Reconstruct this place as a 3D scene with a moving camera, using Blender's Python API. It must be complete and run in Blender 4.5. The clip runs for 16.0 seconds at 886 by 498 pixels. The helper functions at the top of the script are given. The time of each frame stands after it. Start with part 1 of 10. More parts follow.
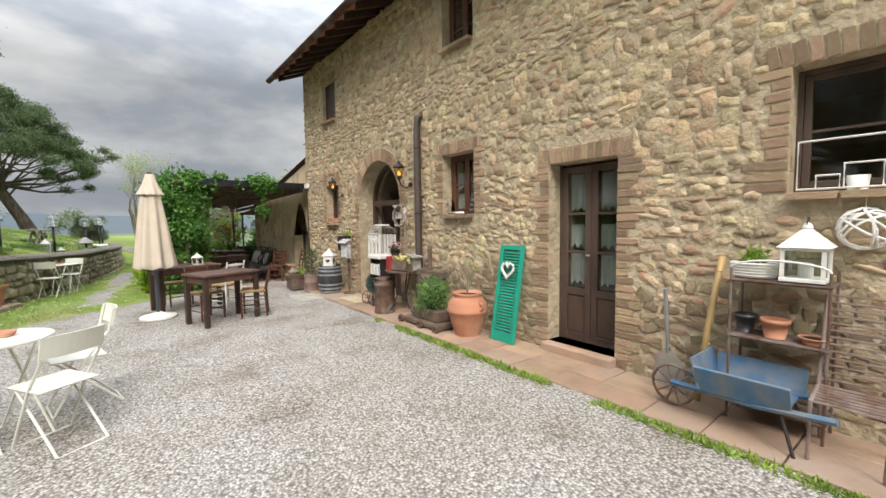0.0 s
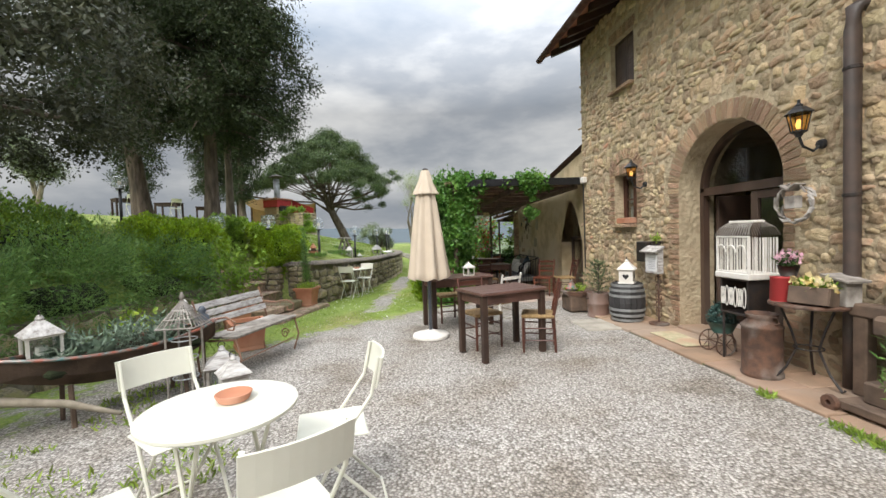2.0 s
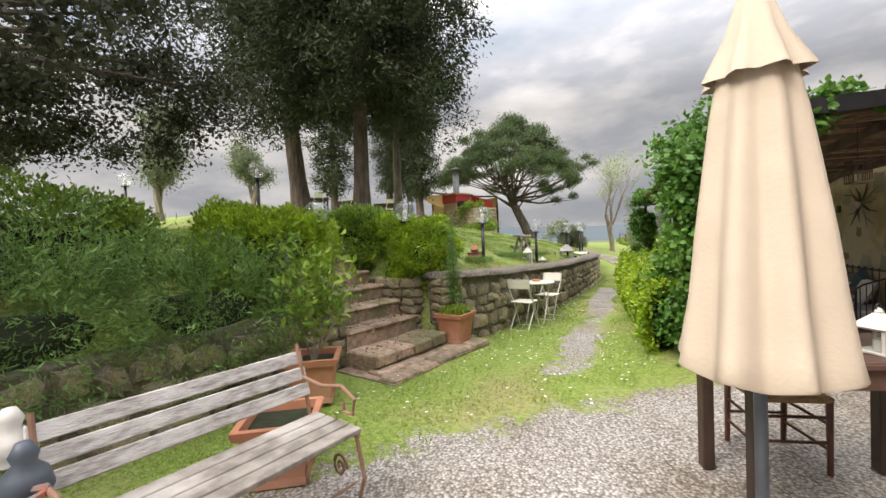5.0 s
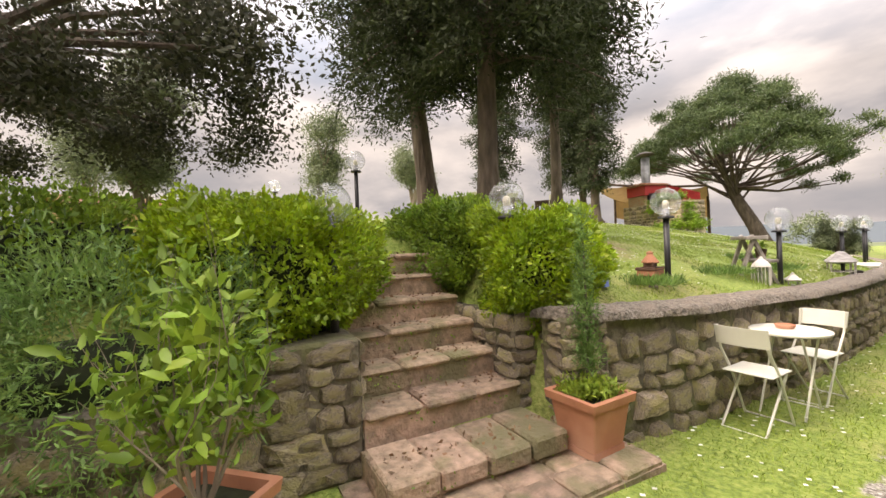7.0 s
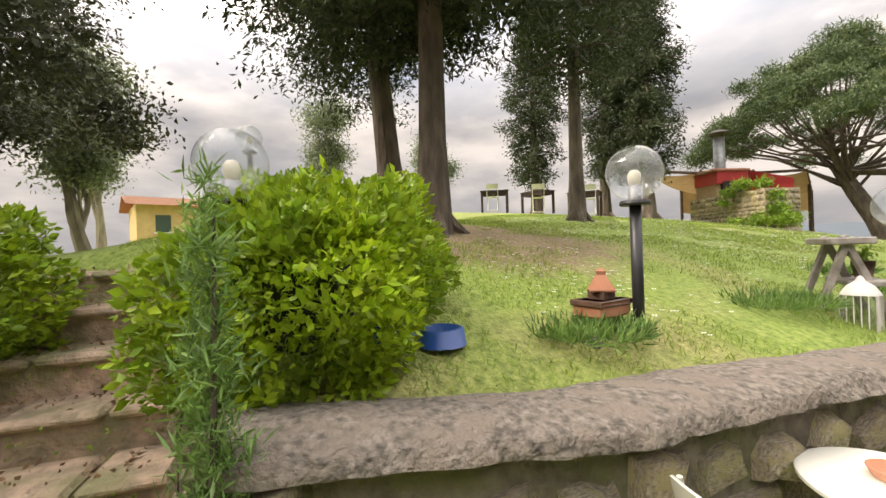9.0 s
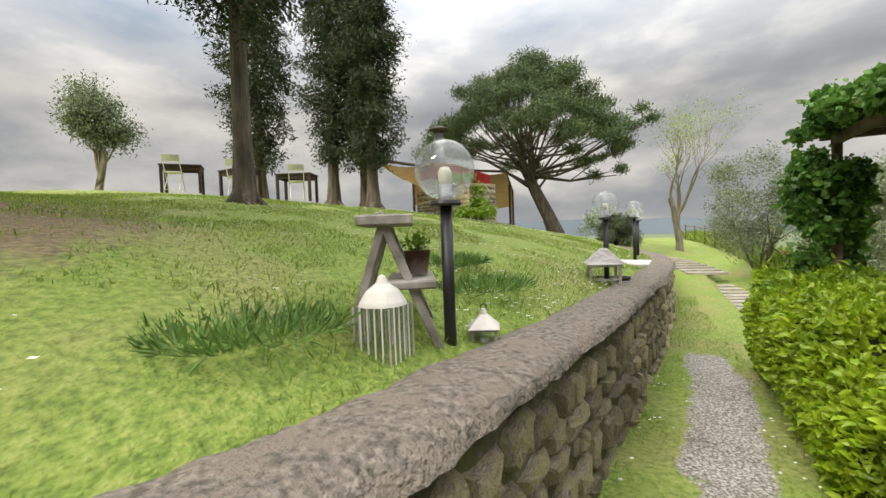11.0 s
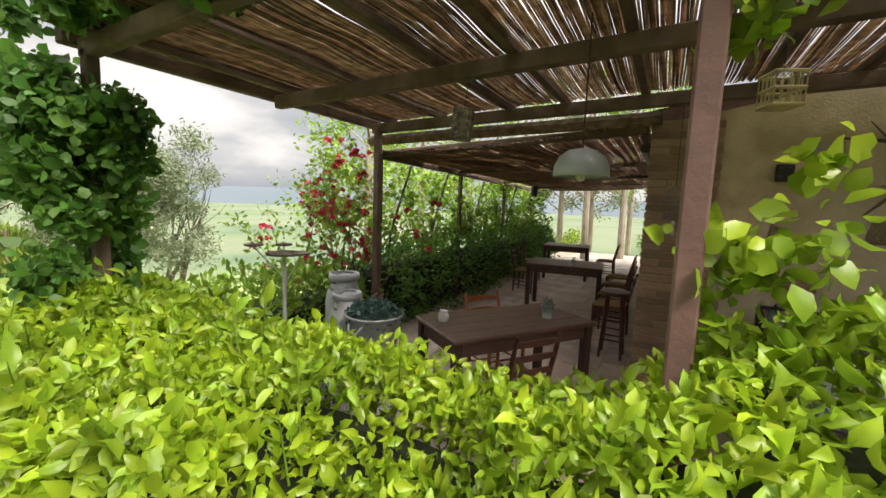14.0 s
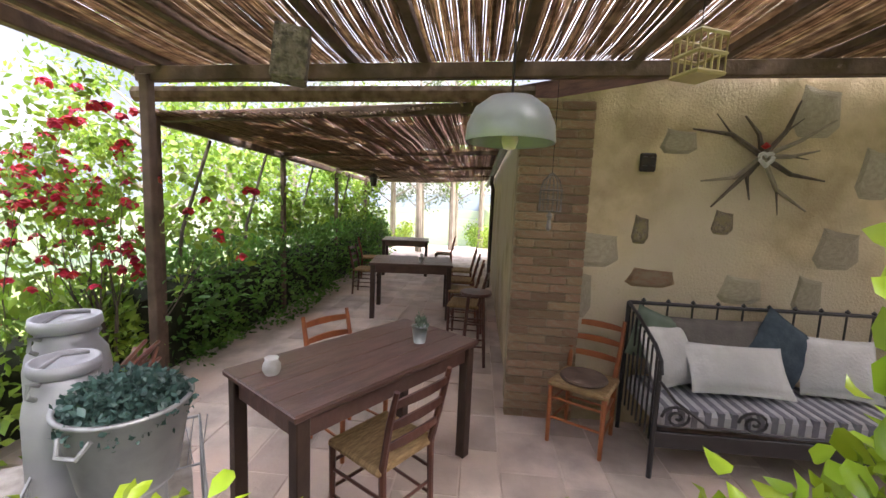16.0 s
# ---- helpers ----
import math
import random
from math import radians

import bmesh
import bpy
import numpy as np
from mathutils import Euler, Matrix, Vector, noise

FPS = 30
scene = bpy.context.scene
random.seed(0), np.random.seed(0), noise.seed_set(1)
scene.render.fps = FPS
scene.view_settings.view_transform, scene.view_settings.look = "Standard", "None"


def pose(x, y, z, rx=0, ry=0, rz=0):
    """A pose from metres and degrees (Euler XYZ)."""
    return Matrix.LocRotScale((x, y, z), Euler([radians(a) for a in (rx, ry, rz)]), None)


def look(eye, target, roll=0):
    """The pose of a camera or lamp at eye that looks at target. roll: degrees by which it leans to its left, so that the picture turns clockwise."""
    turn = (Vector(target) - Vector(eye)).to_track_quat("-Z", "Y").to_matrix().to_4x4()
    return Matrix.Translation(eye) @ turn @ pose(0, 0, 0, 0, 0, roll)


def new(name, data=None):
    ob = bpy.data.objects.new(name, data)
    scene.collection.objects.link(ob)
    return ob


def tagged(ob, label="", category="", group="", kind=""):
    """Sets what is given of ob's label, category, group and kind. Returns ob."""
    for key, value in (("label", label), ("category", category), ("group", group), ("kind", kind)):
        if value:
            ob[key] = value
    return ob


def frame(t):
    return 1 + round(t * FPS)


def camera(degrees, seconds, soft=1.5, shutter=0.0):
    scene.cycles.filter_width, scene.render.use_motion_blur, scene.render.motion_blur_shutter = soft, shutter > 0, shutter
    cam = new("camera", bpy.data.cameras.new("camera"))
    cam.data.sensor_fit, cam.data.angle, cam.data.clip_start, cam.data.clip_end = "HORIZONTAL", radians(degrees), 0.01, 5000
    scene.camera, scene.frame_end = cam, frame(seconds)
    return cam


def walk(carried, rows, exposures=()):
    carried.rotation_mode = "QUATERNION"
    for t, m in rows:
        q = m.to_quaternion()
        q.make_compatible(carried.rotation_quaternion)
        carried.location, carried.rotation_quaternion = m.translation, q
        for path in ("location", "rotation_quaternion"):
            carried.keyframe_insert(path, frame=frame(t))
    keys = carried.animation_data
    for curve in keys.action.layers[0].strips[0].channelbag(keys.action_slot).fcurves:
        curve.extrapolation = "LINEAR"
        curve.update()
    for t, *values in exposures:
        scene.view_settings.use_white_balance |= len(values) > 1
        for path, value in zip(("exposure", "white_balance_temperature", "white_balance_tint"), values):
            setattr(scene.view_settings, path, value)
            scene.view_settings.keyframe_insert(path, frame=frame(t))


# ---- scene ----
# the camera and its walk
cam = camera(95.27, 16.0)
PATH = [
    (0, -3.710, 0.002, 1.493, 85.86, 0.78, -38.24),
    (0.5, -3.681, 0.564, 1.486, 86.64, 1.31, -26.69),
    (1, -3.663, 1.133, 1.450, 87.30, 1.55, -17.68),
    (1.5, -3.690, 1.701, 1.427, 87.63, 1.84, -10.73),
    (2, -3.666, 2.297, 1.402, 87.84, 1.99, -5.41),
    (2.5, -3.678, 2.891, 1.394, 88.00, 2.15, -1.00),
    (3, -3.682, 3.456, 1.408, 88.05, 2.19, 2.86),
    (3.5, -3.692, 4.034, 1.406, 88.18, 2.28, 6.89),
    (6, -4.180, 7.099, 1.355, 89.05, 2.37, 32.35),
    (6.5, -4.280, 7.714, 1.375, 89.49, 2.46, 39.17),
    (7, -4.395, 8.344, 1.386, 89.94, 2.29, 46.72),
    (7.5, -4.496, 8.923, 1.426, 90.34, 2.29, 53.46),
    (8, -4.560, 9.521, 1.431, 90.34, 1.96, 57.77),
    (8.5, -4.582, 10.121, 1.449, 90.16, 1.82, 59.26),
    (9, -4.620, 10.871, 1.407, 90.02, 2.00, 56.65),
    (9.5, -4.613, 11.590, 1.397, 89.47, 2.29, 49.32),
    (9.7, -4.606, 11.855, 1.402, 89.27, 2.28, 45.61),
    (11.8, -4.164, 14.284, 1.237, 87.12, 1.47, 14.42),
    (12, -4.124, 14.554, 1.246, 86.92, 1.16, 10.50),
    (12.5, -3.969, 15.111, 1.261, 85.86, 0.37, -5.74),
    (13, -3.871, 15.505, 1.283, 84.43, -0.87, -28.27),
    (13.5, -3.792, 15.704, 1.284, 83.73, -2.06, -47.89),
    (14, -3.691, 15.884, 1.317, 83.42, -2.08, -60.74),
    (14.5, -3.516, 16.207, 1.330, 83.22, -2.18, -68.77),
    (15, -3.252, 16.356, 1.303, 83.09, -2.31, -73.13),
    (15.5, -2.938, 16.461, 1.264, 83.51, -2.28, -78.17),
    (16, -2.881, 16.350, 1.283, 83.34, -2.44, -84.98),
]
EXPOSURES = [(0.0, 0.0, 6450, 9), (3.5, -0.08, 6500, 10), (6.0, 0.36, 7300, 18), (7.0, 0.46, 7700, 21), (8.0, 0.55, 8000, 20), (9.0, 0.42, 7500, 17), (9.5, 0.26, 7200, 15), (12.0, 0.05, 7000, 8),
             (13.0, 0.38, 6900, 10), (13.5, 0.6, 6900, 12), (14.5, 1.02, 7200, 14), (15.2, 1.38, 6600, 21), (16.0, 1.72, 6400, 24)]
walk(cam, [(t, pose(*p)) for t, *p in PATH], EXPOSURES)

# ---- world, sun ----
world = bpy.data.worlds.new("overcast_sky")
scene.world = world
world.use_nodes = True
wn = world.node_tree.nodes
wl = world.node_tree.links
wn.clear()
w_out = wn.new("ShaderNodeOutputWorld")
w_bg = wn.new("ShaderNodeBackground")
w_sky = wn.new("ShaderNodeTexSky")
w_sky.sky_type = "NISHITA"
w_sky.sun_disc = False
w_sky.sun_elevation = radians(48)
w_sky.sun_rotation = radians(200)
w_sky.air_density = 1.2
w_sky.dust_density = 3.0
# broken grey cloud over the blue
w_co = wn.new("ShaderNodeTexCoord")
w_map = wn.new("ShaderNodeMapping")
w_map.inputs["Scale"].default_value = (1.0, 1.0, 2.6)
w_no = wn.new("ShaderNodeTexNoise")
w_no.inputs["Scale"].default_value = 1.9
w_no.inputs["Detail"].default_value = 9
w_no.inputs["Roughness"].default_value = 0.52
w_rmp = wn.new("ShaderNodeValToRGB")
w_rmp.color_ramp.elements[0].position = 0.30
w_rmp.color_ramp.elements[0].color = (4.6, 5.6, 7.0, 1)
w_rmp.color_ramp.elements[1].position = 0.62
w_rmp.color_ramp.elements[1].color = (16.5, 16.4, 16.2, 1)
e = w_rmp.color_ramp.elements.new(0.48)
e.color = (8.6, 9.1, 9.9, 1)
w_mix = wn.new("ShaderNodeMix")
w_mix.data_type = "RGBA"
w_mix.inputs[0].default_value = 0.9
wl.new(w_co.outputs["Generated"], w_map.inputs[0])
wl.new(w_map.outputs[0], w_no.inputs["Vector"])
wl.new(w_no.outputs["Fac"], w_rmp.inputs[0])
wl.new(w_sky.outputs[0], w_mix.inputs[6])
wl.new(w_rmp.outputs[0], w_mix.inputs[7])
# an overcast sky is brighter overhead than near the horizon
w_sep = wn.new("ShaderNodeSeparateXYZ")
wl.new(w_co.outputs["Generated"], w_sep.inputs[0])
w_zen = wn.new("ShaderNodeMapRange")
w_zen.inputs[1].default_value, w_zen.inputs[2].default_value = 0.28, 1.0
w_zen.inputs[3].default_value, w_zen.inputs[4].default_value = 0.52, 3.9
wl.new(w_sep.outputs[2], w_zen.inputs[0])
w_mul = wn.new("ShaderNodeVectorMath")
w_mul.operation = "SCALE"
wl.new(w_mix.outputs[2], w_mul.inputs[0])
wl.new(w_zen.outputs[0], w_mul.inputs["Scale"])
wl.new(w_mul.outputs[0], w_bg.inputs[0])
w_bg.inputs[1].default_value = 0.085
wl.new(w_bg.outputs[0], w_out.inputs[0])

sun = new("sun", bpy.data.lights.new("sun", "SUN"))
sun.data.energy = 3.6
sun.data.angle = radians(25)
sun.data.color = (1.0, 0.96, 0.9)
sun.matrix_world = look((-20, -25, 40), (0, 8, 0))

# ---- materials ----
def mat(name, c1, c2=None, scale=8.0, rough=0.8, bump=0.3, bscale=None, metal=0.0, c3=None, detail=6, rand=0.0, dist=0.01,
        trans=0.0, stretch=(1, 1, 1), mottle=0.0, coord="Object"):
    """Two noise scales between base colours, with fine relief; rand varies the value from piece to piece."""
    m = bpy.data.materials.new(name)
    m.use_nodes = True
    n, l = m.node_tree.nodes, m.node_tree.links
    b = n["Principled BSDF"]
    b.inputs["Roughness"].default_value = rough
    b.inputs["Metallic"].default_value = metal
    c2 = c2 or tuple(v * 0.75 for v in c1)
    tc = n.new("ShaderNodeTexCoord")
    mp = n.new("ShaderNodeMapping")
    mp.inputs["Scale"].default_value = stretch
    l.new(tc.outputs[coord], mp.inputs[0])
    t1 = n.new("ShaderNodeTexNoise")
    t1.inputs["Scale"].default_value = scale
    t1.inputs["Detail"].default_value = detail
    l.new(mp.outputs[0], t1.inputs["Vector"])
    rp = n.new("ShaderNodeValToRGB")
    rp.color_ramp.elements[0].position, rp.color_ramp.elements[1].position = 0.35, 0.65
    rp.color_ramp.elements[0].color, rp.color_ramp.elements[1].color = (*c2, 1), (*c1, 1)
    l.new(t1.outputs["Fac"], rp.inputs[0])
    col = rp.outputs[0]
    if c3:
        t2 = n.new("ShaderNodeTexNoise")
        t2.inputs["Scale"].default_value = scale * 0.23
        t2.inputs["Detail"].default_value = 4
        l.new(mp.outputs[0], t2.inputs["Vector"])
        r2 = n.new("ShaderNodeValToRGB")
        r2.color_ramp.elements[0].position, r2.color_ramp.elements[1].position = 0.48, 0.62
        l.new(t2.outputs["Fac"], r2.inputs[0])
        mx = n.new("ShaderNodeMix")
        mx.data_type = "RGBA"
        l.new(r2.outputs[0], mx.inputs[0])
        l.new(col, mx.inputs[6])
        mx.inputs[7].default_value = (*c3, 1)
        col = mx.outputs[2]
    if rand:
        oi = n.new("ShaderNodeObjectInfo")
        ge = n.new("ShaderNodeNewGeometry")
        ad = n.new("ShaderNodeMath")
        ad.operation = "ADD"
        l.new(oi.outputs["Random"], ad.inputs[0])
        l.new(ge.outputs["Random Per Island"], ad.inputs[1])
        fr = n.new("ShaderNodeMath")
        fr.operation = "FRACT"
        l.new(ad.outputs[0], fr.inputs[0])
        mr = n.new("ShaderNodeMapRange")
        mr.inputs[3].default_value, mr.inputs[4].default_value = 1 - rand, 1 + rand
        l.new(fr.outputs[0], mr.inputs[0])
        hs = n.new("ShaderNodeHueSaturation")
        l.new(mr.outputs[0], hs.inputs["Value"])
        m2 = n.new("ShaderNodeMapRange")
        m2.inputs[3].default_value, m2.inputs[4].default_value = 0.5 - rand * 0.035, 0.5 + rand * 0.035
        m3 = n.new("ShaderNodeMath")
        m3.operation = "MULTIPLY"
        m3.inputs[1].default_value = 7.31
        f3 = n.new("ShaderNodeMath")
        f3.operation = "FRACT"
        l.new(fr.outputs[0], m3.inputs[0])
        l.new(m3.outputs[0], f3.inputs[0])
        l.new(f3.outputs[0], m2.inputs[0])
        l.new(m2.outputs[0], hs.inputs["Hue"])
        l.new(col, hs.inputs["Color"])
        col = hs.outputs[0]
    l.new(col, b.inputs["Base Color"])
    if bump:
        t3 = n.new("ShaderNodeTexNoise")
        t3.inputs["Scale"].default_value = bscale or scale * 4
        t3.inputs["Detail"].default_value = 5
        l.new(mp.outputs[0], t3.inputs["Vector"])
        bp = n.new("ShaderNodeBump")
        bp.inputs["Strength"].default_value = bump
        bp.inputs["Distance"].default_value = dist
        l.new(t3.outputs["Fac"], bp.inputs["Height"])
        l.new(bp.outputs[0], b.inputs["Normal"])
    if trans:
        td = n.new("ShaderNodeBsdfTranslucent")
        l.new(col, td.inputs[0])
        ms = n.new("ShaderNodeMixShader")
        ms.inputs[0].default_value = trans
        l.new(b.outputs[0], ms.inputs[1])
        l.new(td.outputs[0], ms.inputs[2])
        l.new(ms.outputs[0], n["Material Output"].inputs[0])
    return m


M = {}
M["mortar"] = mat("lime_mortar", (0.49, 0.405, 0.275), (0.34, 0.27, 0.175), 9, 0.95, 1.0, 17, c3=(0.43, 0.335, 0.225), detail=9, dist=0.035)
M["stone"] = mat("golden_stone", (0.49, 0.39, 0.25), (0.33, 0.25, 0.15), 11, 0.92, 0.9, 30, c3=(0.42, 0.30, 0.18), rand=0.34, dist=0.025, detail=9)
M["brick"] = mat("old_brick", (0.42, 0.235, 0.135), (0.40, 0.30, 0.20), 12, 0.92, 0.9, 36, c3=(0.43, 0.33, 0.215), rand=0.3, dist=0.02)
M["wallstone"] = mat("grey_fieldstone", (0.41, 0.345, 0.25), (0.18, 0.15, 0.11), 11, 0.95, 0.8, 24, c3=(0.33, 0.285, 0.15), rand=0.34, dist=0.02)
M["cap"] = mat("lichen_coping", (0.30, 0.26, 0.215), (0.11, 0.095, 0.078), 34, 0.95, 1.0, 48, c3=(0.24, 0.20, 0.16), dist=0.035, detail=10)
M["plaster"] = mat("ochre_plaster", (0.60, 0.485, 0.31), (0.38, 0.30, 0.18), 3.4, 0.92, 0.55, 60, c3=(0.55, 0.47, 0.34), dist=0.012, detail=9)
M["darkwood"] = mat("dark_wood", (0.055, 0.030, 0.020), (0.032, 0.018, 0.013), 6, 0.5, 0.25, 30, stretch=(1, 1, 1))
M["tablewood"] = mat("stained_table_wood", (0.135, 0.07, 0.055), (0.075, 0.04, 0.031), 5, 0.38, 0.25, 30, stretch=(1, 6, 1), c3=(0.10, 0.052, 0.038))
M["chairwood"] = mat("red_chair_wood", (0.20, 0.058, 0.026), (0.11, 0.033, 0.018), 6, 0.4, 0.2, 30)
M["orangewood"] = mat("orange_chair_wood", (0.40, 0.13, 0.045), (0.26, 0.08, 0.03), 6, 0.4, 0.2, 30)
M["rush"] = mat("rush_seat", (0.36, 0.24, 0.11), (0.22, 0.14, 0.06), 20, 0.85, 0.8, 80, stretch=(1, 5, 1))
M["timber"] = mat("weathered_timber", (0.15, 0.10, 0.07), (0.08, 0.055, 0.04), 7, 0.85, 0.5, 30)
M["greywood"] = mat("grey_weathered_wood", (0.30, 0.27, 0.24), (0.17, 0.15, 0.13), 12, 0.85, 0.5, 40, c3=(0.42, 0.39, 0.36))
M["whitepaint"] = mat("chipped_white_paint", (0.72, 0.69, 0.64), (0.62, 0.59, 0.54), 10, 0.6, 0.2, 40)
M["cream"] = mat("cream_metal_paint", (0.66, 0.655, 0.57), (0.60, 0.59, 0.51), 5, 0.42, 0.05)
M["iron"] = mat("dark_iron", (0.03, 0.028, 0.028), (0.05, 0.035, 0.028), 14, 0.55, 0.2, metal=0.4)
M["rust"] = mat("rusty_iron", (0.13, 0.065, 0.04), (0.07, 0.04, 0.028), 16, 0.85, 0.5, c3=(0.16, 0.13, 0.11))
M["zinc"] = mat("grey_zinc", (0.36, 0.37, 0.37), (0.24, 0.25, 0.25), 6, 0.5, 0.15, metal=0.5)
M["terracotta"] = mat("terracotta", (0.47, 0.205, 0.115), (0.38, 0.16, 0.09), 5, 0.8, 0.2, 40, c3=(0.50, 0.27, 0.18))
M["green"] = mat("green_shutter_paint", (0.012, 0.30, 0.20), (0.01, 0.24, 0.16), 6, 0.5, 0.15, stretch=(1, 1, 1))
M["blue"] = mat("worn_blue_paint", (0.06, 0.14, 0.24), (0.16, 0.17, 0.18), 9, 0.7, 0.4, c3=(0.045, 0.11, 0.2))
M["cloth"] = mat("beige_canvas", (0.56, 0.47, 0.37), (0.50, 0.42, 0.33), 4, 0.9, 0.25, 60)
M["black"] = mat("black_paint", (0.016, 0.016, 0.018), (0.024, 0.024, 0.026), 10, 0.4, 0.1)
M["redpaint"] = mat("red_painted_render", (0.42, 0.035, 0.035), (0.34, 0.03, 0.03), 4, 0.7, 0.2)
M["awning"] = mat("tan_awning_cloth", (0.50, 0.32, 0.15), (0.42, 0.27, 0.13), 3, 0.85, 0.2, trans=0.35)
M["bark"] = mat("dark_bark", (0.15, 0.12, 0.092), (0.065, 0.052, 0.04), 9, 0.95, 0.9, 20, stretch=(1, 1, 0.25), dist=0.04)
M["palebark"] = mat("pale_bark", (0.30, 0.26, 0.20), (0.19, 0.16, 0.12), 9, 0.95, 0.6, 22, stretch=(1, 1, 0.3))
M["tile"] = mat("roof_tile", (0.33, 0.16, 0.09), (0.24, 0.12, 0.075), 7, 0.9, 0.5, 30, rand=0.25)
M["paver"] = mat("worn_terracotta_paving", (0.36, 0.235, 0.155), (0.27, 0.185, 0.125), 4, 0.85, 0.5, 30, c3=(0.33, 0.25, 0.19), rand=0.16)
M["stepbrick"] = mat("mossy_step_brick", (0.46, 0.33, 0.24), (0.25, 0.19, 0.135), 13, 0.94, 1.0, 30, c3=(0.21, 0.19, 0.105), rand=0.24, dist=0.025, detail=9)
M["terrace"] = mat("terrace_slab", (0.47, 0.385, 0.33), (0.30, 0.25, 0.215), 4, 0.7, 0.5, 30, c3=(0.45, 0.34, 0.28), rand=0.18)
M["cane"] = mat("cane_mat", (0.40, 0.31, 0.21), (0.20, 0.145, 0.095), 14, 0.85, 0.3, 40, rand=0.45, trans=0.6)
M["pave_grey"] = mat("grey_path_slab", (0.36, 0.33, 0.28), (0.26, 0.24, 0.2), 6, 0.9, 0.5, rand=0.15)


def leafmat(name, c, c2, trans=0.35, rough=0.5):
    return mat(name, c, c2, 3.0, rough, 0, rand=0.35, trans=trans)


M["lf_bright"] = leafmat("bright_hedge_leaf", (0.360, 0.500, 0.030), (0.200, 0.320, 0.024), 0.4, 0.35)
M["lf_hedge"] = leafmat("hedge_leaf", (0.250, 0.390, 0.038), (0.130, 0.230, 0.028), 0.35)
M["lf_dark"] = leafmat("dark_leaf", (0.076, 0.145, 0.037), (0.043, 0.085, 0.024), 0.25)
M["lf_rosemary"] = leafmat("rosemary_needle", (0.205, 0.345, 0.085), (0.115, 0.215, 0.055), 0.3)
M["lf_cypress"] = leafmat("cypress_foliage", (0.055, 0.080, 0.027), (0.026, 0.042, 0.015), 0.15, 0.75)
M["lf_oak"] = leafmat("oak_foliage", (0.075, 0.082, 0.044), (0.036, 0.044, 0.022), 0.2, 0.6)
M["lf_pine"] = leafmat("pine_needle", (0.105, 0.150, 0.048), (0.048, 0.090, 0.030), 0.2, 0.6)
M["lf_olive"] = leafmat("olive_leaf", (0.225, 0.270, 0.150), (0.135, 0.173, 0.098), 0.3)
M["lf_vine"] = leafmat("vine_leaf", (0.128, 0.277, 0.045), (0.068, 0.165, 0.030), 0.4)
M["lf_grass"] = leafmat("grass_blade", (0.310, 0.420, 0.065), (0.210, 0.310, 0.048), 0.35)
M["lf_yellow"] = leafmat("spring_green_leaf", (0.352, 0.464, 0.056), (0.240, 0.352, 0.048), 0.4)
M["lf_blue"] = leafmat("blue_green_leaf", (0.065, 0.130, 0.111), (0.039, 0.085, 0.072), 0.2)
M["lf_grey"] = leafmat("grey_green_leaf", (0.224, 0.294, 0.210), (0.140, 0.196, 0.140), 0.2)
M["rose"] = leafmat("red_rose_petal", (0.55, 0.015, 0.04), (0.42, 0.01, 0.03), 0.2)
M["daisy"] = leafmat("white_petal", (0.75, 0.75, 0.7), (0.7, 0.7, 0.62), 0.2)
M["pink"] = leafmat("pink_petal", (0.62, 0.28, 0.40), (0.7, 0.5, 0.55), 0.2)


def glass(name, tint=(0.9, 0.93, 0.92), rough=0.03, haze=0.0):
    m = bpy.data.materials.new(name)
    m.use_nodes = True
    n, l = m.node_tree.nodes, m.node_tree.links
    n.remove(n["Principled BSDF"])
    tr = n.new("ShaderNodeBsdfTransparent")
    tr.inputs[0].default_value = (*tint, 1)
    gl = n.new("ShaderNodeBsdfGlossy")
    gl.inputs["Roughness"].default_value = rough
    lw = n.new("ShaderNodeLayerWeight")
    lw.inputs[0].default_value = 0.5
    pw = n.new("ShaderNodeMath")
    pw.operation = "POWER"
    pw.inputs[1].default_value = 4.0
    l.new(lw.outputs["Facing"], pw.inputs[0])
    fr = n.new("ShaderNodeMath")
    fr.operation = "MULTIPLY_ADD"
    fr.inputs[1].default_value, fr.inputs[2].default_value = 0.8, 0.045
    l.new(pw.outputs[0], fr.inputs[0])
    mx = n.new("ShaderNodeMixShader")
    l.new(fr.outputs[0], mx.inputs[0])
    if haze:
        df = n.new("ShaderNodeBsdfTranslucent")
        df.inputs[0].default_value = (0.85, 0.86, 0.88, 1)
        m0 = n.new("ShaderNodeMixShader")
        m0.inputs[0].default_value = haze
        l.new(tr.outputs[0], m0.inputs[1])
        l.new(df.outputs[0], m0.inputs[2])
        tr = m0
    l.new(tr.outputs[0], mx.inputs[1])
    l.new(gl.outputs[0], mx.inputs[2])
    l.new(mx.outputs[0], n["Material Output"].inputs[0])
    return m


M["glass"] = glass("window_glass")
M["globe"] = glass("globe_glass", (0.92, 0.94, 0.96), 0.08, 0.16)


def glow(name, c, s):
    m = bpy.data.materials.new(name)
    m.use_nodes = True
    b = m.node_tree.nodes["Principled BSDF"]
    b.inputs["Base Color"].default_value = (*c, 1)
    b.inputs["Emission Color"].default_value = (*c, 1)
    b.inputs["Emission Strength"].default_value = s
    return m


M["bulb"] = glow("warm_bulb", (1.0, 0.72, 0.36), 1.4)
# haze of distance is put into this blue-grey base colour
M["mist_hill"] = mat("haze_tinted_hill", (0.095, 0.118, 0.135), (0.075, 0.095, 0.11), 0.002, 1.0, 0)


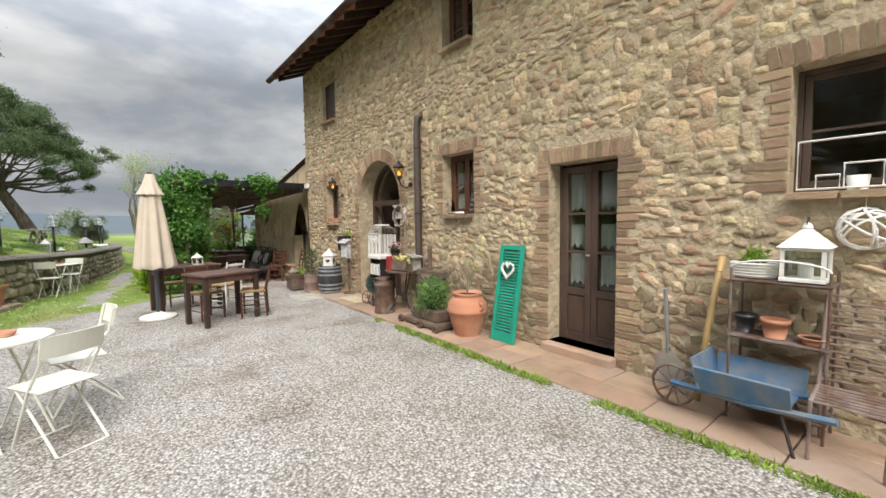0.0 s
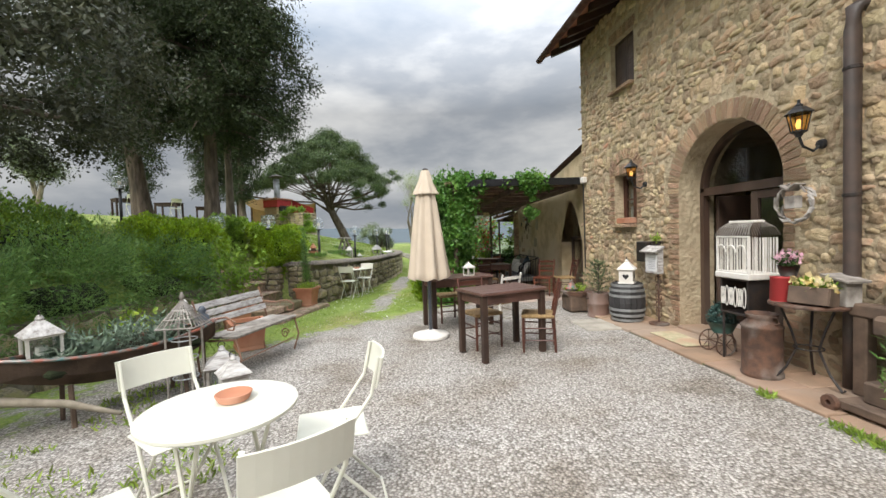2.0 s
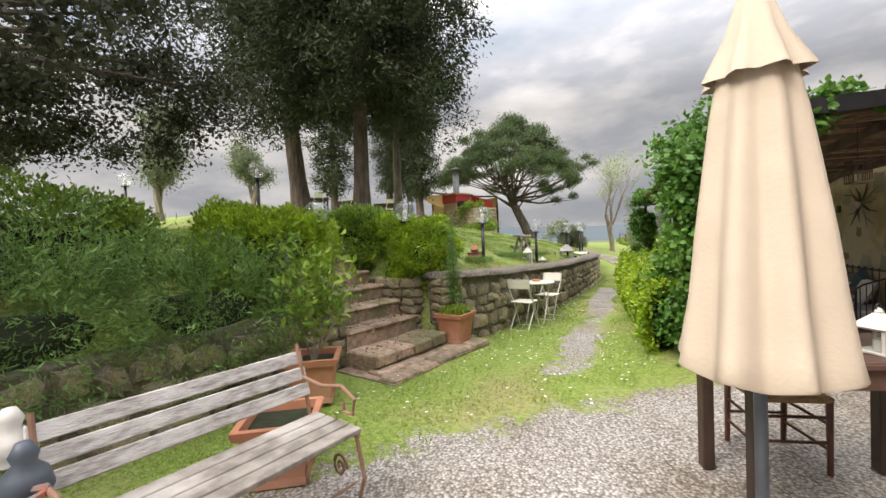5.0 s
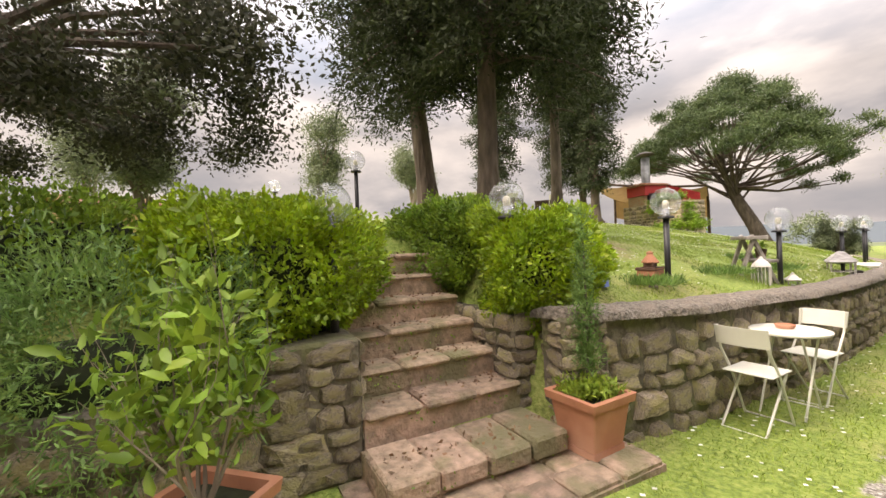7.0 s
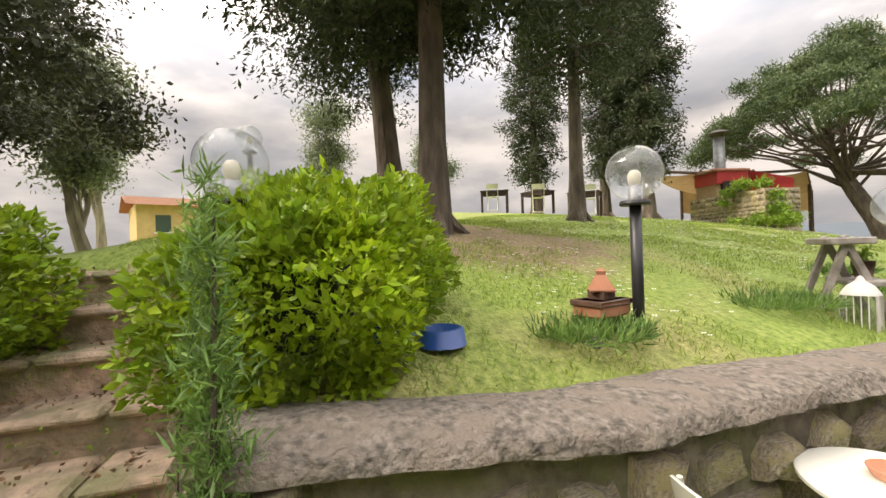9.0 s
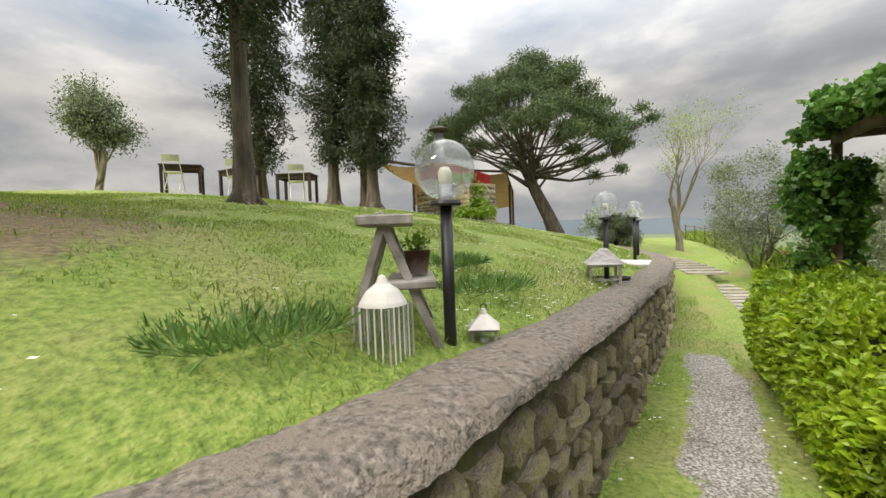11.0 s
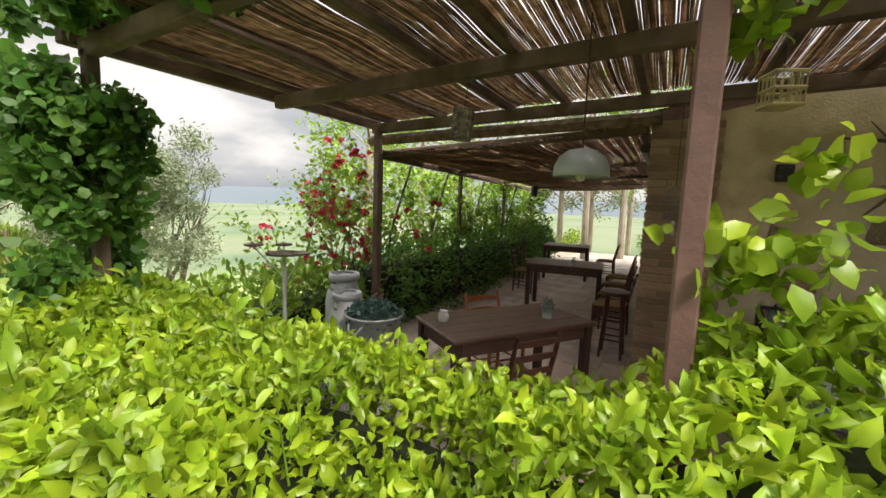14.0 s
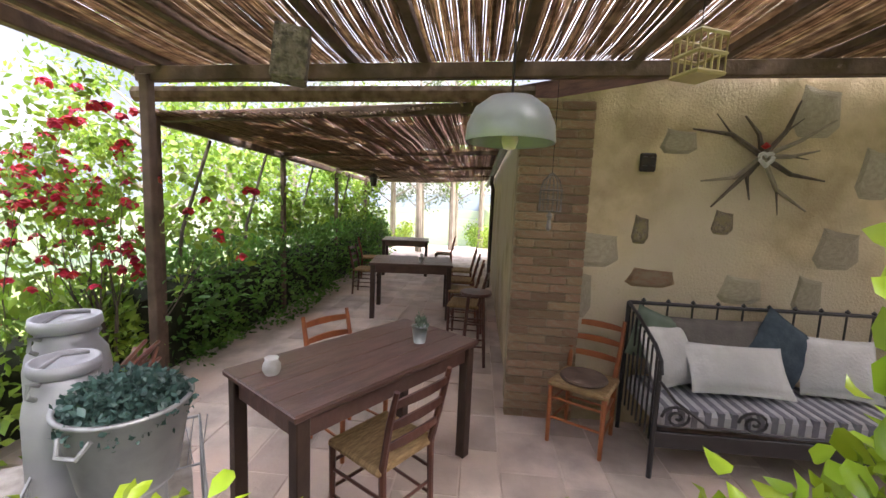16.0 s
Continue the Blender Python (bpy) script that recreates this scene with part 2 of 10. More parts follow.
def ground_material():
    m = bpy.data.materials.new("gravel_and_grass")
    m.use_nodes = True
    n, l = m.node_tree.nodes, m.node_tree.links
    b = n["Principled BSDF"]
    b.inputs["Roughness"].default_value = 0.95
    tc = n.new("ShaderNodeTexCoord")

    def tex(kind, scale, **kw):
        t = n.new(kind)
        t.inputs["Scale"].default_value = scale
        for k, v in kw.items():
            t.inputs[k].default_value = v
        l.new(tc.outputs["Object"], t.inputs["Vector"])
        return t

    def ramp(src, *stops):
        r = n.new("ShaderNodeValToRGB")
        els = r.color_ramp.elements
        while len(els) < len(stops):
            els.new(0.5)
        for el, (p, c) in zip(els, stops):
            el.position, el.color = p, (*c, 1)
        l.new(src, r.inputs[0])
        return r.outputs[0]

    def mix(f, a, c, mode="MIX"):
        x = n.new("ShaderNodeMix")
        x.data_type = "RGBA"
        x.blend_type = mode
        if isinstance(f, float):
            x.inputs[0].default_value = f
        else:
            l.new(f, x.inputs[0])
        l.new(a, x.inputs[6])
        l.new(c, x.inputs[7])
        return x.outputs[2]

    v = tex("ShaderNodeTexVoronoi", 58)
    g_col = ramp(v.outputs["Color"], (0.1, (0.25, 0.232, 0.213)), (0.5, (0.41, 0.385, 0.355)), (0.9, (0.60, 0.57, 0.54)))
    g_edge = ramp(v.outputs["Distance"], (0.35, (1, 1, 1)), (0.75, (0.42, 0.40, 0.38)))
    gravel = mix(1.0, g_col, g_edge, "MULTIPLY")
    big = tex("ShaderNodeTexNoise", 1.3, Detail=5.0)
    dirt = ramp(big.outputs["Fac"], (0.32, (0.66, 0.61, 0.55)), (0.45, (0.9, 0.88, 0.85)), (0.62, (1, 1, 1)))
    gravel = mix(1.0, gravel, dirt, "MULTIPLY")
    gn = tex("ShaderNodeTexNoise", 26, Detail=8.0)
    grass = ramp(gn.outputs["Fac"], (0.3, (0.11, 0.17, 0.03)), (0.5, (0.20, 0.28, 0.05)), (0.7, (0.30, 0.35, 0.09)))
    gp = tex("ShaderNodeTexNoise", 0.9, Detail=6.0)
    dry = ramp(gn.outputs["Fac"], (0.3, (0.22, 0.19, 0.08)), (0.7, (0.38, 0.33, 0.15)))
    grass = mix(ramp(gp.outputs["Fac"], (0.47, (0, 0, 0)), (0.68, (0.75, 0.75, 0.75))), grass, dry)
    lt = n.new("ShaderNodeAttribute")
    lt.attribute_name = "litter"
    ln = tex("ShaderNodeTexNoise", 5.0, Detail=9.0, Roughness=0.7)
    lm = n.new("ShaderNodeMath")
    lm.operation = "MULTIPLY_ADD"
    lm.inputs[1].default_value = 1.5
    l.new(lt.outputs["Fac"], lm.inputs[0])
    l.new(ln.outputs["Fac"], lm.inputs[2])
    soil = ramp(gn.outputs["Fac"], (0.3, (0.13, 0.09, 0.05)), (0.7, (0.30, 0.22, 0.13)))
    grass = mix(ramp(lm.outputs[0], (0.72, (0, 0, 0)), (1.0, (0.9, 0.9, 0.9))), grass, soil)
    # far fields of young corn, distance haze put into their duller greens
    gpos = n.new("ShaderNodeNewGeometry")
    glen = n.new("ShaderNodeVectorMath")
    glen.operation = "LENGTH"
    l.new(gpos.outputs["Position"], glen.inputs[0])
    gmr = n.new("ShaderNodeMapRange")
    gmr.inputs[1].default_value, gmr.inputs[2].default_value = 45.0, 110.0
    l.new(glen.outputs["Value"], gmr.inputs[0])
    fld = tex("ShaderNodeTexNoise", 0.012, Detail=4.0)
    field = ramp(fld.outputs["Fac"], (0.35, (0.06, 0.095, 0.045)), (0.5, (0.10, 0.135, 0.06)), (0.65, (0.13, 0.14, 0.085)))
    grass = mix(gmr.outputs[0], grass, field)
    at = n.new("ShaderNodeAttribute")
    at.attribute_name = "grass"
    ns = tex("ShaderNodeTexNoise", 3.4, Detail=9.0, Roughness=0.72)
    ad = n.new("ShaderNodeMath")
    ad.operation = "ADD"
    sc = n.new("ShaderNodeMath")
    sc.operation = "MULTIPLY_ADD"
    sc.inputs[1].default_value, sc.inputs[2].default_value = 1.6, -0.8
    l.new(ns.outputs["Fac"], sc.inputs[0])
    l.new(at.outputs["Fac"], ad.inputs[0])
    l.new(sc.outputs[0], ad.inputs[1])
    mask = ramp(ad.outputs[0], (0.42, (0, 0, 0)), (0.58, (1, 1, 1)))
    col = mix(mask, gravel, grass)
    l.new(col, b.inputs["Base Color"])
    bp = n.new("ShaderNodeBump")
    bp.inputs["Strength"].default_value = 0.8
    bp.inputs["Distance"].default_value = 0.012
    bp.invert = True
    l.new(v.outputs["Distance"], bp.inputs["Height"])
    bp2 = n.new("ShaderNodeBump")
    bp2.inputs["Strength"].default_value = 0.5
    bp2.inputs["Distance"].default_value = 0.03
    l.new(gn.outputs["Fac"], bp2.inputs["Height"])
    l.new(bp.outputs[0], bp2.inputs["Normal"])
    l.new(bp2.outputs[0], b.inputs["Normal"])
    return m


M["ground"] = ground_material()


# ---- mesh helpers ----
def finish(name, bm, m, parent=None, smooth=False):
    me = bpy.data.meshes.new(name)
    bm.to_mesh(me)
    bm.free()
    if smooth:
        me.shade_smooth()
    me.materials.append(M[m] if isinstance(m, str) else m)
    ob = new(name, me)
    if parent is not None:
        ob.parent = parent
    return ob


def part(name, bm, material, parent, label="", smooth=False):
    ob = finish(name, bm, material, parent, smooth)
    return tagged(ob, label) if label else ob


def root(name, m, label, category, group="", kind=""):
    ob = new(name)
    ob.empty_display_size = 0.1
    ob.matrix_world = m
    return tagged(ob, label, category, group, kind)


def box(bm, x0, x1, y0, y1, z0, z1, bevel=0.0, m=None):
    vs = [bm.verts.new((x, y, z)) for z in (z0, z1) for y in (y0, y1) for x in (x0, x1)]
    fs = [bm.faces.new([vs[i] for i in f]) for f in
          ((0, 2, 3, 1), (4, 5, 7, 6), (0, 1, 5, 4), (2, 6, 7, 3), (0, 4, 6, 2), (1, 3, 7, 5))]
    if bevel:
        ed = list({e for f in fs for e in f.edges})
        r = bmesh.ops.bevel(bm, geom=ed, offset=bevel, segments=1, affect="EDGES", profile=0.5)
        vs = list({v for f in r["faces"] for v in f.verts} | {v for v in vs if v.is_valid})
    if m is not None:
        bmesh.ops.transform(bm, matrix=m, verts=[v for v in vs if v.is_valid])
    return vs


def BM():
    return bmesh.new()


def bx(*a, **k):
    bm = bmesh.new()
    box(bm, *a, **k)
    return bm


def tube(bm, pts, r, seg=8, closed=False):
    """A round bar along points; r is one radius or one a point."""
    pts = [Vector(p) for p in pts]
    n = len(pts)
    rs = r if isinstance(r, (list, tuple)) else [r] * n
    rings = []
    up = Vector((0.13, 0.21, 0.97))
    for i, p in enumerate(pts):
        if closed:
            d = pts[(i + 1) % n] - pts[i - 1]
        else:
            d = pts[min(i + 1, n - 1)] - pts[max(i - 1, 0)]
        if d.length < 1e-9:
            d = Vector((0, 0, 1))
        d.normalize()
        u = d.cross(up)
        if u.length < 0.05:
            u = d.cross(Vector((1, 0, 0)))
        u.normalize()
        w = d.cross(u)
        rings.append([bm.verts.new(p + (u * math.cos(a) + w * math.sin(a)) * rs[i]) for a in
                      [2 * math.pi * k / seg for k in range(seg)]])
    for i in range(n if closed else n - 1):
        a, b = rings[i], rings[(i + 1) % n]
        for k in range(seg):
            bm.faces.new((a[k], a[(k + 1) % seg], b[(k + 1) % seg], b[k]))
    if not closed:
        bm.faces.new(rings[0][::-1])
        bm.faces.new(rings[-1])
    return bm


def rod(pts, r, seg=8, closed=False):
    return tube(bmesh.new(), pts, r, seg, closed)


def lathe(prof, seg=24, bm=None, at=(0, 0, 0)):
    """A turned shape from (radius, height) pairs."""
    bm = bm or bmesh.new()
    rings = []
    for r, z in prof:
        rings.append([bm.verts.new((at[0] + r * math.cos(2 * math.pi * k / seg), at[1] + r * math.sin(2 * math.pi * k / seg), at[2] + z))
                      for k in range(seg)] if r > 1e-5 else [bm.verts.new((at[0], at[1], at[2] + z))])
    for a, b in zip(rings, rings[1:]):
        for k in range(seg):
            q = (k + 1) % seg
            if len(a) == 1 and len(b) == 1:
                continue
            if len(a) == 1:
                bm.faces.new((a[0], b[q], b[k])) if False else bm.faces.new((a[0], b[k], b[q]))
            elif len(b) == 1:
                bm.faces.new((a[k], a[q], b[0]))
            else:
                bm.faces.new((a[k], a[q], b[q], b[k]))
    return bm


def leaves(name, pts, m, size, parent=None, aspect=0.5, seed=1, bend=0.25, up=0.3, nrm=None, jitter=0.35, oval=False):
    """Many small folded leaves at the given places, joined into one mesh."""
    rng = np.random.default_rng(seed)
    P = np.asarray(pts, float)
    n = len(P)
    d = rng.normal(size=(n, 3))
    if nrm is not None:
        d = d * 0.75 + np.asarray(nrm)
    d[:, 2] += up
    d /= np.linalg.norm(d, axis=1, keepdims=True)
    q = rng.normal(size=(n, 3))
    w = np.cross(d, q)
    w /= np.linalg.norm(w, axis=1, keepdims=True)
    nn = np.cross(w, d)
    L = size * (1 + jitter * rng.normal(size=(n, 1)).clip(-1.5, 1.5))
    W = L * aspect * 0.5
    base = P
    if oval:
        c1, c2 = P + d * L * 0.33 + nn * L * bend * 0.12, P + d * L * 0.7 + nn * L * bend * 0.08
        tp = P + d * L - nn * L * bend * 0.5
        rise = nn * L * bend * 0.35
        V = np.stack([P, c1 + w * W * 0.92 + rise, c2 + w * W * 0.8 + rise, tp, c2 - w * W * 0.8 + rise, c1 - w * W * 0.92 + rise, c1, c2], 1).reshape(-1, 3)
        i = np.arange(n)[:, None] * 8
        tri = ((0, 1, 6), (1, 2, 7), (1, 7, 6), (2, 3, 7), (3, 4, 7), (4, 5, 6), (4, 6, 7), (5, 0, 6))
        F = np.concatenate([np.stack([i + a, i + b, i + c], 2) for a, b, c in tri], 1).reshape(-1, 3)
        return raw_mesh(name, V, F, m, parent)
    mid = P + d * L * 0.5 + nn * L * bend * 0.4
    tip = P + d * L
    V = np.stack([base, mid + w * W, tip, mid - w * W, mid - nn * L * bend * 0.45], 1).reshape(-1, 3)
    i = np.arange(n)[:, None] * 5
    F = np.concatenate([np.stack([i + 0, i + 1, i + 4], 2), np.stack([i + 1, i + 2, i + 4], 2), np.stack([i + 2, i + 3, i + 4], 2),
                        np.stack([i + 3, i + 0, i + 4], 2)], 1).reshape(-1, 3)
    return raw_mesh(name, V, F, m, parent)


def raw_mesh(name, V, F, m, parent=None, smooth=False):
    V = np.ascontiguousarray(V, np.float32)
    F = np.ascontiguousarray(F, np.int32)
    k = F.shape[1]
    me = bpy.data.meshes.new(name)
    me.vertices.add(len(V))
    me.vertices.foreach_set("co", V.ravel())
    me.loops.add(F.size)
    me.loops.foreach_set("vertex_index", F.ravel())
    me.polygons.add(len(F))
    me.polygons.foreach_set("loop_start", np.arange(0, F.size, k, dtype=np.int32))
    me.update(calc_edges=True)
    me.validate()
    if smooth:
        me.shade_smooth()
    me.materials.append(M[m] if isinstance(m, str) else m)
    ob = new(name, me)
    if parent is not None:
        ob.parent = parent
    return ob


# ---- ground ----
def lerp_line(pts, y):
    if y <= pts[0][0]:
        return pts[0][1]
    for (a, u), (b, v) in zip(pts, pts[1:]):
        if y <= b:
            k = (y - a) / (b - a)
            k = k * k * (3 - 2 * k) * 0.35 + k * 0.65
            return u + (v - u) * k
    return pts[-1][1]


WALL_LINE = [(-8, -9.6), (0, -8.6), (5, -7.75), (8.2, -7.05), (9.6, -6.85), (10.9, -5.95), (12.1, -5.5), (14.5, -4.98), (17.6, -4.55), (19.4, -4.3),
             (22.2, -4.05), (26, -4.05), (29, -4.7), (33, -6.5), (40, -11), (60, -24)]
WALL_TOP = [(-8, 0.8), (9, 0.72), (10.9, 0.93), (12.5, 0.86), (16, 0.72), (22, 0.6), (26, 0.5), (30, 0.55), (40, 1.1)]
LOW = [(-20, 0.05), (8, 0.0), (12, -0.08), (16, -0.26), (22, -0.4), (26, -0.32), (30, 0.0), (36, 0.45), (45, 0.8), (60, 1.0)]


def wall_x(y):
    return lerp_line(WALL_LINE, y)


def wall_top(y):
    return lerp_line(WALL_TOP, y)


def smooth(a, b, v):
    k = min(1, max(0, (v - a) / (b - a)))
    return k * k * (3 - 2 * k)


STEP_O = Vector((-6.22, 10.2, 0))
STEP_U = Vector((0.606, 0.796, 0)).normalized()
STEP_V = Vector((-0.796, 0.606, 0))
# the stair itself climbs at a slant to the wall
STAIR_A = STEP_U * 0.927 + STEP_V * 0.375
STAIR_B = STEP_V * 0.927 - STEP_U * 0.375
STAIR_O = STEP_O - STEP_U * 0.07 + STEP_V * 0.11


def ground_z(x, y):
    d = wall_x(y) - x
    low = lerp_line(LOW, y)
    if d < 0:
        z = low
        if x > -2.66 and y > 10.35:
            z -= 0.3
        # the hill falls off behind the house and beyond the hedge
        fall = max(0.0, y - 20.6) * smooth(0.3, 4.0, x)
        fall = max(fall, y - 42)
        fall = max(fall, max(0.0, x - 10) * smooth(14, 19, y) * 0.6)
        z -= 26 * (1 - math.exp(-fall * 0.011)) + 0.16 * min(fall, 6)
        return z
    top = wall_top(y) - 0.12
    k = smooth(10, 14.5, y)
    z = top + (0.85 + 0.75 * k) * (1 - math.exp(-d / (1.3 + 2.7 * k)))
    z += 0.075 * min(9, max(0, d - 3.5)) * smooth(13, 19, y)
    z -= 0.02 * max(0, d - 25)
    if y > 32:
        z -= (y - 32) * 0.12 * smooth(32, 45, y)
    q = Vector((x, y, 0)) - STAIR_O
    a, b = q.dot(STAIR_A), q.dot(STAIR_B)
    if abs(a) < 0.8 and -0.6 < b < 1.75:
        z = min(z, -0.06 + max(0, b + 0.2) * 0.66)
    return max(z, -26)


def grass_mask(x, y):
    d = wall_x(y) - x
    if d > -0.1:
        return 1.0
    g = 0.0
    # gravel yard, grass lane under the low wall with a worn gravel track
    lane = smooth(8.0, 10.2, y + (x + 4.2) * -0.9)
    g = max(g, lane * 0.95)
    g = max(g, 0.62 * smooth(1.9, 0.2, -d) * smooth(2, 8, y))
    g = max(g, 0.55 * smooth(-5.4, -7.2, x))
    if y > 10:
        tx = lerp_line([(10, -4.3), (14, -3.95), (19, -3.72), (30, -3.4)], y)
        tx += 0.12 * noise.noise((y * 0.7, 1.0, 5.0))
        w = 0.5 + 0.5 * noise.noise((x * 1.1, y * 0.9, 2.0))
        t = 1 - smooth(0.12, 0.55 - 0.012 * y, abs(x - tx))
        g -= t * ((0.35 + 0.6 * w) if y < 14.4 else 0.95) * (1 - smooth(18.9, 19.6, y))
    if x > -2.6 and y > 10:
        g = 0.75 if y > 18.8 else 0.2
    if y > 21 or x > 9.5:
        g = 1.0
    return g


def build_ground():
    ss = [-900, -400, -180, -90, -50, -35, -25, -18, -14, -11, -9, -7.5, -6.2, -5.2, -4.4, -3.7, -3.1, -2.6, -2.2, -1.8, -1.5, -1.2, -1.0, -0.8,
          -0.6, -0.45, -0.3, -0.1, 0.1]
    ss += [0.1 + 0.17 * k for k in range(1, 30)] + [5.5, 6.2, 7, 8, 9, 10, 11.5, 13, 15, 18, 22, 28, 36, 50, 70, 100, 150, 230, 360, 600, 1000, 1800]
    ys = [-1500, -600, -250, -100, -50, -30, -20, -14, -10, -7, -5] + [-4 + 0.3 * k for k in range(30)] + [5 + 0.17 * k for k in range(110)]
    ys += [24 + 0.5 * k for k in range(14)] + [32, 34, 37, 40, 45, 52, 60, 75, 95, 130, 180, 260, 400, 700, 1200, 2000]
    V, G, LT = [], [], []
    for y in ys:
        for s in ss:
            x = wall_x(y) + s
            z = ground_z(x, y)
            r = math.hypot(x, y - 10)
            if r < 60 and abs(s) > 0.2:
                z += 0.02 * noise.noise((x * 0.8, y * 0.8, 0)) + (0.05 * noise.noise((x * 0.35, y * 0.35, 3)) if s < -0.6 else 0)
            V.append((x, y, z))
            G.append(grass_mask(x, y))
            LT.append(max(0.0, 1 - math.hypot((x + 8.7) / 2.6, (y - 13.6) / 2.3)) if s < 0 else 0.0)
    n = len(ss)
    F = [(j * n + i, j * n + i + 1, (j + 1) * n + i + 1, (j + 1) * n + i) for j in range(len(ys) - 1) for i in range(n - 1)]
    ob = raw_mesh("ground", V, F, "ground", smooth=True)
    at = ob.data.attributes.new("grass", "FLOAT", "POINT")
    at.data.foreach_set("value", np.array(G, np.float32))
    at = ob.data.attributes.new("litter", "FLOAT", "POINT")
    at.data.foreach_set("value", np.array(LT, np.float32))
    return tagged(ob, "pale gravel yard running into daisy-strewn grass lawn", "ground", kind="structure")


build_ground()

# far hills round the valley; their dull blue colour carries the distance haze
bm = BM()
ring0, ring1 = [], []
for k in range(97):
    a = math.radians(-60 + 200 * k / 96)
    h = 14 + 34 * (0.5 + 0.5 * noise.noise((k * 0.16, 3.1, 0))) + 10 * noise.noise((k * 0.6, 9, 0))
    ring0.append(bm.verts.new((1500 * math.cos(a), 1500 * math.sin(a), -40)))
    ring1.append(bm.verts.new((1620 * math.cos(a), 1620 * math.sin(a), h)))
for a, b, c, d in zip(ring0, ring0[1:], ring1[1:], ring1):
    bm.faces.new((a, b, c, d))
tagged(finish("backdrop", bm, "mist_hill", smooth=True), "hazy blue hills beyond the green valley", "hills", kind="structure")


# ---- house ----
HOUSE_S, HOUSE_N, EAVE_Z = -7.0, 10.3, 5.05
# y0, y1, z0, z1
OPEN = dict(big=(-0.35, 0.76, 1.65, 2.52), door=(2.02, 2.81, 0.12, 2.08), win=(4.03, 4.70, 1.57, 2.42), upw=(4.03, 4.68, 3.89, 4.72),
            arch=(5.90, 7.40, 0.0, 2.58), win2=(8.38, 9.05, 1.46, 2.29), upwin=(8.40, 9.10, 3.72, 4.55), ups=(-0.2, 0.5, 3.89, 4.72))
ARCH_Y, ARCH_R, ARCH_Z = 6.65, 0.75, 1.83


def holed_wall(name, x0, x1, y0, y1, z0, z1, holes, material, label):
    ysl = sorted({y0, y1, *[h[0] for h in holes], *[h[1] for h in holes]})
    zsl = sorted({z0, z1, *[h[2] for h in holes], *[h[3] for h in holes]})
    bm = BM()
    for a, b in zip(ysl, ysl[1:]):
        for c, d in zip(zsl, zsl[1:]):
            if any(h[0] <= (a + b) / 2 <= h[1] and h[2] <= (c + d) / 2 <= h[3] for h in holes):
                continue
            box(bm, x0, x1, a, b, c, d)
    bmesh.ops.remove_doubles(bm, verts=bm.verts, dist=1e-4)
    keep = {}
    for f in bm.faces:
        k = tuple(round(v, 3) for v in f.calc_center_median())
        keep.setdefault(k, []).append(f)
    bmesh.ops.delete(bm, geom=[f for fs in keep.values() if len(fs) > 1 for f in fs], context="FACES")
    return tagged(finish(name, bm, material), label, "wall", kind="structure")


wall_west = holed_wall("wall_west", 0.0, 0.5, HOUSE_S, HOUSE_N, -0.4, EAVE_Z + 0.05, list(OPEN.values()), "mortar",
                       "rubble stone farmhouse wall with lime mortar")
# arch spandrels
bm = BM()
K = 14
for side in (-1, 1):
    pts = [(ARCH_Y + side * ARCH_R * math.cos(math.pi / 2 * k / K), ARCH_Z + ARCH_R * math.sin(math.pi / 2 * k / K)) for k in range(K + 1)]
    for (ya, za), (yb, zb) in zip(pts, pts[1:]):
        for xx in (0.0, 0.5):
            bm.faces.new([bm.verts.new(p) for p in ((xx, ya, za), (xx, yb, zb), (xx, yb, 2.58), (xx, ya, 2.58))])
        bm.faces.new([bm.verts.new(p) for p in ((0, ya, za), (0.5, ya, za), (0.5, yb, zb), (0, yb, zb))])
part("arch_spandrel", bm, "mortar", wall_west)
bm = BM()
box(bm, 0, 9, HOUSE_S, HOUSE_S + 0.5, -0.4, 5.1)
tagged(finish("wall_south", bm, "mortar"), "rubble stone farmhouse end wall", "wall", kind="structure")
bm = BM()
box(bm, 0.5, 9, HOUSE_N - 0.45, HOUSE_N, -0.4, 5.1)
for (xa, za, xb, zb) in ((0.0, 5.1, 4.7, 7.1), (4.7, 7.1, 9.4, 5.1)):
    vs = [(xa, za), (xb, zb), (xb, 5.1), (xa, 5.1)]
    f0 = [bm.verts.new((x, HOUSE_N, z)) for x, z in vs]
    bm.faces.new(f0)
tagged(finish("wall_north", bm, "mortar"), "rubble stone farmhouse gable wall", "wall", kind="structure")
tagged(finish("wall_east", bx(9, 9.4, HOUSE_S, HOUSE_N, -0.4, 5.1), "mortar"), "rubble stone farmhouse back wall", "wall", kind="structure")
tagged(finish("floor_indoors", bx(0.5, 9, HOUSE_S, HOUSE_N, -0.3, 0.06), "terrace"), "dim tiled floor inside the farmhouse", "floor", kind="structure")
tagged(finish("ceiling_indoors", bx(0.5, 9, HOUSE_S, HOUSE_N, 2.9, 3.1), "plaster"), "pale plaster ceiling inside the farmhouse", "ceiling", kind="structure")
tagged(finish("wall_indoors", bx(3.2, 3.4, HOUSE_S, HOUSE_N, 0.06, 5.1), "plaster"), "plastered inner wall", "wall", kind="structure")

# roof with rafters, boards and gutter
roof = root("roof", pose(0, 0, 0), "terracotta tile roof with dark rafters and eaves gutter", "roof", kind="structure")
EV = -0.62


def roof_z(x):
    return EAVE_Z + 0.22 + x * 0.42


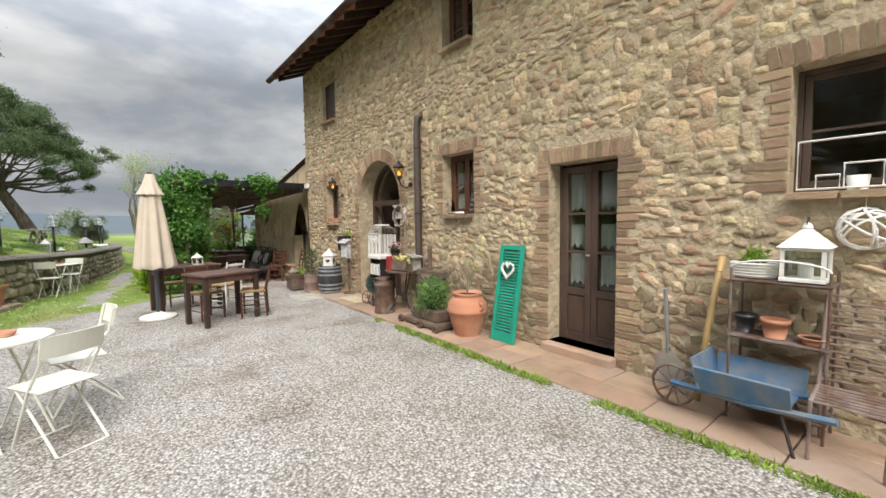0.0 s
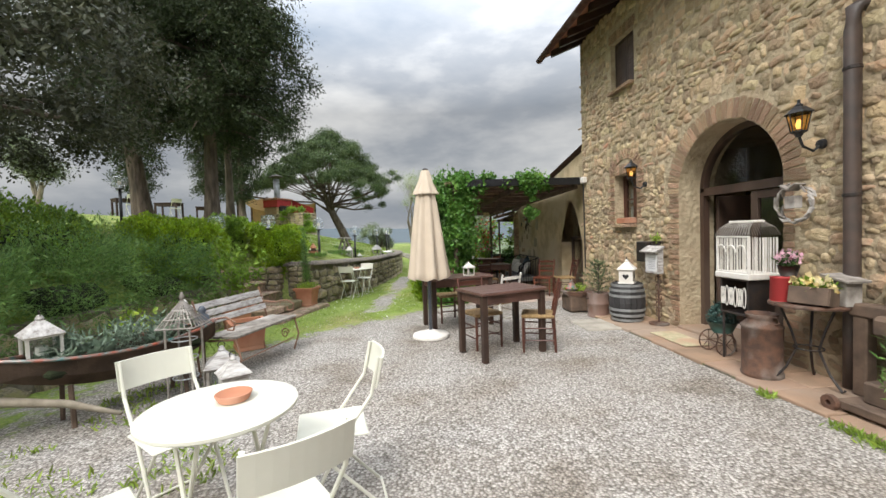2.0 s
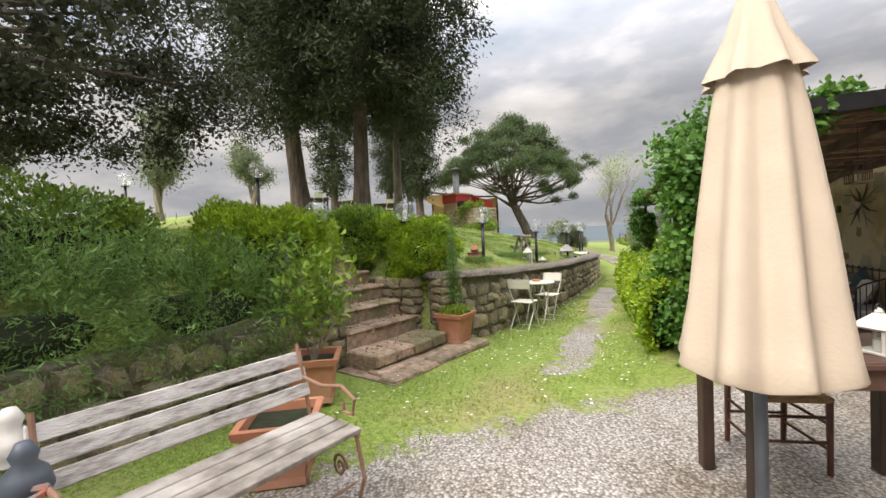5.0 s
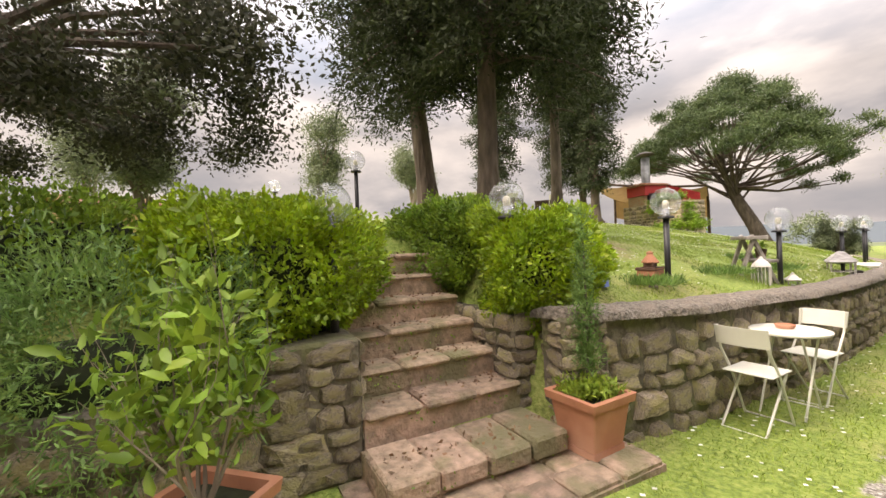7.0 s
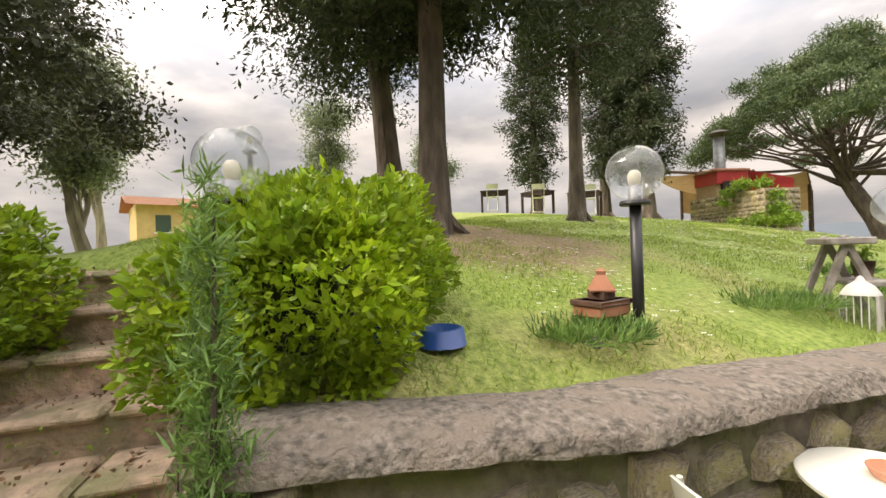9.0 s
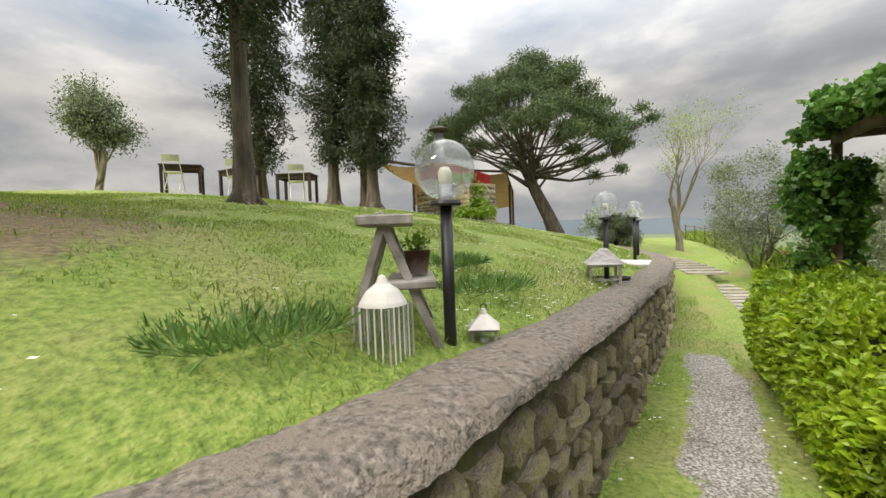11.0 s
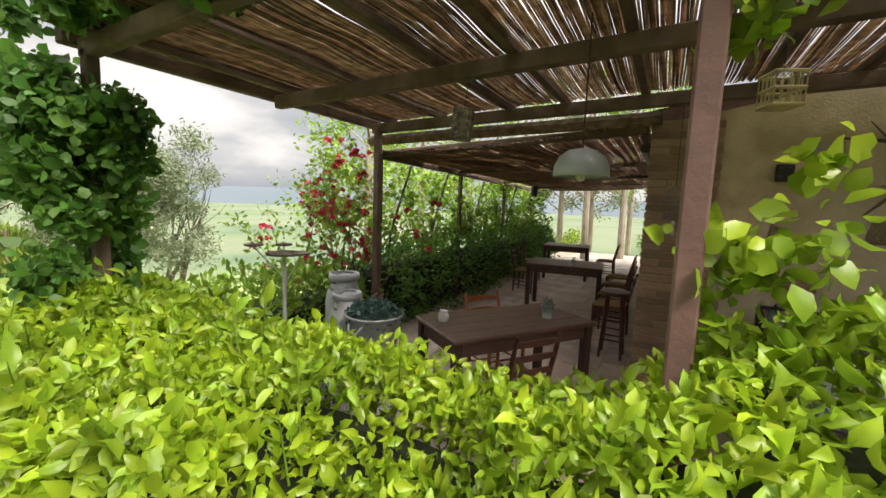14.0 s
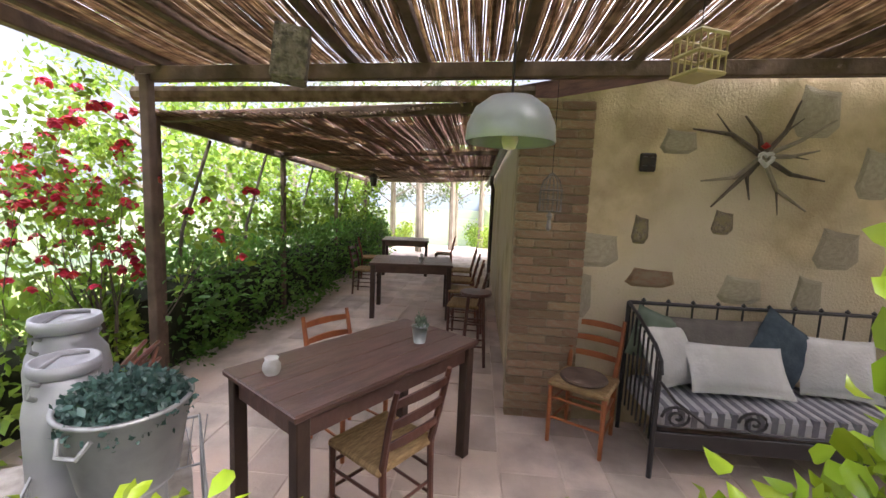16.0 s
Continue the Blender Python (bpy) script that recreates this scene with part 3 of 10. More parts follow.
bm = BM()
for (o, th) in ((0.0, 0.05),):
    vs = []
    for x in (EV, 4.7):
        for y in (HOUSE_S - 0.4, HOUSE_N + 0.42):
            for dz in (0, th):
                vs.append(bm.verts.new((x, y, roof_z(x) + dz)))
    for f in ((0, 2, 3, 1), (4, 5, 7, 6), (0, 1, 5, 4), (2, 6, 7, 3), (0, 4, 6, 2), (1, 3, 7, 5)):
        bm.faces.new([vs[i] for i in f])
part("board_deck", bm, "tile", roof)
bm = BM()
vs = [bm.verts.new(p) for p in ((4.7, HOUSE_S - 0.4, roof_z(4.7)), (4.7, HOUSE_N + 0.42, roof_z(4.7)), (10, HOUSE_N + 0.42, EAVE_Z), (10, HOUSE_S - 0.4, EAVE_Z))]
bm.faces.new(vs)
part("back_slope", bm, "tile", roof)
y = HOUSE_S - 0.3
while y < HOUSE_N + 0.4:
    bm = BM()
    vs = []
    for x in (EV + 0.06, 0.3):
        for yy in (y, y + 0.09):
            for dz in (-0.13, -0.004):
                vs.append(bm.verts.new((x, yy, roof_z(x) + dz)))
    for f in ((0, 2, 3, 1), (4, 5, 7, 6), (0, 1, 5, 4), (2, 6, 7, 3), (0, 4, 6, 2), (1, 3, 7, 5)):
        bm.faces.new([vs[i] for i in f])
    part("rafter", bm, "darkwood", roof)
    y += 0.42
y = HOUSE_S - 0.36
while y < HOUSE_N + 0.42:
    bm = BM()
    prof = [(math.cos(a) * 0.085, math.sin(a) * 0.06) for a in [math.pi * k / 6 for k in range(7)]]
    a = [bm.verts.new((EV - 0.02, y + p, roof_z(EV) + 0.05 + q)) for p, q in prof]
    b = [bm.verts.new((EV + 1.2, y + p, roof_z(EV + 1.2) + 0.05 + q)) for p, q in prof]
    for i in range(6):
        bm.faces.new((a[i], a[i + 1], b[i + 1], b[i]))
    part("roof_tile", bm, "tile", roof)
    y += 0.2
bm = BM()
prof = [(EV - 0.06 + 0.07 * math.cos(a), roof_z(EV) - 0.0 + 0.07 * math.sin(a)) for a in [math.pi + math.pi * k / 8 for k in range(9)]]
a = [bm.verts.new((x, HOUSE_S - 0.5, z)) for x, z in prof]
b = [bm.verts.new((x, HOUSE_N + 0.5, z)) for x, z in prof]
for i in range(8):
    bm.faces.new((a[i], a[i + 1], b[i + 1], b[i]))
bm.faces.new(b)
bmesh.ops.solidify(bm, geom=bm.faces[:], thickness=0.006)
part("gutter", bm, "rust", roof, "dark copper eaves gutter")

# ---- lower extension ----
EX, EN, EXH = 0.14, 16.02, 2.05
bm = BM()
# front wall under a lean-to roof, with the pointed doorway left open
D0, D1, DS, DT = 10.68, 11.85, 1.1, 2.06


def ext_top(y):
    return 3.1 - (y - HOUSE_N) * 0.19


def quadx(bm, ya, yb, za0, zb0, za1, zb1, x):
    bm.faces.new([bm.verts.new(p) for p in ((x, ya, za0), (x, yb, zb0), (x, yb, zb1), (x, ya, za1))])


for xx in (EX, EX + 0.4):
    quadx(bm, HOUSE_N, D0, -0.4, -0.4, ext_top(HOUSE_N), ext_top(D0), xx)
    quadx(bm, D1, EN, -0.4, -0.4, ext_top(D1), ext_top(EN), xx)
    n = 8
    for k in range(n):
        ya, yb = D0 + (D1 - D0) * k / n, D0 + (D1 - D0) * (k + 1) / n

        def az(y):
            u = abs((y - (D0 + D1) / 2) / ((D1 - D0) / 2))
            return DS + (DT - DS) * (1 - u ** 1.6)
        quadx(bm, ya, yb, az(ya), az(yb), ext_top(ya), ext_top(yb), xx)
for yj in (D0, D1):
    bm.faces.new([bm.verts.new(p) for p in ((EX, yj, -0.4), (EX + 0.4, yj, -0.4), (EX + 0.4, yj, DS), (EX, yj, DS))])
tagged(finish("wall_extension_west", bm, "plaster"), "rough ochre plastered stone wall under the pergola", "wall", kind="structure")
tagged(finish("wall_extension_north", bx(EX + 0.3, 9, EN - 0.4, EN, -0.4, 2.0), "plaster"), "ochre plastered wall along the covered passage", "wall", kind="structure")
bm = BM()
vs = [bm.verts.new(p) for p in ((0.06, HOUSE_N, 3.19), (9, HOUSE_N, 3.19), (9, EN + 0.1, ext_top(EN) + 0.09), (0.06, EN + 0.1, ext_top(EN) + 0.09))]
f = bm.faces.new(vs)
bmesh.ops.solidify(bm, geom=[f], thickness=0.07)
tagged(finish("extension_roof", bm, "timber"), "low boarded lean-to roof over the extension", "roof", kind="structure")
tagged(finish("wall_extension_inner", bx(2.6, 2.8, HOUSE_N, EN - 0.4, -0.4, 2.0), "plaster"), "dim plastered inner wall", "wall", kind="structure")
def terrace_z(y):
    return -0.33 + 0.27 * (1 - smooth(10.3, 14.0, y))


bm = BM()
prev = None
for k in range(19):
    y = 10.3 + 0.5 * k
    row = [bm.verts.new(p) for p in ((-2.75, y, terrace_z(y) - 0.4), (-2.75, y, terrace_z(y)), (12, y, terrace_z(y)), (12, y, terrace_z(y) - 0.4))]
    if prev:
        for j in range(3):
            bm.faces.new((prev[j], prev[j + 1], row[j + 1], row[j]))
    else:
        bm.faces.new(row)
    prev = row
bm.faces.new(prev[::-1])
tagged(finish("terrace_floor", bm, "terrace"), "worn stone and brick terrace floor", "floor", kind="structure")
# ---- masonry ----
def stone_mesh(seed, name="stone"):
    """A unit stone: 1 wide (y), 1 high (z), its face towards -x, proud by 1."""
    rng = random.Random(seed)
    out, inn = [], []
    base = [(-0.5, -0.32), (-0.36, -0.48), (0.0, -0.52), (0.36, -0.48), (0.5, -0.32), (0.5, 0.32), (0.36, 0.48), (0.0, 0.52), (-0.36, 0.48), (-0.5, 0.32)]
    for y, z in base:
        y, z = y + rng.uniform(-0.12, 0.12), z + rng.uniform(-0.14, 0.14)
        out.append((0.25, y, z))
        inn.append((-rng.uniform(0.6, 1.0), y * 0.74, z * 0.7))
    n = len(base)
    V = out + inn + [(-1.05, rng.uniform(-0.15, 0.15), rng.uniform(-0.15, 0.15))]
    F = []
    for k in range(n):
        q = (k + 1) % n
        F.append((k, n + k, n + q))
        F.append((k, n + q, q))
        F.append((n + k, 2 * n, n + q))
    return np.array(V), np.array(F)


STONES = [stone_mesh(k) for k in range(10)]


def shared(name, V, F, m):
    me = bpy.data.meshes.new(name)
    me.from_pydata([tuple(v) for v in V], [], [tuple(int(i) for i in f) for f in F])
    me.materials.append(M[m])
    return me


STONE_ME = {}


def lay_stones(parent, items, material, nparts, name="stone"):
    """items: (matrix as numpy 4x4). The first nparts become pieces of their own, the rest one joined mesh."""
    key = (material, name)
    if key not in STONE_ME:
        STONE_ME[key] = [shared(name, V, F, material) for V, F in STONES]
    rng = random.Random(5)
    for m in items[:nparts]:
        ob = new(name, STONE_ME[key][rng.randrange(10)])
        ob.parent = parent
        ob.matrix_local = Matrix([list(r) for r in m])
    Vs, Fs, o = [], [], 0
    for m in items[nparts:]:
        V, F = STONES[rng.randrange(10)]
        W = V @ m[:3, :3].T + m[:3, 3]
        Vs.append(W)
        Fs.append(F + o)
        o += len(W)
    if Vs:
        ob = raw_mesh(name + "work", np.concatenate(Vs), np.concatenate(Fs), material, parent)
        tagged(ob, kind="stuff")


def stone_matrix(pos, normal, w, h, d, roll=0.0):
    nx = -np.array(normal, float)
    nx /= np.linalg.norm(nx)
    zz = np.array([0, 0, 1.0])
    yy = np.cross(zz, nx)
    yy /= np.linalg.norm(yy)
    c, s = math.cos(roll), math.sin(roll)
    y2, z2 = c * yy + s * zz, -s * yy + c * zz
    m = np.eye(4)
    m[:3, 0], m[:3, 1], m[:3, 2], m[:3, 3] = nx * d, y2 * w, z2 * h, pos
    return m


BR = 0.26  # brick margin at the openings


def near_opening(y0, y1, z0, z1):
    for n, (a, b, c, d) in OPEN.items():
        mg = 0.02 if n in ("upw", "upwin", "ups") else 0.1
        if n == "arch":
            if y1 > a - 0.12 and y0 < b + 0.12 and z0 < ARCH_Z:
                return True
            cy, cz = (y0 + y1) / 2, (z0 + z1) / 2
            if cz >= ARCH_Z - 0.1 and math.hypot(cy - ARCH_Y, cz - ARCH_Z) < ARCH_R + 0.29:
                return True
            continue
        if y1 > a - mg and y0 < b + mg and z1 > c - (0.09 if n != "door" else 0.5) and z0 < d + 0.22:
            return True
    return False


rng = random.Random(11)
near_s, far_s, near_b, far_b = [], [], [], []
z = -0.05
while z < EAVE_Z - 0.02:
    h = rng.choice((0.06, 0.075, 0.09, 0.105, 0.12, 0.14)) * rng.uniform(0.9, 1.1)
    y = -2.2 + rng.uniform(0, 0.2)
    while y < HOUSE_N - 0.04:
        w = min(rng.choice((rng.uniform(0.06, 0.15), rng.uniform(0.10, 0.24))), HOUSE_N - y)
        brick = (rng.random() < (0.30 if y < 2.3 and z < 1.6 else 0.05))
        if brick:
            w = rng.uniform(0.15, 0.28)
        dz = rng.uniform(-0.035, 0.035) + 0.03 * math.sin(y * 1.9 + z * 3)
        if not near_opening(y, y + w, z, z + h) and w > 0.06:
            mm = stone_matrix((-0.004, y + w / 2, z + h / 2 + dz), (-1, 0, 0), w * rng.uniform(0.78, 0.98), h * rng.uniform(0.66, 1.2) * (0.62 if brick else 1),
                              rng.uniform(0.004, 0.016), rng.gauss(0, 0.2))
            close = -0.3 < y < 6.0 and z < 1.75
            ((near_b if close else far_b) if brick else (near_s if close else far_s)).append(mm)
        y += w
    z += h
lay_stones(wall_west, near_s + far_s, "stone", min(300, len(near_s)))
lay_stones(wall_west, near_b + far_b, "brick", min(60, len(near_b)), "brick")

# cut brick at the openings
BRICK = shared("brick", *(lambda bm: ([tuple(v.co) for v in bm.verts], [[v.index for v in f.verts] for f in bm.faces]))(
    (lambda b: (box(b, -0.5, 0.5, -0.5, 0.5, -0.5, 0.5, 0.04), b.verts.index_update(), b)[2])(bmesh.new())), "brick")
brick_count = [0]


def put_brick(parent, pos, sx, sy, sz, rx=0.0):
    ob = new("brick", BRICK)
    ob.parent = parent
    ob.matrix_local = Matrix.LocRotScale(pos, Euler((rx, 0, 0)), (sx, sy, sz))
    brick_count[0] += 1


rng = random.Random(3)


def jamb(y, side, z0, z1, width=0.2, parent=None, course=0.068):
    z = z0
    k = 0
    while z < z1 - 0.02:
        w = width * rng.choice((0.55, 0.75, 1.0, 1.25)) + rng.uniform(-0.015, 0.02)
        put_brick(parent, (0.073, y + side * w / 2, z + course / 2), 0.16 + rng.uniform(0, 0.014), w * 0.985, course * rng.uniform(0.72, 0.86), rng.gauss(0, 0.015))
        z += course
        k += 1


for nme in ("door", "win", "win2", "big"):
    a, b, c, d = OPEN[nme]
    c0 = 0.03 if nme == "door" else c
    jamb(a, -1, c0, d, 0.22, wall_west, 0.08 if nme != "door" else 0.075)
    jamb(b, 1, c0, d, 0.22, wall_west, 0.08 if nme != "door" else 0.075)
    # flat arch of bricks on end
    n = int((b - a + 0.3) / 0.075)
    for k in range(n):
        yy = a - 0.15 + (b - a + 0.3) * (k + 0.5) / n
        put_brick(wall_west, (0.068, yy, d + 0.085), 0.15 + rng.uniform(0, 0.012), (b - a + 0.3) / n * 0.85, 0.165, (yy - (a + b) / 2) * -0.35)
    if nme != "door":
        n = max(2, int((b - a) / 0.24))
        for k in range(n):
            put_brick(wall_west, (0.02, a + (b - a) * (k + 0.5) / n, c - 0.028), 0.22, (b - a) / n * 0.95, 0.05)
jamb(OPEN["arch"][0], -1, 0.03, ARCH_Z, 0.2, wall_west, 0.07)
jamb(OPEN["arch"][1], 1, 0.03, ARCH_Z, 0.2, wall_west, 0.07)
n = 34
for k in range(n):
    a = math.pi * (k + 0.5) / n
    put_brick(wall_west, (0.06, ARCH_Y + (ARCH_R + 0.115) * math.cos(a), ARCH_Z + (ARCH_R + 0.115) * math.sin(a)), 0.14, 0.22, 0.066, a)
# relieving arch over the small window
for k in range(15):
    a = math.radians(28 + 124 * (k + 0.5) / 15)
    put_brick(wall_west, (0.05, 8.715 + 0.50 * math.cos(a), 2.16 + 0.46 * math.sin(a)), 0.13, 0.17, 0.055, a)
for nme in ("upw", "upwin"):
    a, b, c, d = OPEN[nme]
    for k in range(3):
        put_brick(wall_west, (0.0, a + (b - a) * (k + 0.5) / 3, c - 0.03), 0.18, (b - a) / 3 * 0.97, 0.05)
    for k in range(9):
        put_brick(wall_west, (0.05, a - 0.05 + (b - a + 0.1) * (k + 0.5) / 9, d + 0.08), 0.13, 0.07, 0.15)


# ---- garden and retaining walls ----
def curve_wall(name, y0, y1, label, nparts, near, cap=True, rough=False):
    bm = BM()
    ys = list(np.arange(y0, y1, 0.25)) + [y1]
    secs = []
    for y in ys:
        x, t, b = wall_x(y), wall_top(y), min(lerp_line(LOW, y), lerp_line(LOW, y) - 0.25)
        secs.append([bm.verts.new(p) for p in ((x + 0.15, y, b), (x + 0.13, y, t - 0.06), (x - 0.2, y, t - 0.06), (x - 0.2, y, b))])
    for a, b in zip(secs, secs[1:]):
        for k in range(3):
            bm.faces.new((a[k], a[k + 1], b[k + 1], b[k]))
    bm.faces.new(secs[0])
    bm.faces.new(secs[-1][::-1])
    ob = tagged(finish(name, bm, "mortar" if not rough else "wallstone"), label, "wall", kind="structure")
    ob.data.materials[0] = M["wallcore"]
    rg = random.Random(int(y0 * 10) + 77)
    items, later = [], []
    y = y0
    zrow = 0.0
    hmax = 1.3
    row = 0
    while zrow < hmax:
        h = rg.uniform(0.10, 0.24) * (1.2 if rough else 1.0)
        y = y0 + rg.uniform(0, 0.05)
        while y < y1 - 0.06:
            w = rg.uniform(0.12, 0.38) * (1.2 if rough else 1.0)
            yc = min(y + w / 2, y1 - 0.04)
            zb = lerp_line(LOW, yc) - 0.06
            zt = wall_top(yc) - 0.08
            zc = zb + zrow + h / 2
            if zc + h * 0.35 < zt:
                e = 0.05
                tx, ty = wall_x(yc + e) - wall_x(yc - e), 2 * e
                nrm = (ty, -tx, 0)
                f = 0.15 - 0.02 * (zc - zb) / max(0.3, zt - zb)
                m = stone_matrix((wall_x(yc) + f, yc, zc + rg.uniform(-0.03, 0.03)), nrm, w * 0.96, h * rg.uniform(0.82, 1.0), rg.uniform(0.03, 0.07), rg.gauss(0, 0.12))
                (items if near(yc) else later).append(m)
            y += w
        zrow += h
    lay_stones(ob, items + later, "wallstone", min(nparts, len(items)))
    if cap:
        bm = BM()
        secs = []
        for y in np.arange(y0 - 0.06, y1 + 0.01, 0.05):
            x, t = wall_x(y), wall_top(y)
            ring = []
            for k in range(9):
                a = math.pi * k / 8
                r = 1 + 0.10 * noise.noise((y * 2.1, k * 0.6, 1)) + 0.10 * noise.noise((y * 7, k * 1.3, 5)) + 0.07 * noise.noise((y * 19, k * 2.7, 8))
                ring.append(bm.verts.new((x - 0.02 + 0.235 * math.cos(a) * r, y, t - 0.09 + 0.09 * math.sin(a) ** 0.6 * r)))
            secs.append(ring)
        for a, b in zip(secs, secs[1:]):
            for k in range(8):
                bm.faces.new((a[k], a[k + 1], b[k + 1], b[k]))
        bm.faces.new(secs[0][::-1])
        bm.faces.new(secs[-1])
        part("coping", bm, "cap", ob, "lichen-grey rounded mortar coping", smooth=True)
    return ob


M["wallcore"] = mat("dark_wall_joint", (0.19, 0.165, 0.125), (0.09, 0.077, 0.058), 14, 0.95, 1.0, 22, c3=(0.13, 0.13, 0.06), dist=0.03)
curve_wall("garden_wall", 10.98, 31, "low dry fieldstone wall with lichen-grey coping round the lawn", 300, lambda y: y < 19)
curve_wall("retaining_wall", -6, 9.5, "mossy stone retaining wall below the rosemary hedge", 160, lambda y: y > 4, cap=False, rough=True)

STEP_M = Matrix.Translation(STEP_O) @ Matrix(((STEP_U.x, STEP_V.x, 0, 0), (STEP_U.y, STEP_V.y, 0, 0), (0, 0, 1, 0), (0, 0, 0, 1)))
STAIR_M = Matrix.Translation(STAIR_O) @ Matrix(((STAIR_A.x, STAIR_B.x, 0, 0), (STAIR_A.y, STAIR_B.y, 0, 0), (0, 0, 1, 0), (0, 0, 0, 1)))
# cheeks on both sides of the steps
for side, nm, SM, a0, a1, b1 in ((-1, "step_cheek_south", STAIR_M, -1.15, -0.57, 1.3), (1, "step_cheek_north", STEP_M, 0.72, 1.05, 0.8), (1, "step_cheek_upper", STAIR_M, 0.62, 0.92, 1.3)):
    bm = BM()
    box(bm, a0, a1, 0.12, b1, -0.3, 0.86 if SM is STEP_M else 0.845, 0.02, m=SM)
    ob = tagged(finish(nm, bm, "wallcore"), "stone cheek wall beside the garden steps", "wall", kind="structure")
    rg = random.Random(9 + side)
    its = []
    zz = -0.02
    R3 = np.array(SM.to_3x3())
    o3 = np.array(SM.translation)
    while zz < 0.8:
        h = rg.uniform(0.09, 0.17)
        for face in (0, 1):
            q = 0.12 if face == 0 else a0 if side > 0 else a1
            if face == 0:
                u = a0
                while u < a1 - 0.05:
                    w = min(rg.uniform(0.14, 0.32), a1 - u)
                    p = R3 @ np.array([u + w / 2, 0.12, 0]) + o3 + np.array([0, 0, zz + h / 2])
                    its.append(stone_matrix(p, tuple(R3 @ np.array([0, -1, 0])), w * 0.95, h * 0.92, 0.035, rg.gauss(0, 0.05)))
                    u += w
            else:
                u = 0.12
                while u < b1 - 0.1:
                    w = rg.uniform(0.14, 0.34)
                    p = R3 @ np.array([q, u + w / 2, 0]) + o3 + np.array([0, 0, zz + h / 2])
                    its.append(stone_matrix(p, tuple(R3 @ np.array([-side, 0, 0])), w * 0.95, h * 0.92, 0.035, rg.gauss(0, 0.05)))
                    u += w
        zz += h
    lay_stones(ob, its, "wallstone", 60)

# steps: a broad stone block first, then brick treads
M["deadleaf"] = leafmat("dead_leaf", (0.26, 0.16, 0.08), (0.15, 0.085, 0.045), 0.15)
SL = root("step_landing", STAIR_M, "worn brick and stone slab at the foot of the steps", "paving", kind="structure")
rng = random.Random(21)
part("bed", bx(-0.75, 1.09, -0.775, 0.1, -0.3, -0.02), "stepbrick", SL)
for i in range(5):
    for j in range(2):
        u0, v0 = -0.74 + 0.365 * i + (0.09 if j else 0), -0.77 + 0.25 * j
        part("slab", bx(u0 + rng.uniform(0, 0.008), min(1.08, u0 + 0.355), v0 + rng.uniform(0, 0.012), v0 + 0.24, -0.1, 0.008 + rng.uniform(-0.012, 0.014), bevel=0.016), "stepbrick", SL)
for k in range(7):
    z = 0.165 if k == 0 else 0.36 + 0.197 * (k - 1)
    b0 = -0.38 if k == 0 else 0.08 + 0.285 * (k - 1)
    a0, a1 = ((-0.6, 0.66) if k == 0 else (-0.57, 0.66) if k == 1 else (-0.6, 0.62))
    st = root("garden_step", STAIR_M, "worn mossy brick garden step with dead leaves", "step", group="garden steps", kind="structure")
    part("riser", bx(a0, a1, b0 + 0.03, b0 + 0.5, z - 0.6, z - 0.03), "stepbrick", st)
    nb = 4 if k == 0 else 3
    w = (a1 - a0) / nb
    for i in range(nb):
        lo, hi = a0 + w * i + rng.uniform(0.002, 0.012), a0 + w * (i + 1) - rng.uniform(0.002, 0.012)
        part("tread", bx(lo, hi, b0 - rng.uniform(0, 0.03), b0 + 0.47 + (0.3 if k == 6 else 0), z - 0.14 if k == 0 else z - 0.05, z + rng.uniform(-0.012, 0.01), bevel=0.02), "stepbrick", st)
    rgl = np.random.default_rng(40 + k)
    m = 70
    q = np.stack([rgl.uniform(a0, a1, m), b0 + 0.02 + 0.25 * rgl.random(m) ** 0.6, np.full(m, z + 0.012)], 1)
    tagged(leaves("dead_leaf", q, "deadleaf", 0.03, st, 0.55, 40 + k, 0.3, 0.0), kind="stuff")
    q = np.stack([rgl.uniform(a0, a1, m), np.full(m, b0 - 0.015), z - 0.03 - 0.13 * rgl.random(m)], 1)
    q = q[np.array([noise.noise((float(p[0]) * 4, float(p[2]) * 4, k)) for p in q]) > 0.05]
    if len(q):
        tagged(leaves("moss_tuft", q, "lf_hedge", 0.022, st, 0.6, 60 + k, 0.3, 0.1), kind="stuff")

# ---- paving along the house ----
pav = tagged(finish("pavement", bx(-0.74, 0.0, -6, 8.4, -0.2, 0.012), "wallcore"), "worn terracotta paving strip along the house", "pavement", kind="structure")
rg = random.Random(6)
y = -3.0
while y < 8.3:
    w = rg.uniform(0.34, 0.5)
    x = -0.755 + rg.uniform(-0.01, 0.02)
    cuts = [x, x + rg.uniform(0.3, 0.45), -0.01]
    for a, b in zip(cuts, cuts[1:]):
        part("slab", bx(a + 0.005, b - 0.005, y + 0.005, y + w - 0.005, -0.03, 0.03 + rg.uniform(-0.005, 0.006), bevel=0.008), "paver", pav)
    y += w
part("doorstep", bx(-0.12, 0.5, 2.0, 2.83, 0.0, 0.12, bevel=0.012), "paver", pav, "worn stone doorstep")
part("threshold", bx(-0.05, 0.55, 5.9, 7.4, 0.0, 0.062, bevel=0.01), "paver", pav)
part("flagstone", bx(-1.22, -0.72, 7.55, 8.2, -0.02, 0.022, bevel=0.01), "pave_grey", pav, "square pale flagstone in the gravel")

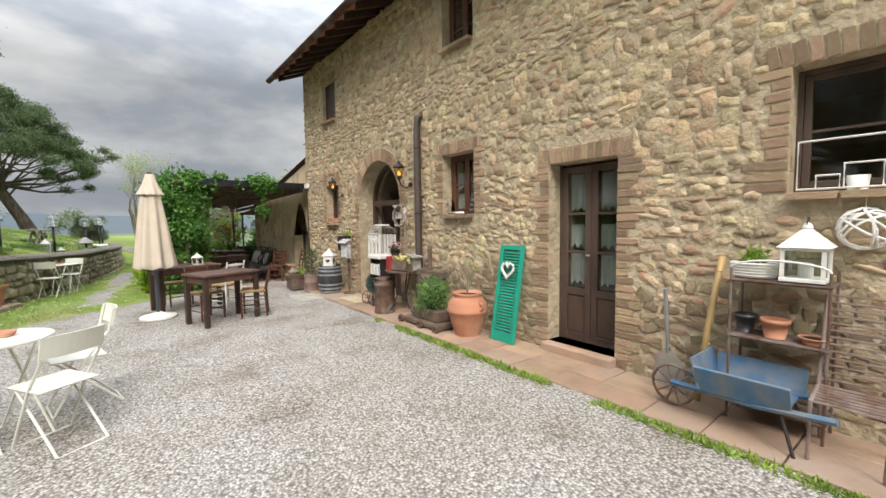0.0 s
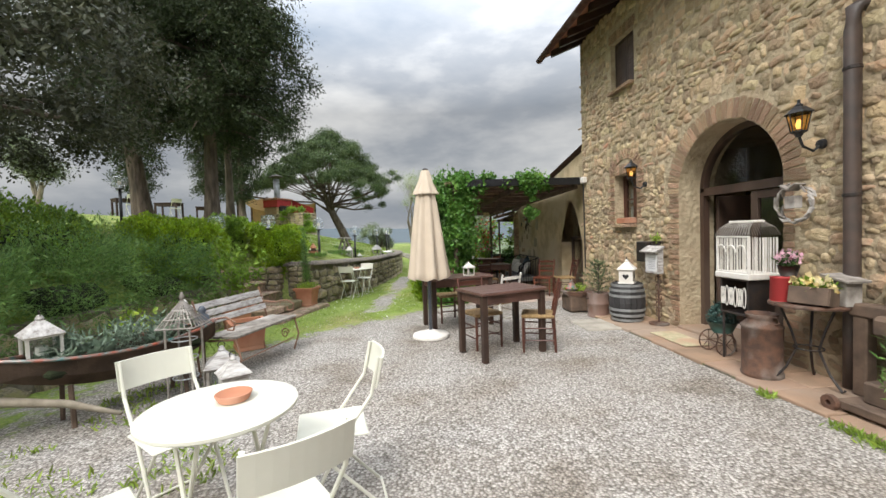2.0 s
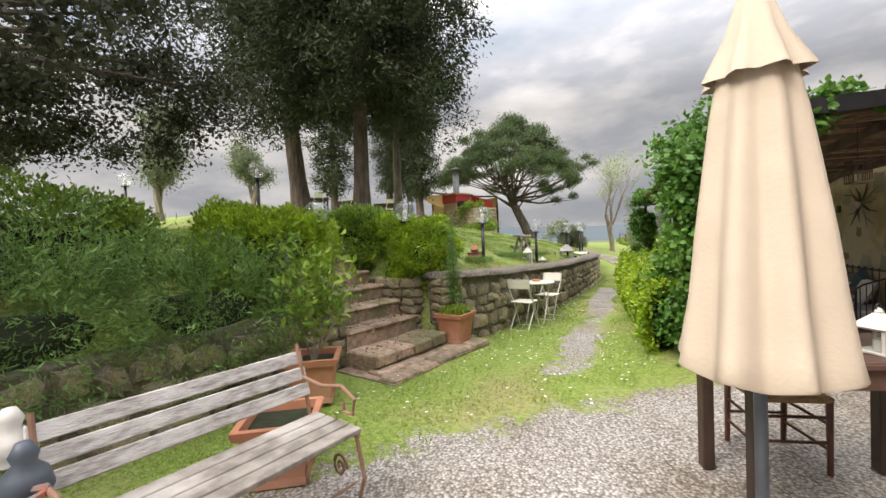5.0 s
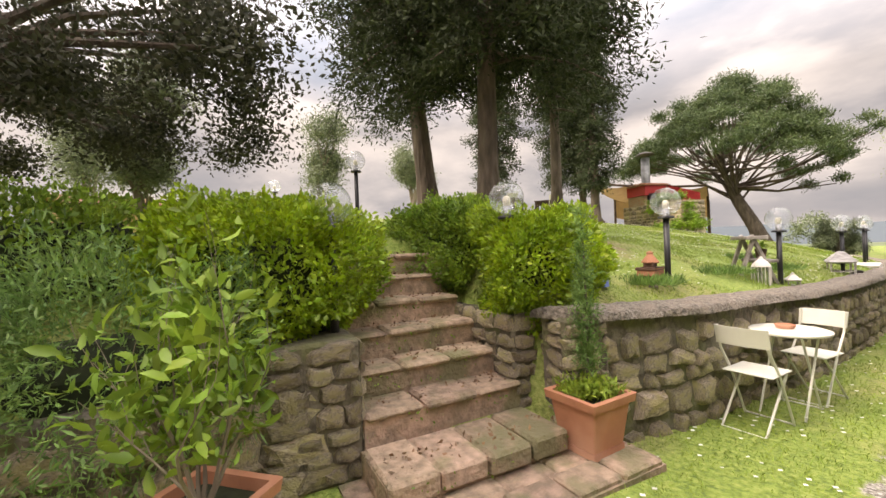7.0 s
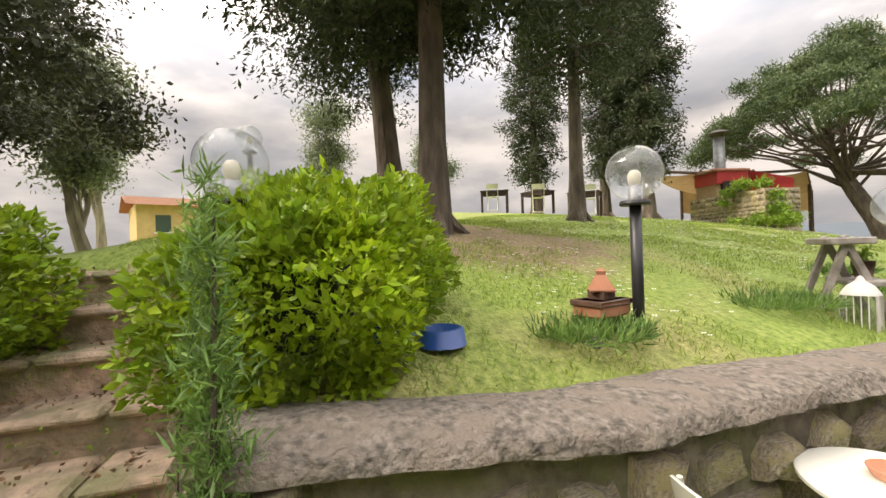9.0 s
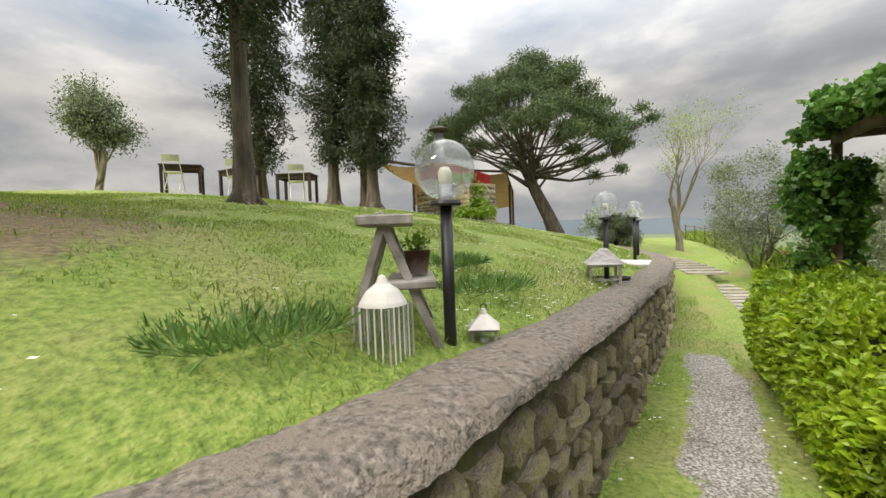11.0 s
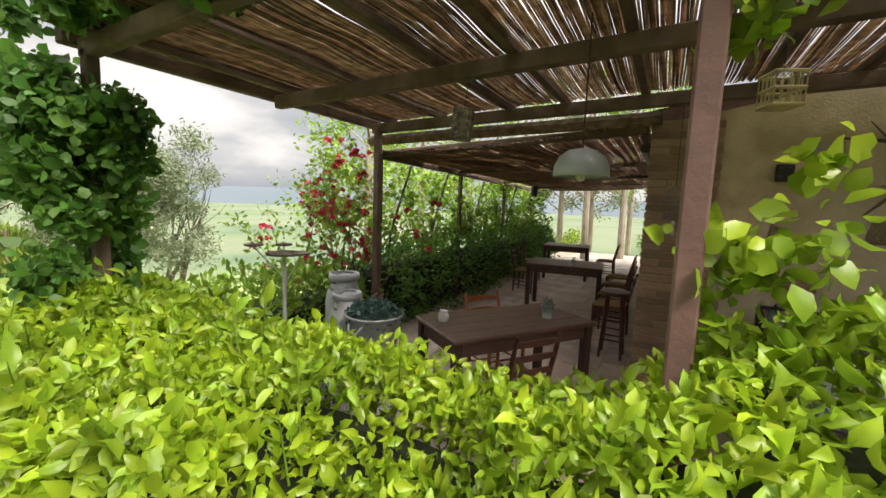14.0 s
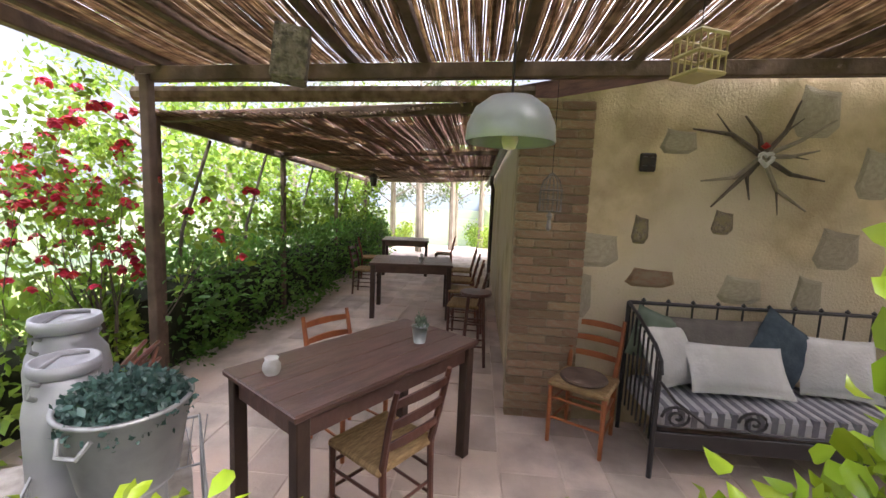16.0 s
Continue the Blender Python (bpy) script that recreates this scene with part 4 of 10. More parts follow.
# terrace slabs
ter = bpy.data.objects["terrace_floor"]
rg = random.Random(16)
cnt = 0
V4, F4 = [], []
y = 10.4
while y < 19.2:
    w = rg.uniform(0.24, 0.42)
    x = -2.7
    while x < 9:
        l = rg.uniform(0.28, 0.55)
        if y + w < EN - 0.5 and x > 0.1:
            break
        if not (x > -0.5 and y + w > 18.55):
            z1 = terrace_z(y + w) + 0.005 + rg.uniform(-0.003, 0.004)
            if cnt < 290 and y > 14.4:
                part("slab", bx(x + 0.004, x + l - 0.004, y + 0.004, y + w - 0.004, z1 - 0.03, z1, bevel=0.005), "terrace", ter)
                cnt += 1
            else:
                o = len(V4)
                V4 += [(x + 0.004, y + 0.004, z1), (x + l - 0.004, y + 0.004, z1), (x + l - 0.004, y + w - 0.004, z1), (x + 0.004, y + w - 0.004, z1)]
                F4.append((o, o + 1, o + 2, o + 3))
        x += l
    y += w
tagged(raw_mesh("slabs", V4, F4, "terrace", ter), kind="stuff")
# stepping slabs of the far path
sp = root("stepping_path", pose(0, 0, 0), "grey stone slab path laid in the grass", "path", kind="structure")
for k in range(26):
    y = 24.3 + 0.42 * k
    x = -2.3 - 0.0 * k - 0.016 * k * k * 0.42
    zg = ground_z(x, y)
    part("slab", bx(-0.55, 0.55, -0.14, 0.14, -0.05, 0.035, bevel=0.01, m=pose(x, y, zg + 0.01, 0, 0, 6 + k)), "pave_grey", sp)
# ---- pergola ----
def perg_z(y):
    return 2.40 - 0.024 * (y - 10.4)


PX0, PX1, PY0, PY1 = -2.72, 0.05, 10.4, 18.85
perg = root("pergola", pose(0, 0, 0), "dark timber pergola roofed with split cane matting", "pergola")


def beam(a, b, w, h, name, m, parent):
    """A squared bar from a to b, h deep below the line."""
    a, b = Vector(a), Vector(b)
    d = (b - a).normalized()
    s = d.cross(Vector((0, 0, 1)))
    s = s.normalized() if s.length > 1e-3 else Vector((1, 0, 0))
    u = s.cross(d)
    bm = BM()
    vs = []
    for p in (a, b):
        for i, j in ((-1, -1), (1, -1), (1, 1), (-1, 1)):
            vs.append(bm.verts.new(p + s * w / 2 * i + u * h / 2 * j))
    for f in ((0, 1, 2, 3), (7, 6, 5, 4), (0, 4, 5, 1), (1, 5, 6, 2), (2, 6, 7, 3), (3, 7, 4, 0)):
        bm.faces.new([vs[i] for i in f])
    bmesh.ops.bevel(bm, geom=bm.edges[:], offset=min(w, h) * 0.1, segments=1, affect="EDGES")
    return part(name, bm, m, parent)


for x in (PX0 + 0.1, -1.35, -0.1):
    beam((x, PY0, perg_z(PY0) - 0.11), (x, PY1 - 0.05, perg_z(PY1) - 0.11), 0.07, 0.10, "beam", "timber", perg)
y = PY0 + 0.15
k = 0
RAFT = []
while y < PY1:
    RAFT.append(y)
    beam((PX0, y, perg_z(y) - 0.035), (PX1, y, perg_z(y) - 0.035), 0.055, 0.055, "rafter", "timber", perg)
    y += (0.62, 0.5, 0.74)[k % 3]
    k += 1
beam((PX0, PY1, perg_z(PY1) - 0.05), (PX1, PY1, perg_z(PY1) - 0.05), 0.08, 0.09, "rafter", "timber", perg)
for (x, y) in ((-2.62, 10.55), (-2.62, 18.75), (-0.12, 18.72), (-2.6, 13.2)):
    beam((x, y, -0.36), (x, y, perg_z(y) - 0.12), 0.07, 0.07, "post", "timber", perg)
M["pinkpost"] = mat("faded_pink_paint", (0.14, 0.075, 0.058), (0.095, 0.052, 0.042), 7, 0.7, 0.4)
beam((-2.46, 15.83, -0.36), (-2.46, 15.83, perg_z(15.8) - 0.12), 0.065, 0.065, "post", "pinkpost", perg)


def canes(name, x0, x1, y0, y1, zf, parent, gap=0.0, seed=2, pitch=0.0125, nseg=4, sag=0.015):
    rg = np.random.default_rng(seed)
    n = int((y1 - y0) / pitch)
    V, F = [], []
    for k in range(n):
        if rg.random() < gap:
            continue
        y = y0 + (k + 0.5) * pitch + rg.normal(0, 0.0018)
        r = rg.uniform(0.43, 0.55) * pitch
        xa, xb = x0 + rg.normal(0, 0.03), x1 + rg.normal(0, 0.02)
        dy = rg.normal(0, 0.004)
        o = len(V)
        for i in range(nseg + 1):
            u = i / nseg
            x = xa + (xb - xa) * u
            yy = y + dy * (u - 0.5) + 0.004 * math.sin(u * 9 + k)
            z = zf(x, yy) + r - sag * math.sin(u * math.pi * 3) ** 2 + 0.012 * noise.noise((x * 2, yy * 3, seed))
            V += [(x, yy - r, z), (x, yy, z + r), (x, yy + r, z), (x, yy, z - r)]
        for i in range(nseg):
            a = o + 4 * i
            for j in range(4):
                F.append((a + j, a + (j + 1) % 4, a + 4 + (j + 1) % 4, a + 4 + j))
    return tagged(raw_mesh(name, V, F, "cane", parent), "split brown cane matting", kind="stuff")


canes("cane_mat", PX0 - 0.05, PX1 + 0.02, PY0 + 0.0, PY1 + 0.03, lambda x, y: perg_z(y), perg, 0.03, nseg=9)
canes("cane_mat", PX0 - 0.05, PX1 + 0.02, PY0 + 0.0, PY1 + 0.03, lambda x, y: perg_z(y) + 0.03, perg, 0.45, seed=9, nseg=9)
# dark felt over the south edge
bm = BM()
rows = []
for k in range(7):
    x = 0.1 - 0.42 * k
    rows.append([bm.verts.new((x, y, z)) for y, z in ((10.28, perg_z(10.4) - 0.08 - 0.01 * (k % 2)), (10.3, perg_z(10.4) + 0.06), (10.9, perg_z(10.9) + 0.05))])
for a, b in zip(rows, rows[1:]):
    for j in range(2):
        bm.faces.new((a[j], a[j + 1], b[j + 1], b[j]))
bmesh.ops.solidify(bm, geom=bm.faces[:], thickness=0.02)
part("roofing_felt", bm, "black", perg, "black roofing felt edge")

# lower roof over the passage, a little askew to the house
pas = root("passage_pergola", pose(0, 0, 0), "low passage pergola with sagging brown brushwood roof", "pergola")


def pas_z(x, y):
    return 2.02 - (y - 16.0) * 0.045 - 0.035 * max(0, x) * 0.3 - 0.07 * math.sin(max(0, min(1, (y - 16.1) / 2.9)) * math.pi) * (0.7 + 0.3 * math.sin(x * 2.6))


canes("brushwood", 0.15, 9.0, 16.1, 19.1, pas_z, pas, 0.12, seed=4, pitch=0.014, nseg=26, sag=0.0)
# torn brown sacking over the brushwood
M["sacking"] = mat("brown_sacking", (0.17, 0.10, 0.075), (0.09, 0.055, 0.042), 5, 0.95, 0.8, 40, c3=(0.20, 0.14, 0.11), trans=0.3)
rgk = random.Random(12)
bm = BM()
gv = [[bm.verts.new((0.2 + 0.1 * i, 16.12 + 0.1 * j, pas_z(0.2 + 0.1 * i, 16.12 + 0.1 * j) + 0.035 + 0.03 * noise.noise((i * 0.3, j * 0.5, 3)))) for j in range(30)] for i in range(88)]
for i in range(87):
    for j in range(29):
        if rgk.random() > 0.07 + (0.25 if noise.noise((i * 0.12, j * 0.2, 8)) > 0.32 else 0):
            bm.faces.new((gv[i][j], gv[i + 1][j], gv[i + 1][j + 1], gv[i][j + 1]))
part("sacking", bm, "sacking", pas, "torn brown sacking laid over the brushwood")
beam((0.2, 19.02, 1.86), (9, 19.25, 1.72), 0.06, 0.08, "beam", "timber", pas)
beam((0.15, 16.1, 1.98), (0.35, 19.0, 1.88), 0.06, 0.08, "beam", "timber", pas)
for k, (x, y) in enumerate(((0.3, 19.02), (2.55, 19.05), (4.8, 19.1), (7.0, 19.15))):
    beam((x, y, -0.5), (x, y, 1.85 - 0.02 * k), 0.06, 0.06, "post", "timber", pas)
    if k:
        beam((x, y, 1.86 - 0.02 * k), (x, 16.05, 1.95), 0.05, 0.06, "rafter", "timber", pas)
# roller of matting along the join
bm = BM()
tube(bm, [(0.1, 16.0 + 0.3 * k, 2.06 - 0.006 * k) for k in range(11)], 0.06, 8)
part("rolled_mat", bm, "cane", pas, "rolled up cane mat")

# brick pier at the corner and bare patches on the plaster
pier = root("brick_pier", pose(0, 0, 0), "worn pale brick pier at the wall corner", "pier", kind="structure")
part("core", bx(0.12, 0.5, 15.58, 16.06, -0.36, 2.04), "mortar", pier)
rg = random.Random(8)
z = -0.33
k = 0
while z < 2.0:
    cuts = [15.565, 15.80, 16.075] if k % 2 else [15.565, 15.68, 15.93, 16.075]
    for a, b in zip(cuts, cuts[1:]):
        put_brick(pier, (0.16, (a + b) / 2, z + 0.03), 0.115 + rg.uniform(0, 0.008), (b - a) * 0.97, 0.054)
    z += 0.0655
    k += 1
for nm, (ya, yb, za, zb), mt in (("stone", (15.31, 15.69, 0.88, 1.11), "palestone"), ("stone", (15.48, 15.69, 0.50, 0.82), "palestone"), ("stone", (13.9, 14.1, 0.62, 0.86), "palestone"),
                                 ("stone", (14.9, 15.25, 0.74, 0.86), "brick"), ("stone", (13.55, 13.8, 1.45, 1.75), "palestone"), ("stone", (14.3, 14.6, 0.66, 0.84), "palestone"),
                                 ("stone", (14.85, 15.1, 1.7, 1.85), "palestone"), ("stone", (13.95, 14.25, 1.85, 2.15), "palestone"), ("stone", (14.55, 14.7, 1.15, 1.3), "wallstone"),
                                 ("stone", (15.12, 15.24, 1.06, 1.24), "wallstone"), ("stone", (13.7, 14.0, 0.95, 1.2), "palestone")):
    if mt not in M:
        M[mt] = mat("pale_block", (0.42, 0.37, 0.27), (0.33, 0.29, 0.21), 9, 0.9, 0.6, 34, rand=0.15)
    lay_stones(bpy.data.objects["wall_extension_west"], [stone_matrix((EX - 0.001, (ya + yb) / 2, (za + zb) / 2), (-1, 0, 0), yb - ya, zb - za, 0.012)], mt, 1)
# ---- plants ----
def box_points(x0, x1, y0, y1, z0, z1, n, seed, lump=0.12, power=4.0, depth=0.22, ytop=None):
    """Points on a rounded, lumpy hedge body."""
    rg = np.random.default_rng(seed)
    h = np.array([(x1 - x0) / 2, (y1 - y0) / 2, (z1 - z0) / 2])
    # even over the faces: choose by area
    A = np.array([h[1] * h[2], h[0] * h[2], h[0] * h[1]])
    ax = rg.choice(3, size=n, p=A / A.sum())
    p = rg.uniform(-1, 1, size=(n, 3))
    p[np.arange(n), ax] = np.sign(rg.uniform(-1, 1, n))
    q = (np.abs(p) ** power).sum(1) ** (1 / power)
    p = p / q[:, None]
    nrm = np.sign(p) * np.abs(p) ** (power - 1) / h
    nrm /= np.linalg.norm(nrm, axis=1, keepdims=True)
    c = np.array([(x0 + x1) / 2, (y0 + y1) / 2, (z0 + z1) / 2])
    P = c + p * h
    lum = np.array([noise.noise((a * 2.1, b * 2.1, cc * 2.1 + seed)) + 0.6 * noise.noise((a * 5.3, b * 5.3, cc * 5.3)) for a, b, cc in P])
    P = P + nrm * (lum * lump - np.abs(rg.normal(0, 1, n)) * depth * 0.5)[:, None]
    keep = P[:, 2] > z0 + 0.02
    return P[keep], nrm[keep]


# solid block inside the leaves, coloured near-black as the shade within
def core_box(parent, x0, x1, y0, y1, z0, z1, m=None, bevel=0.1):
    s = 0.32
    part("twig_mass", bx(x0 + s, x1 - s, y0 + s, y1 - s, z0, z1 - s, bevel=bevel), m or "shade_and_soil", parent)


# near-black: painted shade inside hedges and bushes, also soil in pots
M["shade_and_soil"] = mat("inner_shade_and_soil", (0.022, 0.03, 0.010), (0.012, 0.017, 0.006), 12, 1.0, 0.6, 30)


def hedge(name, x0, x1, y0, y1, z0, z1, n, material, size, label, seed, cat="hedge", aspect=0.55, up=0.35, m=None, lump=0.12, core=True, bend=0.25):
    r = root(name, m or pose(0, 0, 0), label, cat)
    P, N = box_points(x0, x1, y0, y1, z0, z1, n, seed, lump, 3.0 if cat == "hedge" and x1 - x0 < 2 else 4.0, 0.26)
    leaves("foliage", P, material, size, r, aspect, seed, bend, up, N)
    if core:
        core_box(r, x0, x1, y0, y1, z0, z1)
    return r


def limb(bm, p, d, length, r, depth, rg, tips, spread=0.6, seg=4, up=0.1, shrink=0.68, kids=(2, 3)):
    """A branching, tapering limb; tips collects the ends."""
    pts, rs = [Vector(p)], [r]
    dd = Vector(d).normalized()
    for k in range(seg):
        dd = (dd + Vector((rg.uniform(-1, 1), rg.uniform(-1, 1), rg.uniform(-1, 1))) * 0.16 + Vector((0, 0, up * 0.3))).normalized()
        pts.append(pts[-1] + dd * length / seg)
        rs.append(r * (1 - 0.45 * (k + 1) / seg))
    tube(bm, pts, rs, 6 if r > 0.03 else 4)
    tips.append((pts[-1], depth))
    if depth > 0:
        for k in range(rg.randint(*kids)):
            i = rg.randint(max(1, seg // 2), seg)
            nd = (dd + Vector((rg.uniform(-1, 1), rg.uniform(-1, 1), rg.uniform(-0.5, 1))) * spread + Vector((0, 0, up))).normalized()
            limb(bm, pts[i], nd, length * shrink * rg.uniform(0.8, 1.15), rs[i] * 0.62, depth - 1, rg, tips, spread, seg, up, shrink, kids)


def clump_points(centres, radii, per, seed, flat=1.0, shell=0.55):
    rg = np.random.default_rng(seed)
    out = []
    for c, r in zip(centres, radii):
        n = int(per * (r / np.mean(radii)) ** 2)
        d = rg.normal(size=(n, 3))
        d /= np.linalg.norm(d, axis=1, keepdims=True)
        rad = r * (shell + (1 - shell) * rg.random(n)) * (1 + 0.1 * rg.normal(size=n)).clip(0.7, 1.2)
        out.append(np.array(c) + d * rad[:, None] * np.array([1, 1, flat]))
    return np.concatenate(out)


def thing_tree(name, base, label, trunk_m="bark"):
    return root(name, pose(*base), label, "tree")


# tall dark cypresses on the lawn: trunk with hanging, uneven masses
def cypress(base, h, crown0, width, seed, trunk_r=0.2, lean=(0, 0), n=16000, size=0.085, label="tall dark cypress with a bare lower trunk"):
    r = thing_tree("cypress_tree", base, label)
    rg = random.Random(seed)
    bm = BM()
    pts = [(lean[0] * k / 8, lean[1] * k / 8, h * 0.9 * k / 8 - 0.15) for k in range(9)]
    tube(bm, pts, [trunk_r * 1.55] + [trunk_r * (1.05 - 0.11 * k) for k in range(8)], 10)
    for k in range(5):
        a = k * 1.26 + seed
        tube(bm, [(0, 0, 0.35), (math.cos(a) * trunk_r * 1.6, math.sin(a) * trunk_r * 1.6, 0.05), (math.cos(a) * trunk_r * 3.0, math.sin(a) * trunk_r * 3.0, -0.12)],
             [trunk_r * 0.6, trunk_r * 0.42, trunk_r * 0.15], 6)
    # drooping boughs, each with tufts of scale leaves along its outer part
    nrg = np.random.default_rng(seed)
    nb = int(26 + 9 * h)
    cs, ns = [], []
    for k in range(nb):
        u = (k + rg.random()) / nb
        z = crown0 + (h - crown0) * u
        prof = width * (0.55 + 0.7 * u if u < 0.4 else 1.25 * (1 - u) ** 0.65 + 0.06)
        a = 2.399 * k + rg.uniform(-0.4, 0.4)
        L = prof * rg.uniform(0.55, 1.2)
        o = Vector((lean[0] * z / h, lean[1] * z / h, z))
        d = Vector((math.cos(a), math.sin(a), rg.uniform(0.0, 0.45)))
        side = Vector((-math.sin(a), math.cos(a), 0))
        bend = rg.uniform(-0.5, 0.5)
        pts = [o + d * L * q + side * bend * L * q * q * 0.5 + Vector((0, 0, -0.5 * L * q * q)) for q in (0, 0.35, 0.7, 1.0)]
        tube(bm, [tuple(p) for p in pts], [0.05, 0.034, 0.02, 0.006], 5)
        for j in range(max(4, int(L * 7))):
            q = rg.uniform(0.22, 1.0)
            i = min(2, int(q * 3))
            p = pts[i].lerp(pts[i + 1], q * 3 - i if i < 2 else (q - 0.7) / 0.3 if q > 0.7 else 0)
            cs.append(tuple(p + side * rg.gauss(0, 0.2 * L * q) + Vector((0, 0, rg.uniform(-0.3, 0.12)))))
            ns.append((math.cos(a) * 0.5, math.sin(a) * 0.5, -0.25))
    part("trunk", bm, "bark", r)
    cs, ns = np.array(cs), np.array(ns)
    pick = nrg.integers(0, len(cs), n)
    P = cs[pick] + nrg.normal(size=(n, 3)) * np.array([0.15, 0.15, 0.11]) * (0.8 + 0.14 * width)
    leaves("crown", P, "lf_cypress", size, r, 0.34, seed, 0.2, -0.15, ns[pick])
    return r


for x, y, h, c0, w, sd, tr, ln, n, sz, lb in (
        (-8.65, 13.4, 10.5, 2.7, 3.2, 1, 0.16, (0.15, 0.1), 160000, 0.09, "tall dark cypress with a bare lower trunk"),
        (-10.6, 13.9, 10.5, 2.6, 2.5, 3, 0.19, (-0.6, -0.5), 80000, 0.09, "leaning dark cypress with a bare lower trunk"),
        (-9.9, 17.6, 10.5, 2.9, 1.6, 7, 0.13, (0, 0.1), 34000, 0.09, "slim dark cypress among the taller ones"),
        (-16.4, 23.3, 9.5, 1.4, 1.6, 9, 0.17, (0, 0), 26000, 0.12, "tall dark cypress far up the lawn"),
        (-11.7, 23.42, 8.6, 1.5, 1.15, 4, 0.16, (0, 0), 34000, 0.1, "narrow dark cypress with a bare lower trunk"),
        (-13.45, 23.65, 9.0, 1.6, 1.3, 5, 0.17, (0.2, 0), 30000, 0.1, "narrow dark cypress with a bare lower trunk"),
        (-12.6, 24.2, 9.2, 1.6, 1.1, 8, 0.13, (0, 0), 24000, 0.1, "narrow dark cypress with a bare lower trunk")):
    cypress((x, y, ground_z(x, y)), h, c0, w, sd, tr, ln, n, sz, lb)


def oak(base, seed, crown, n, material, label, size=0.1, name="holm_oak", trunk=(0.28, 2.2), bark="bark", depth=4, spread=0.85, up=0.05, d0=(0, 0, 1), twig=0.36, per=None):
    r = thing_tree(name, base, label)
    rg = random.Random(seed)
    bm = BM()
    tips = []
    limb(bm, (0, 0, -0.15), d0, trunk[1], trunk[0], depth, rg, tips, spread, 5, up, 0.72, (3, 3))
    part("trunk", bm, bark, r)
    ends = [t for t, d in tips if d <= 1]
    if n:
        P = clump_points([tuple(t) for t in ends], [crown * rg.uniform(0.7, 1.3) for _ in ends], n / len(ends), seed, 0.7, 0.2)
        leaves("crown", P, material, size, r, 0.45, seed, 0.2, -0.1)
    return r


def broad_oak(base, seed, R, H, n, label):
    r = thing_tree("holm_oak", base, label)
    rg = random.Random(seed)
    bm = BM()
    tube(bm, [(0, 0, -0.2), (0.1, 0.05, 0.9), (0.0, 0.1, 1.7)], [0.32, 0.25, 0.22], 10)
    cs, rs = [], []
    for k in range(120):
        a = 2.399 * k
        q = math.sqrt((k + 0.5) / 120)
        c = Vector((math.cos(a) * R * q, math.sin(a) * R * q, H * (0.2 + 0.8 * math.sqrt(max(0, 1 - q * q * 0.9)) * rg.uniform(0.05, 1.0))))
        cs.append(tuple(c))
        rs.append(rg.uniform(0.45, 0.85))
        if k % 2:
            m_ = Vector((0, 0.1, 1.5)).lerp(c, 0.5) + Vector((0, 0, 0.3))
            part("limb", rod([(0, 0.1, 1.5), tuple(m_), tuple(c)], [0.09, 0.05, 0.012], 6), "bark", r)
    part("trunk", bm, "bark", r)
    leaves("crown", clump_points(cs, rs, n / 120, seed, 0.7, 0.15), "lf_oak", 0.066, r, 0.5, seed, 0.2, -0.1)


broad_oak((-10.6, 6.8, ground_z(-10.6, 6.8)), 4, 3.7, 6.4, 130000, "wide grey-green holm oak shading the upper lawn")
broad_oak((-13.2, 1.6, ground_z(-13.2, 1.6)), 9, 4.8, 7.0, 60000, "wide grey-green holm oak shading the upper lawn")
# olive and willow-like pale trees behind the hedge
for k, (x, y, s) in enumerate(((-13.5, 9.6, 1.0), (-16.5, 14.5, 1.1), (-20, 9, 1.3), (-17.5, 19, 1.0))):
    oak((x, y, ground_z(x, y)), 31 + k, 0.55 * s, 15000, "lf_olive", "pale feathery olive tree with thin branches", 0.075, "olive_tree", (0.12 * s, 1.3 * s), "palebark", 4, 0.7, 0.25)


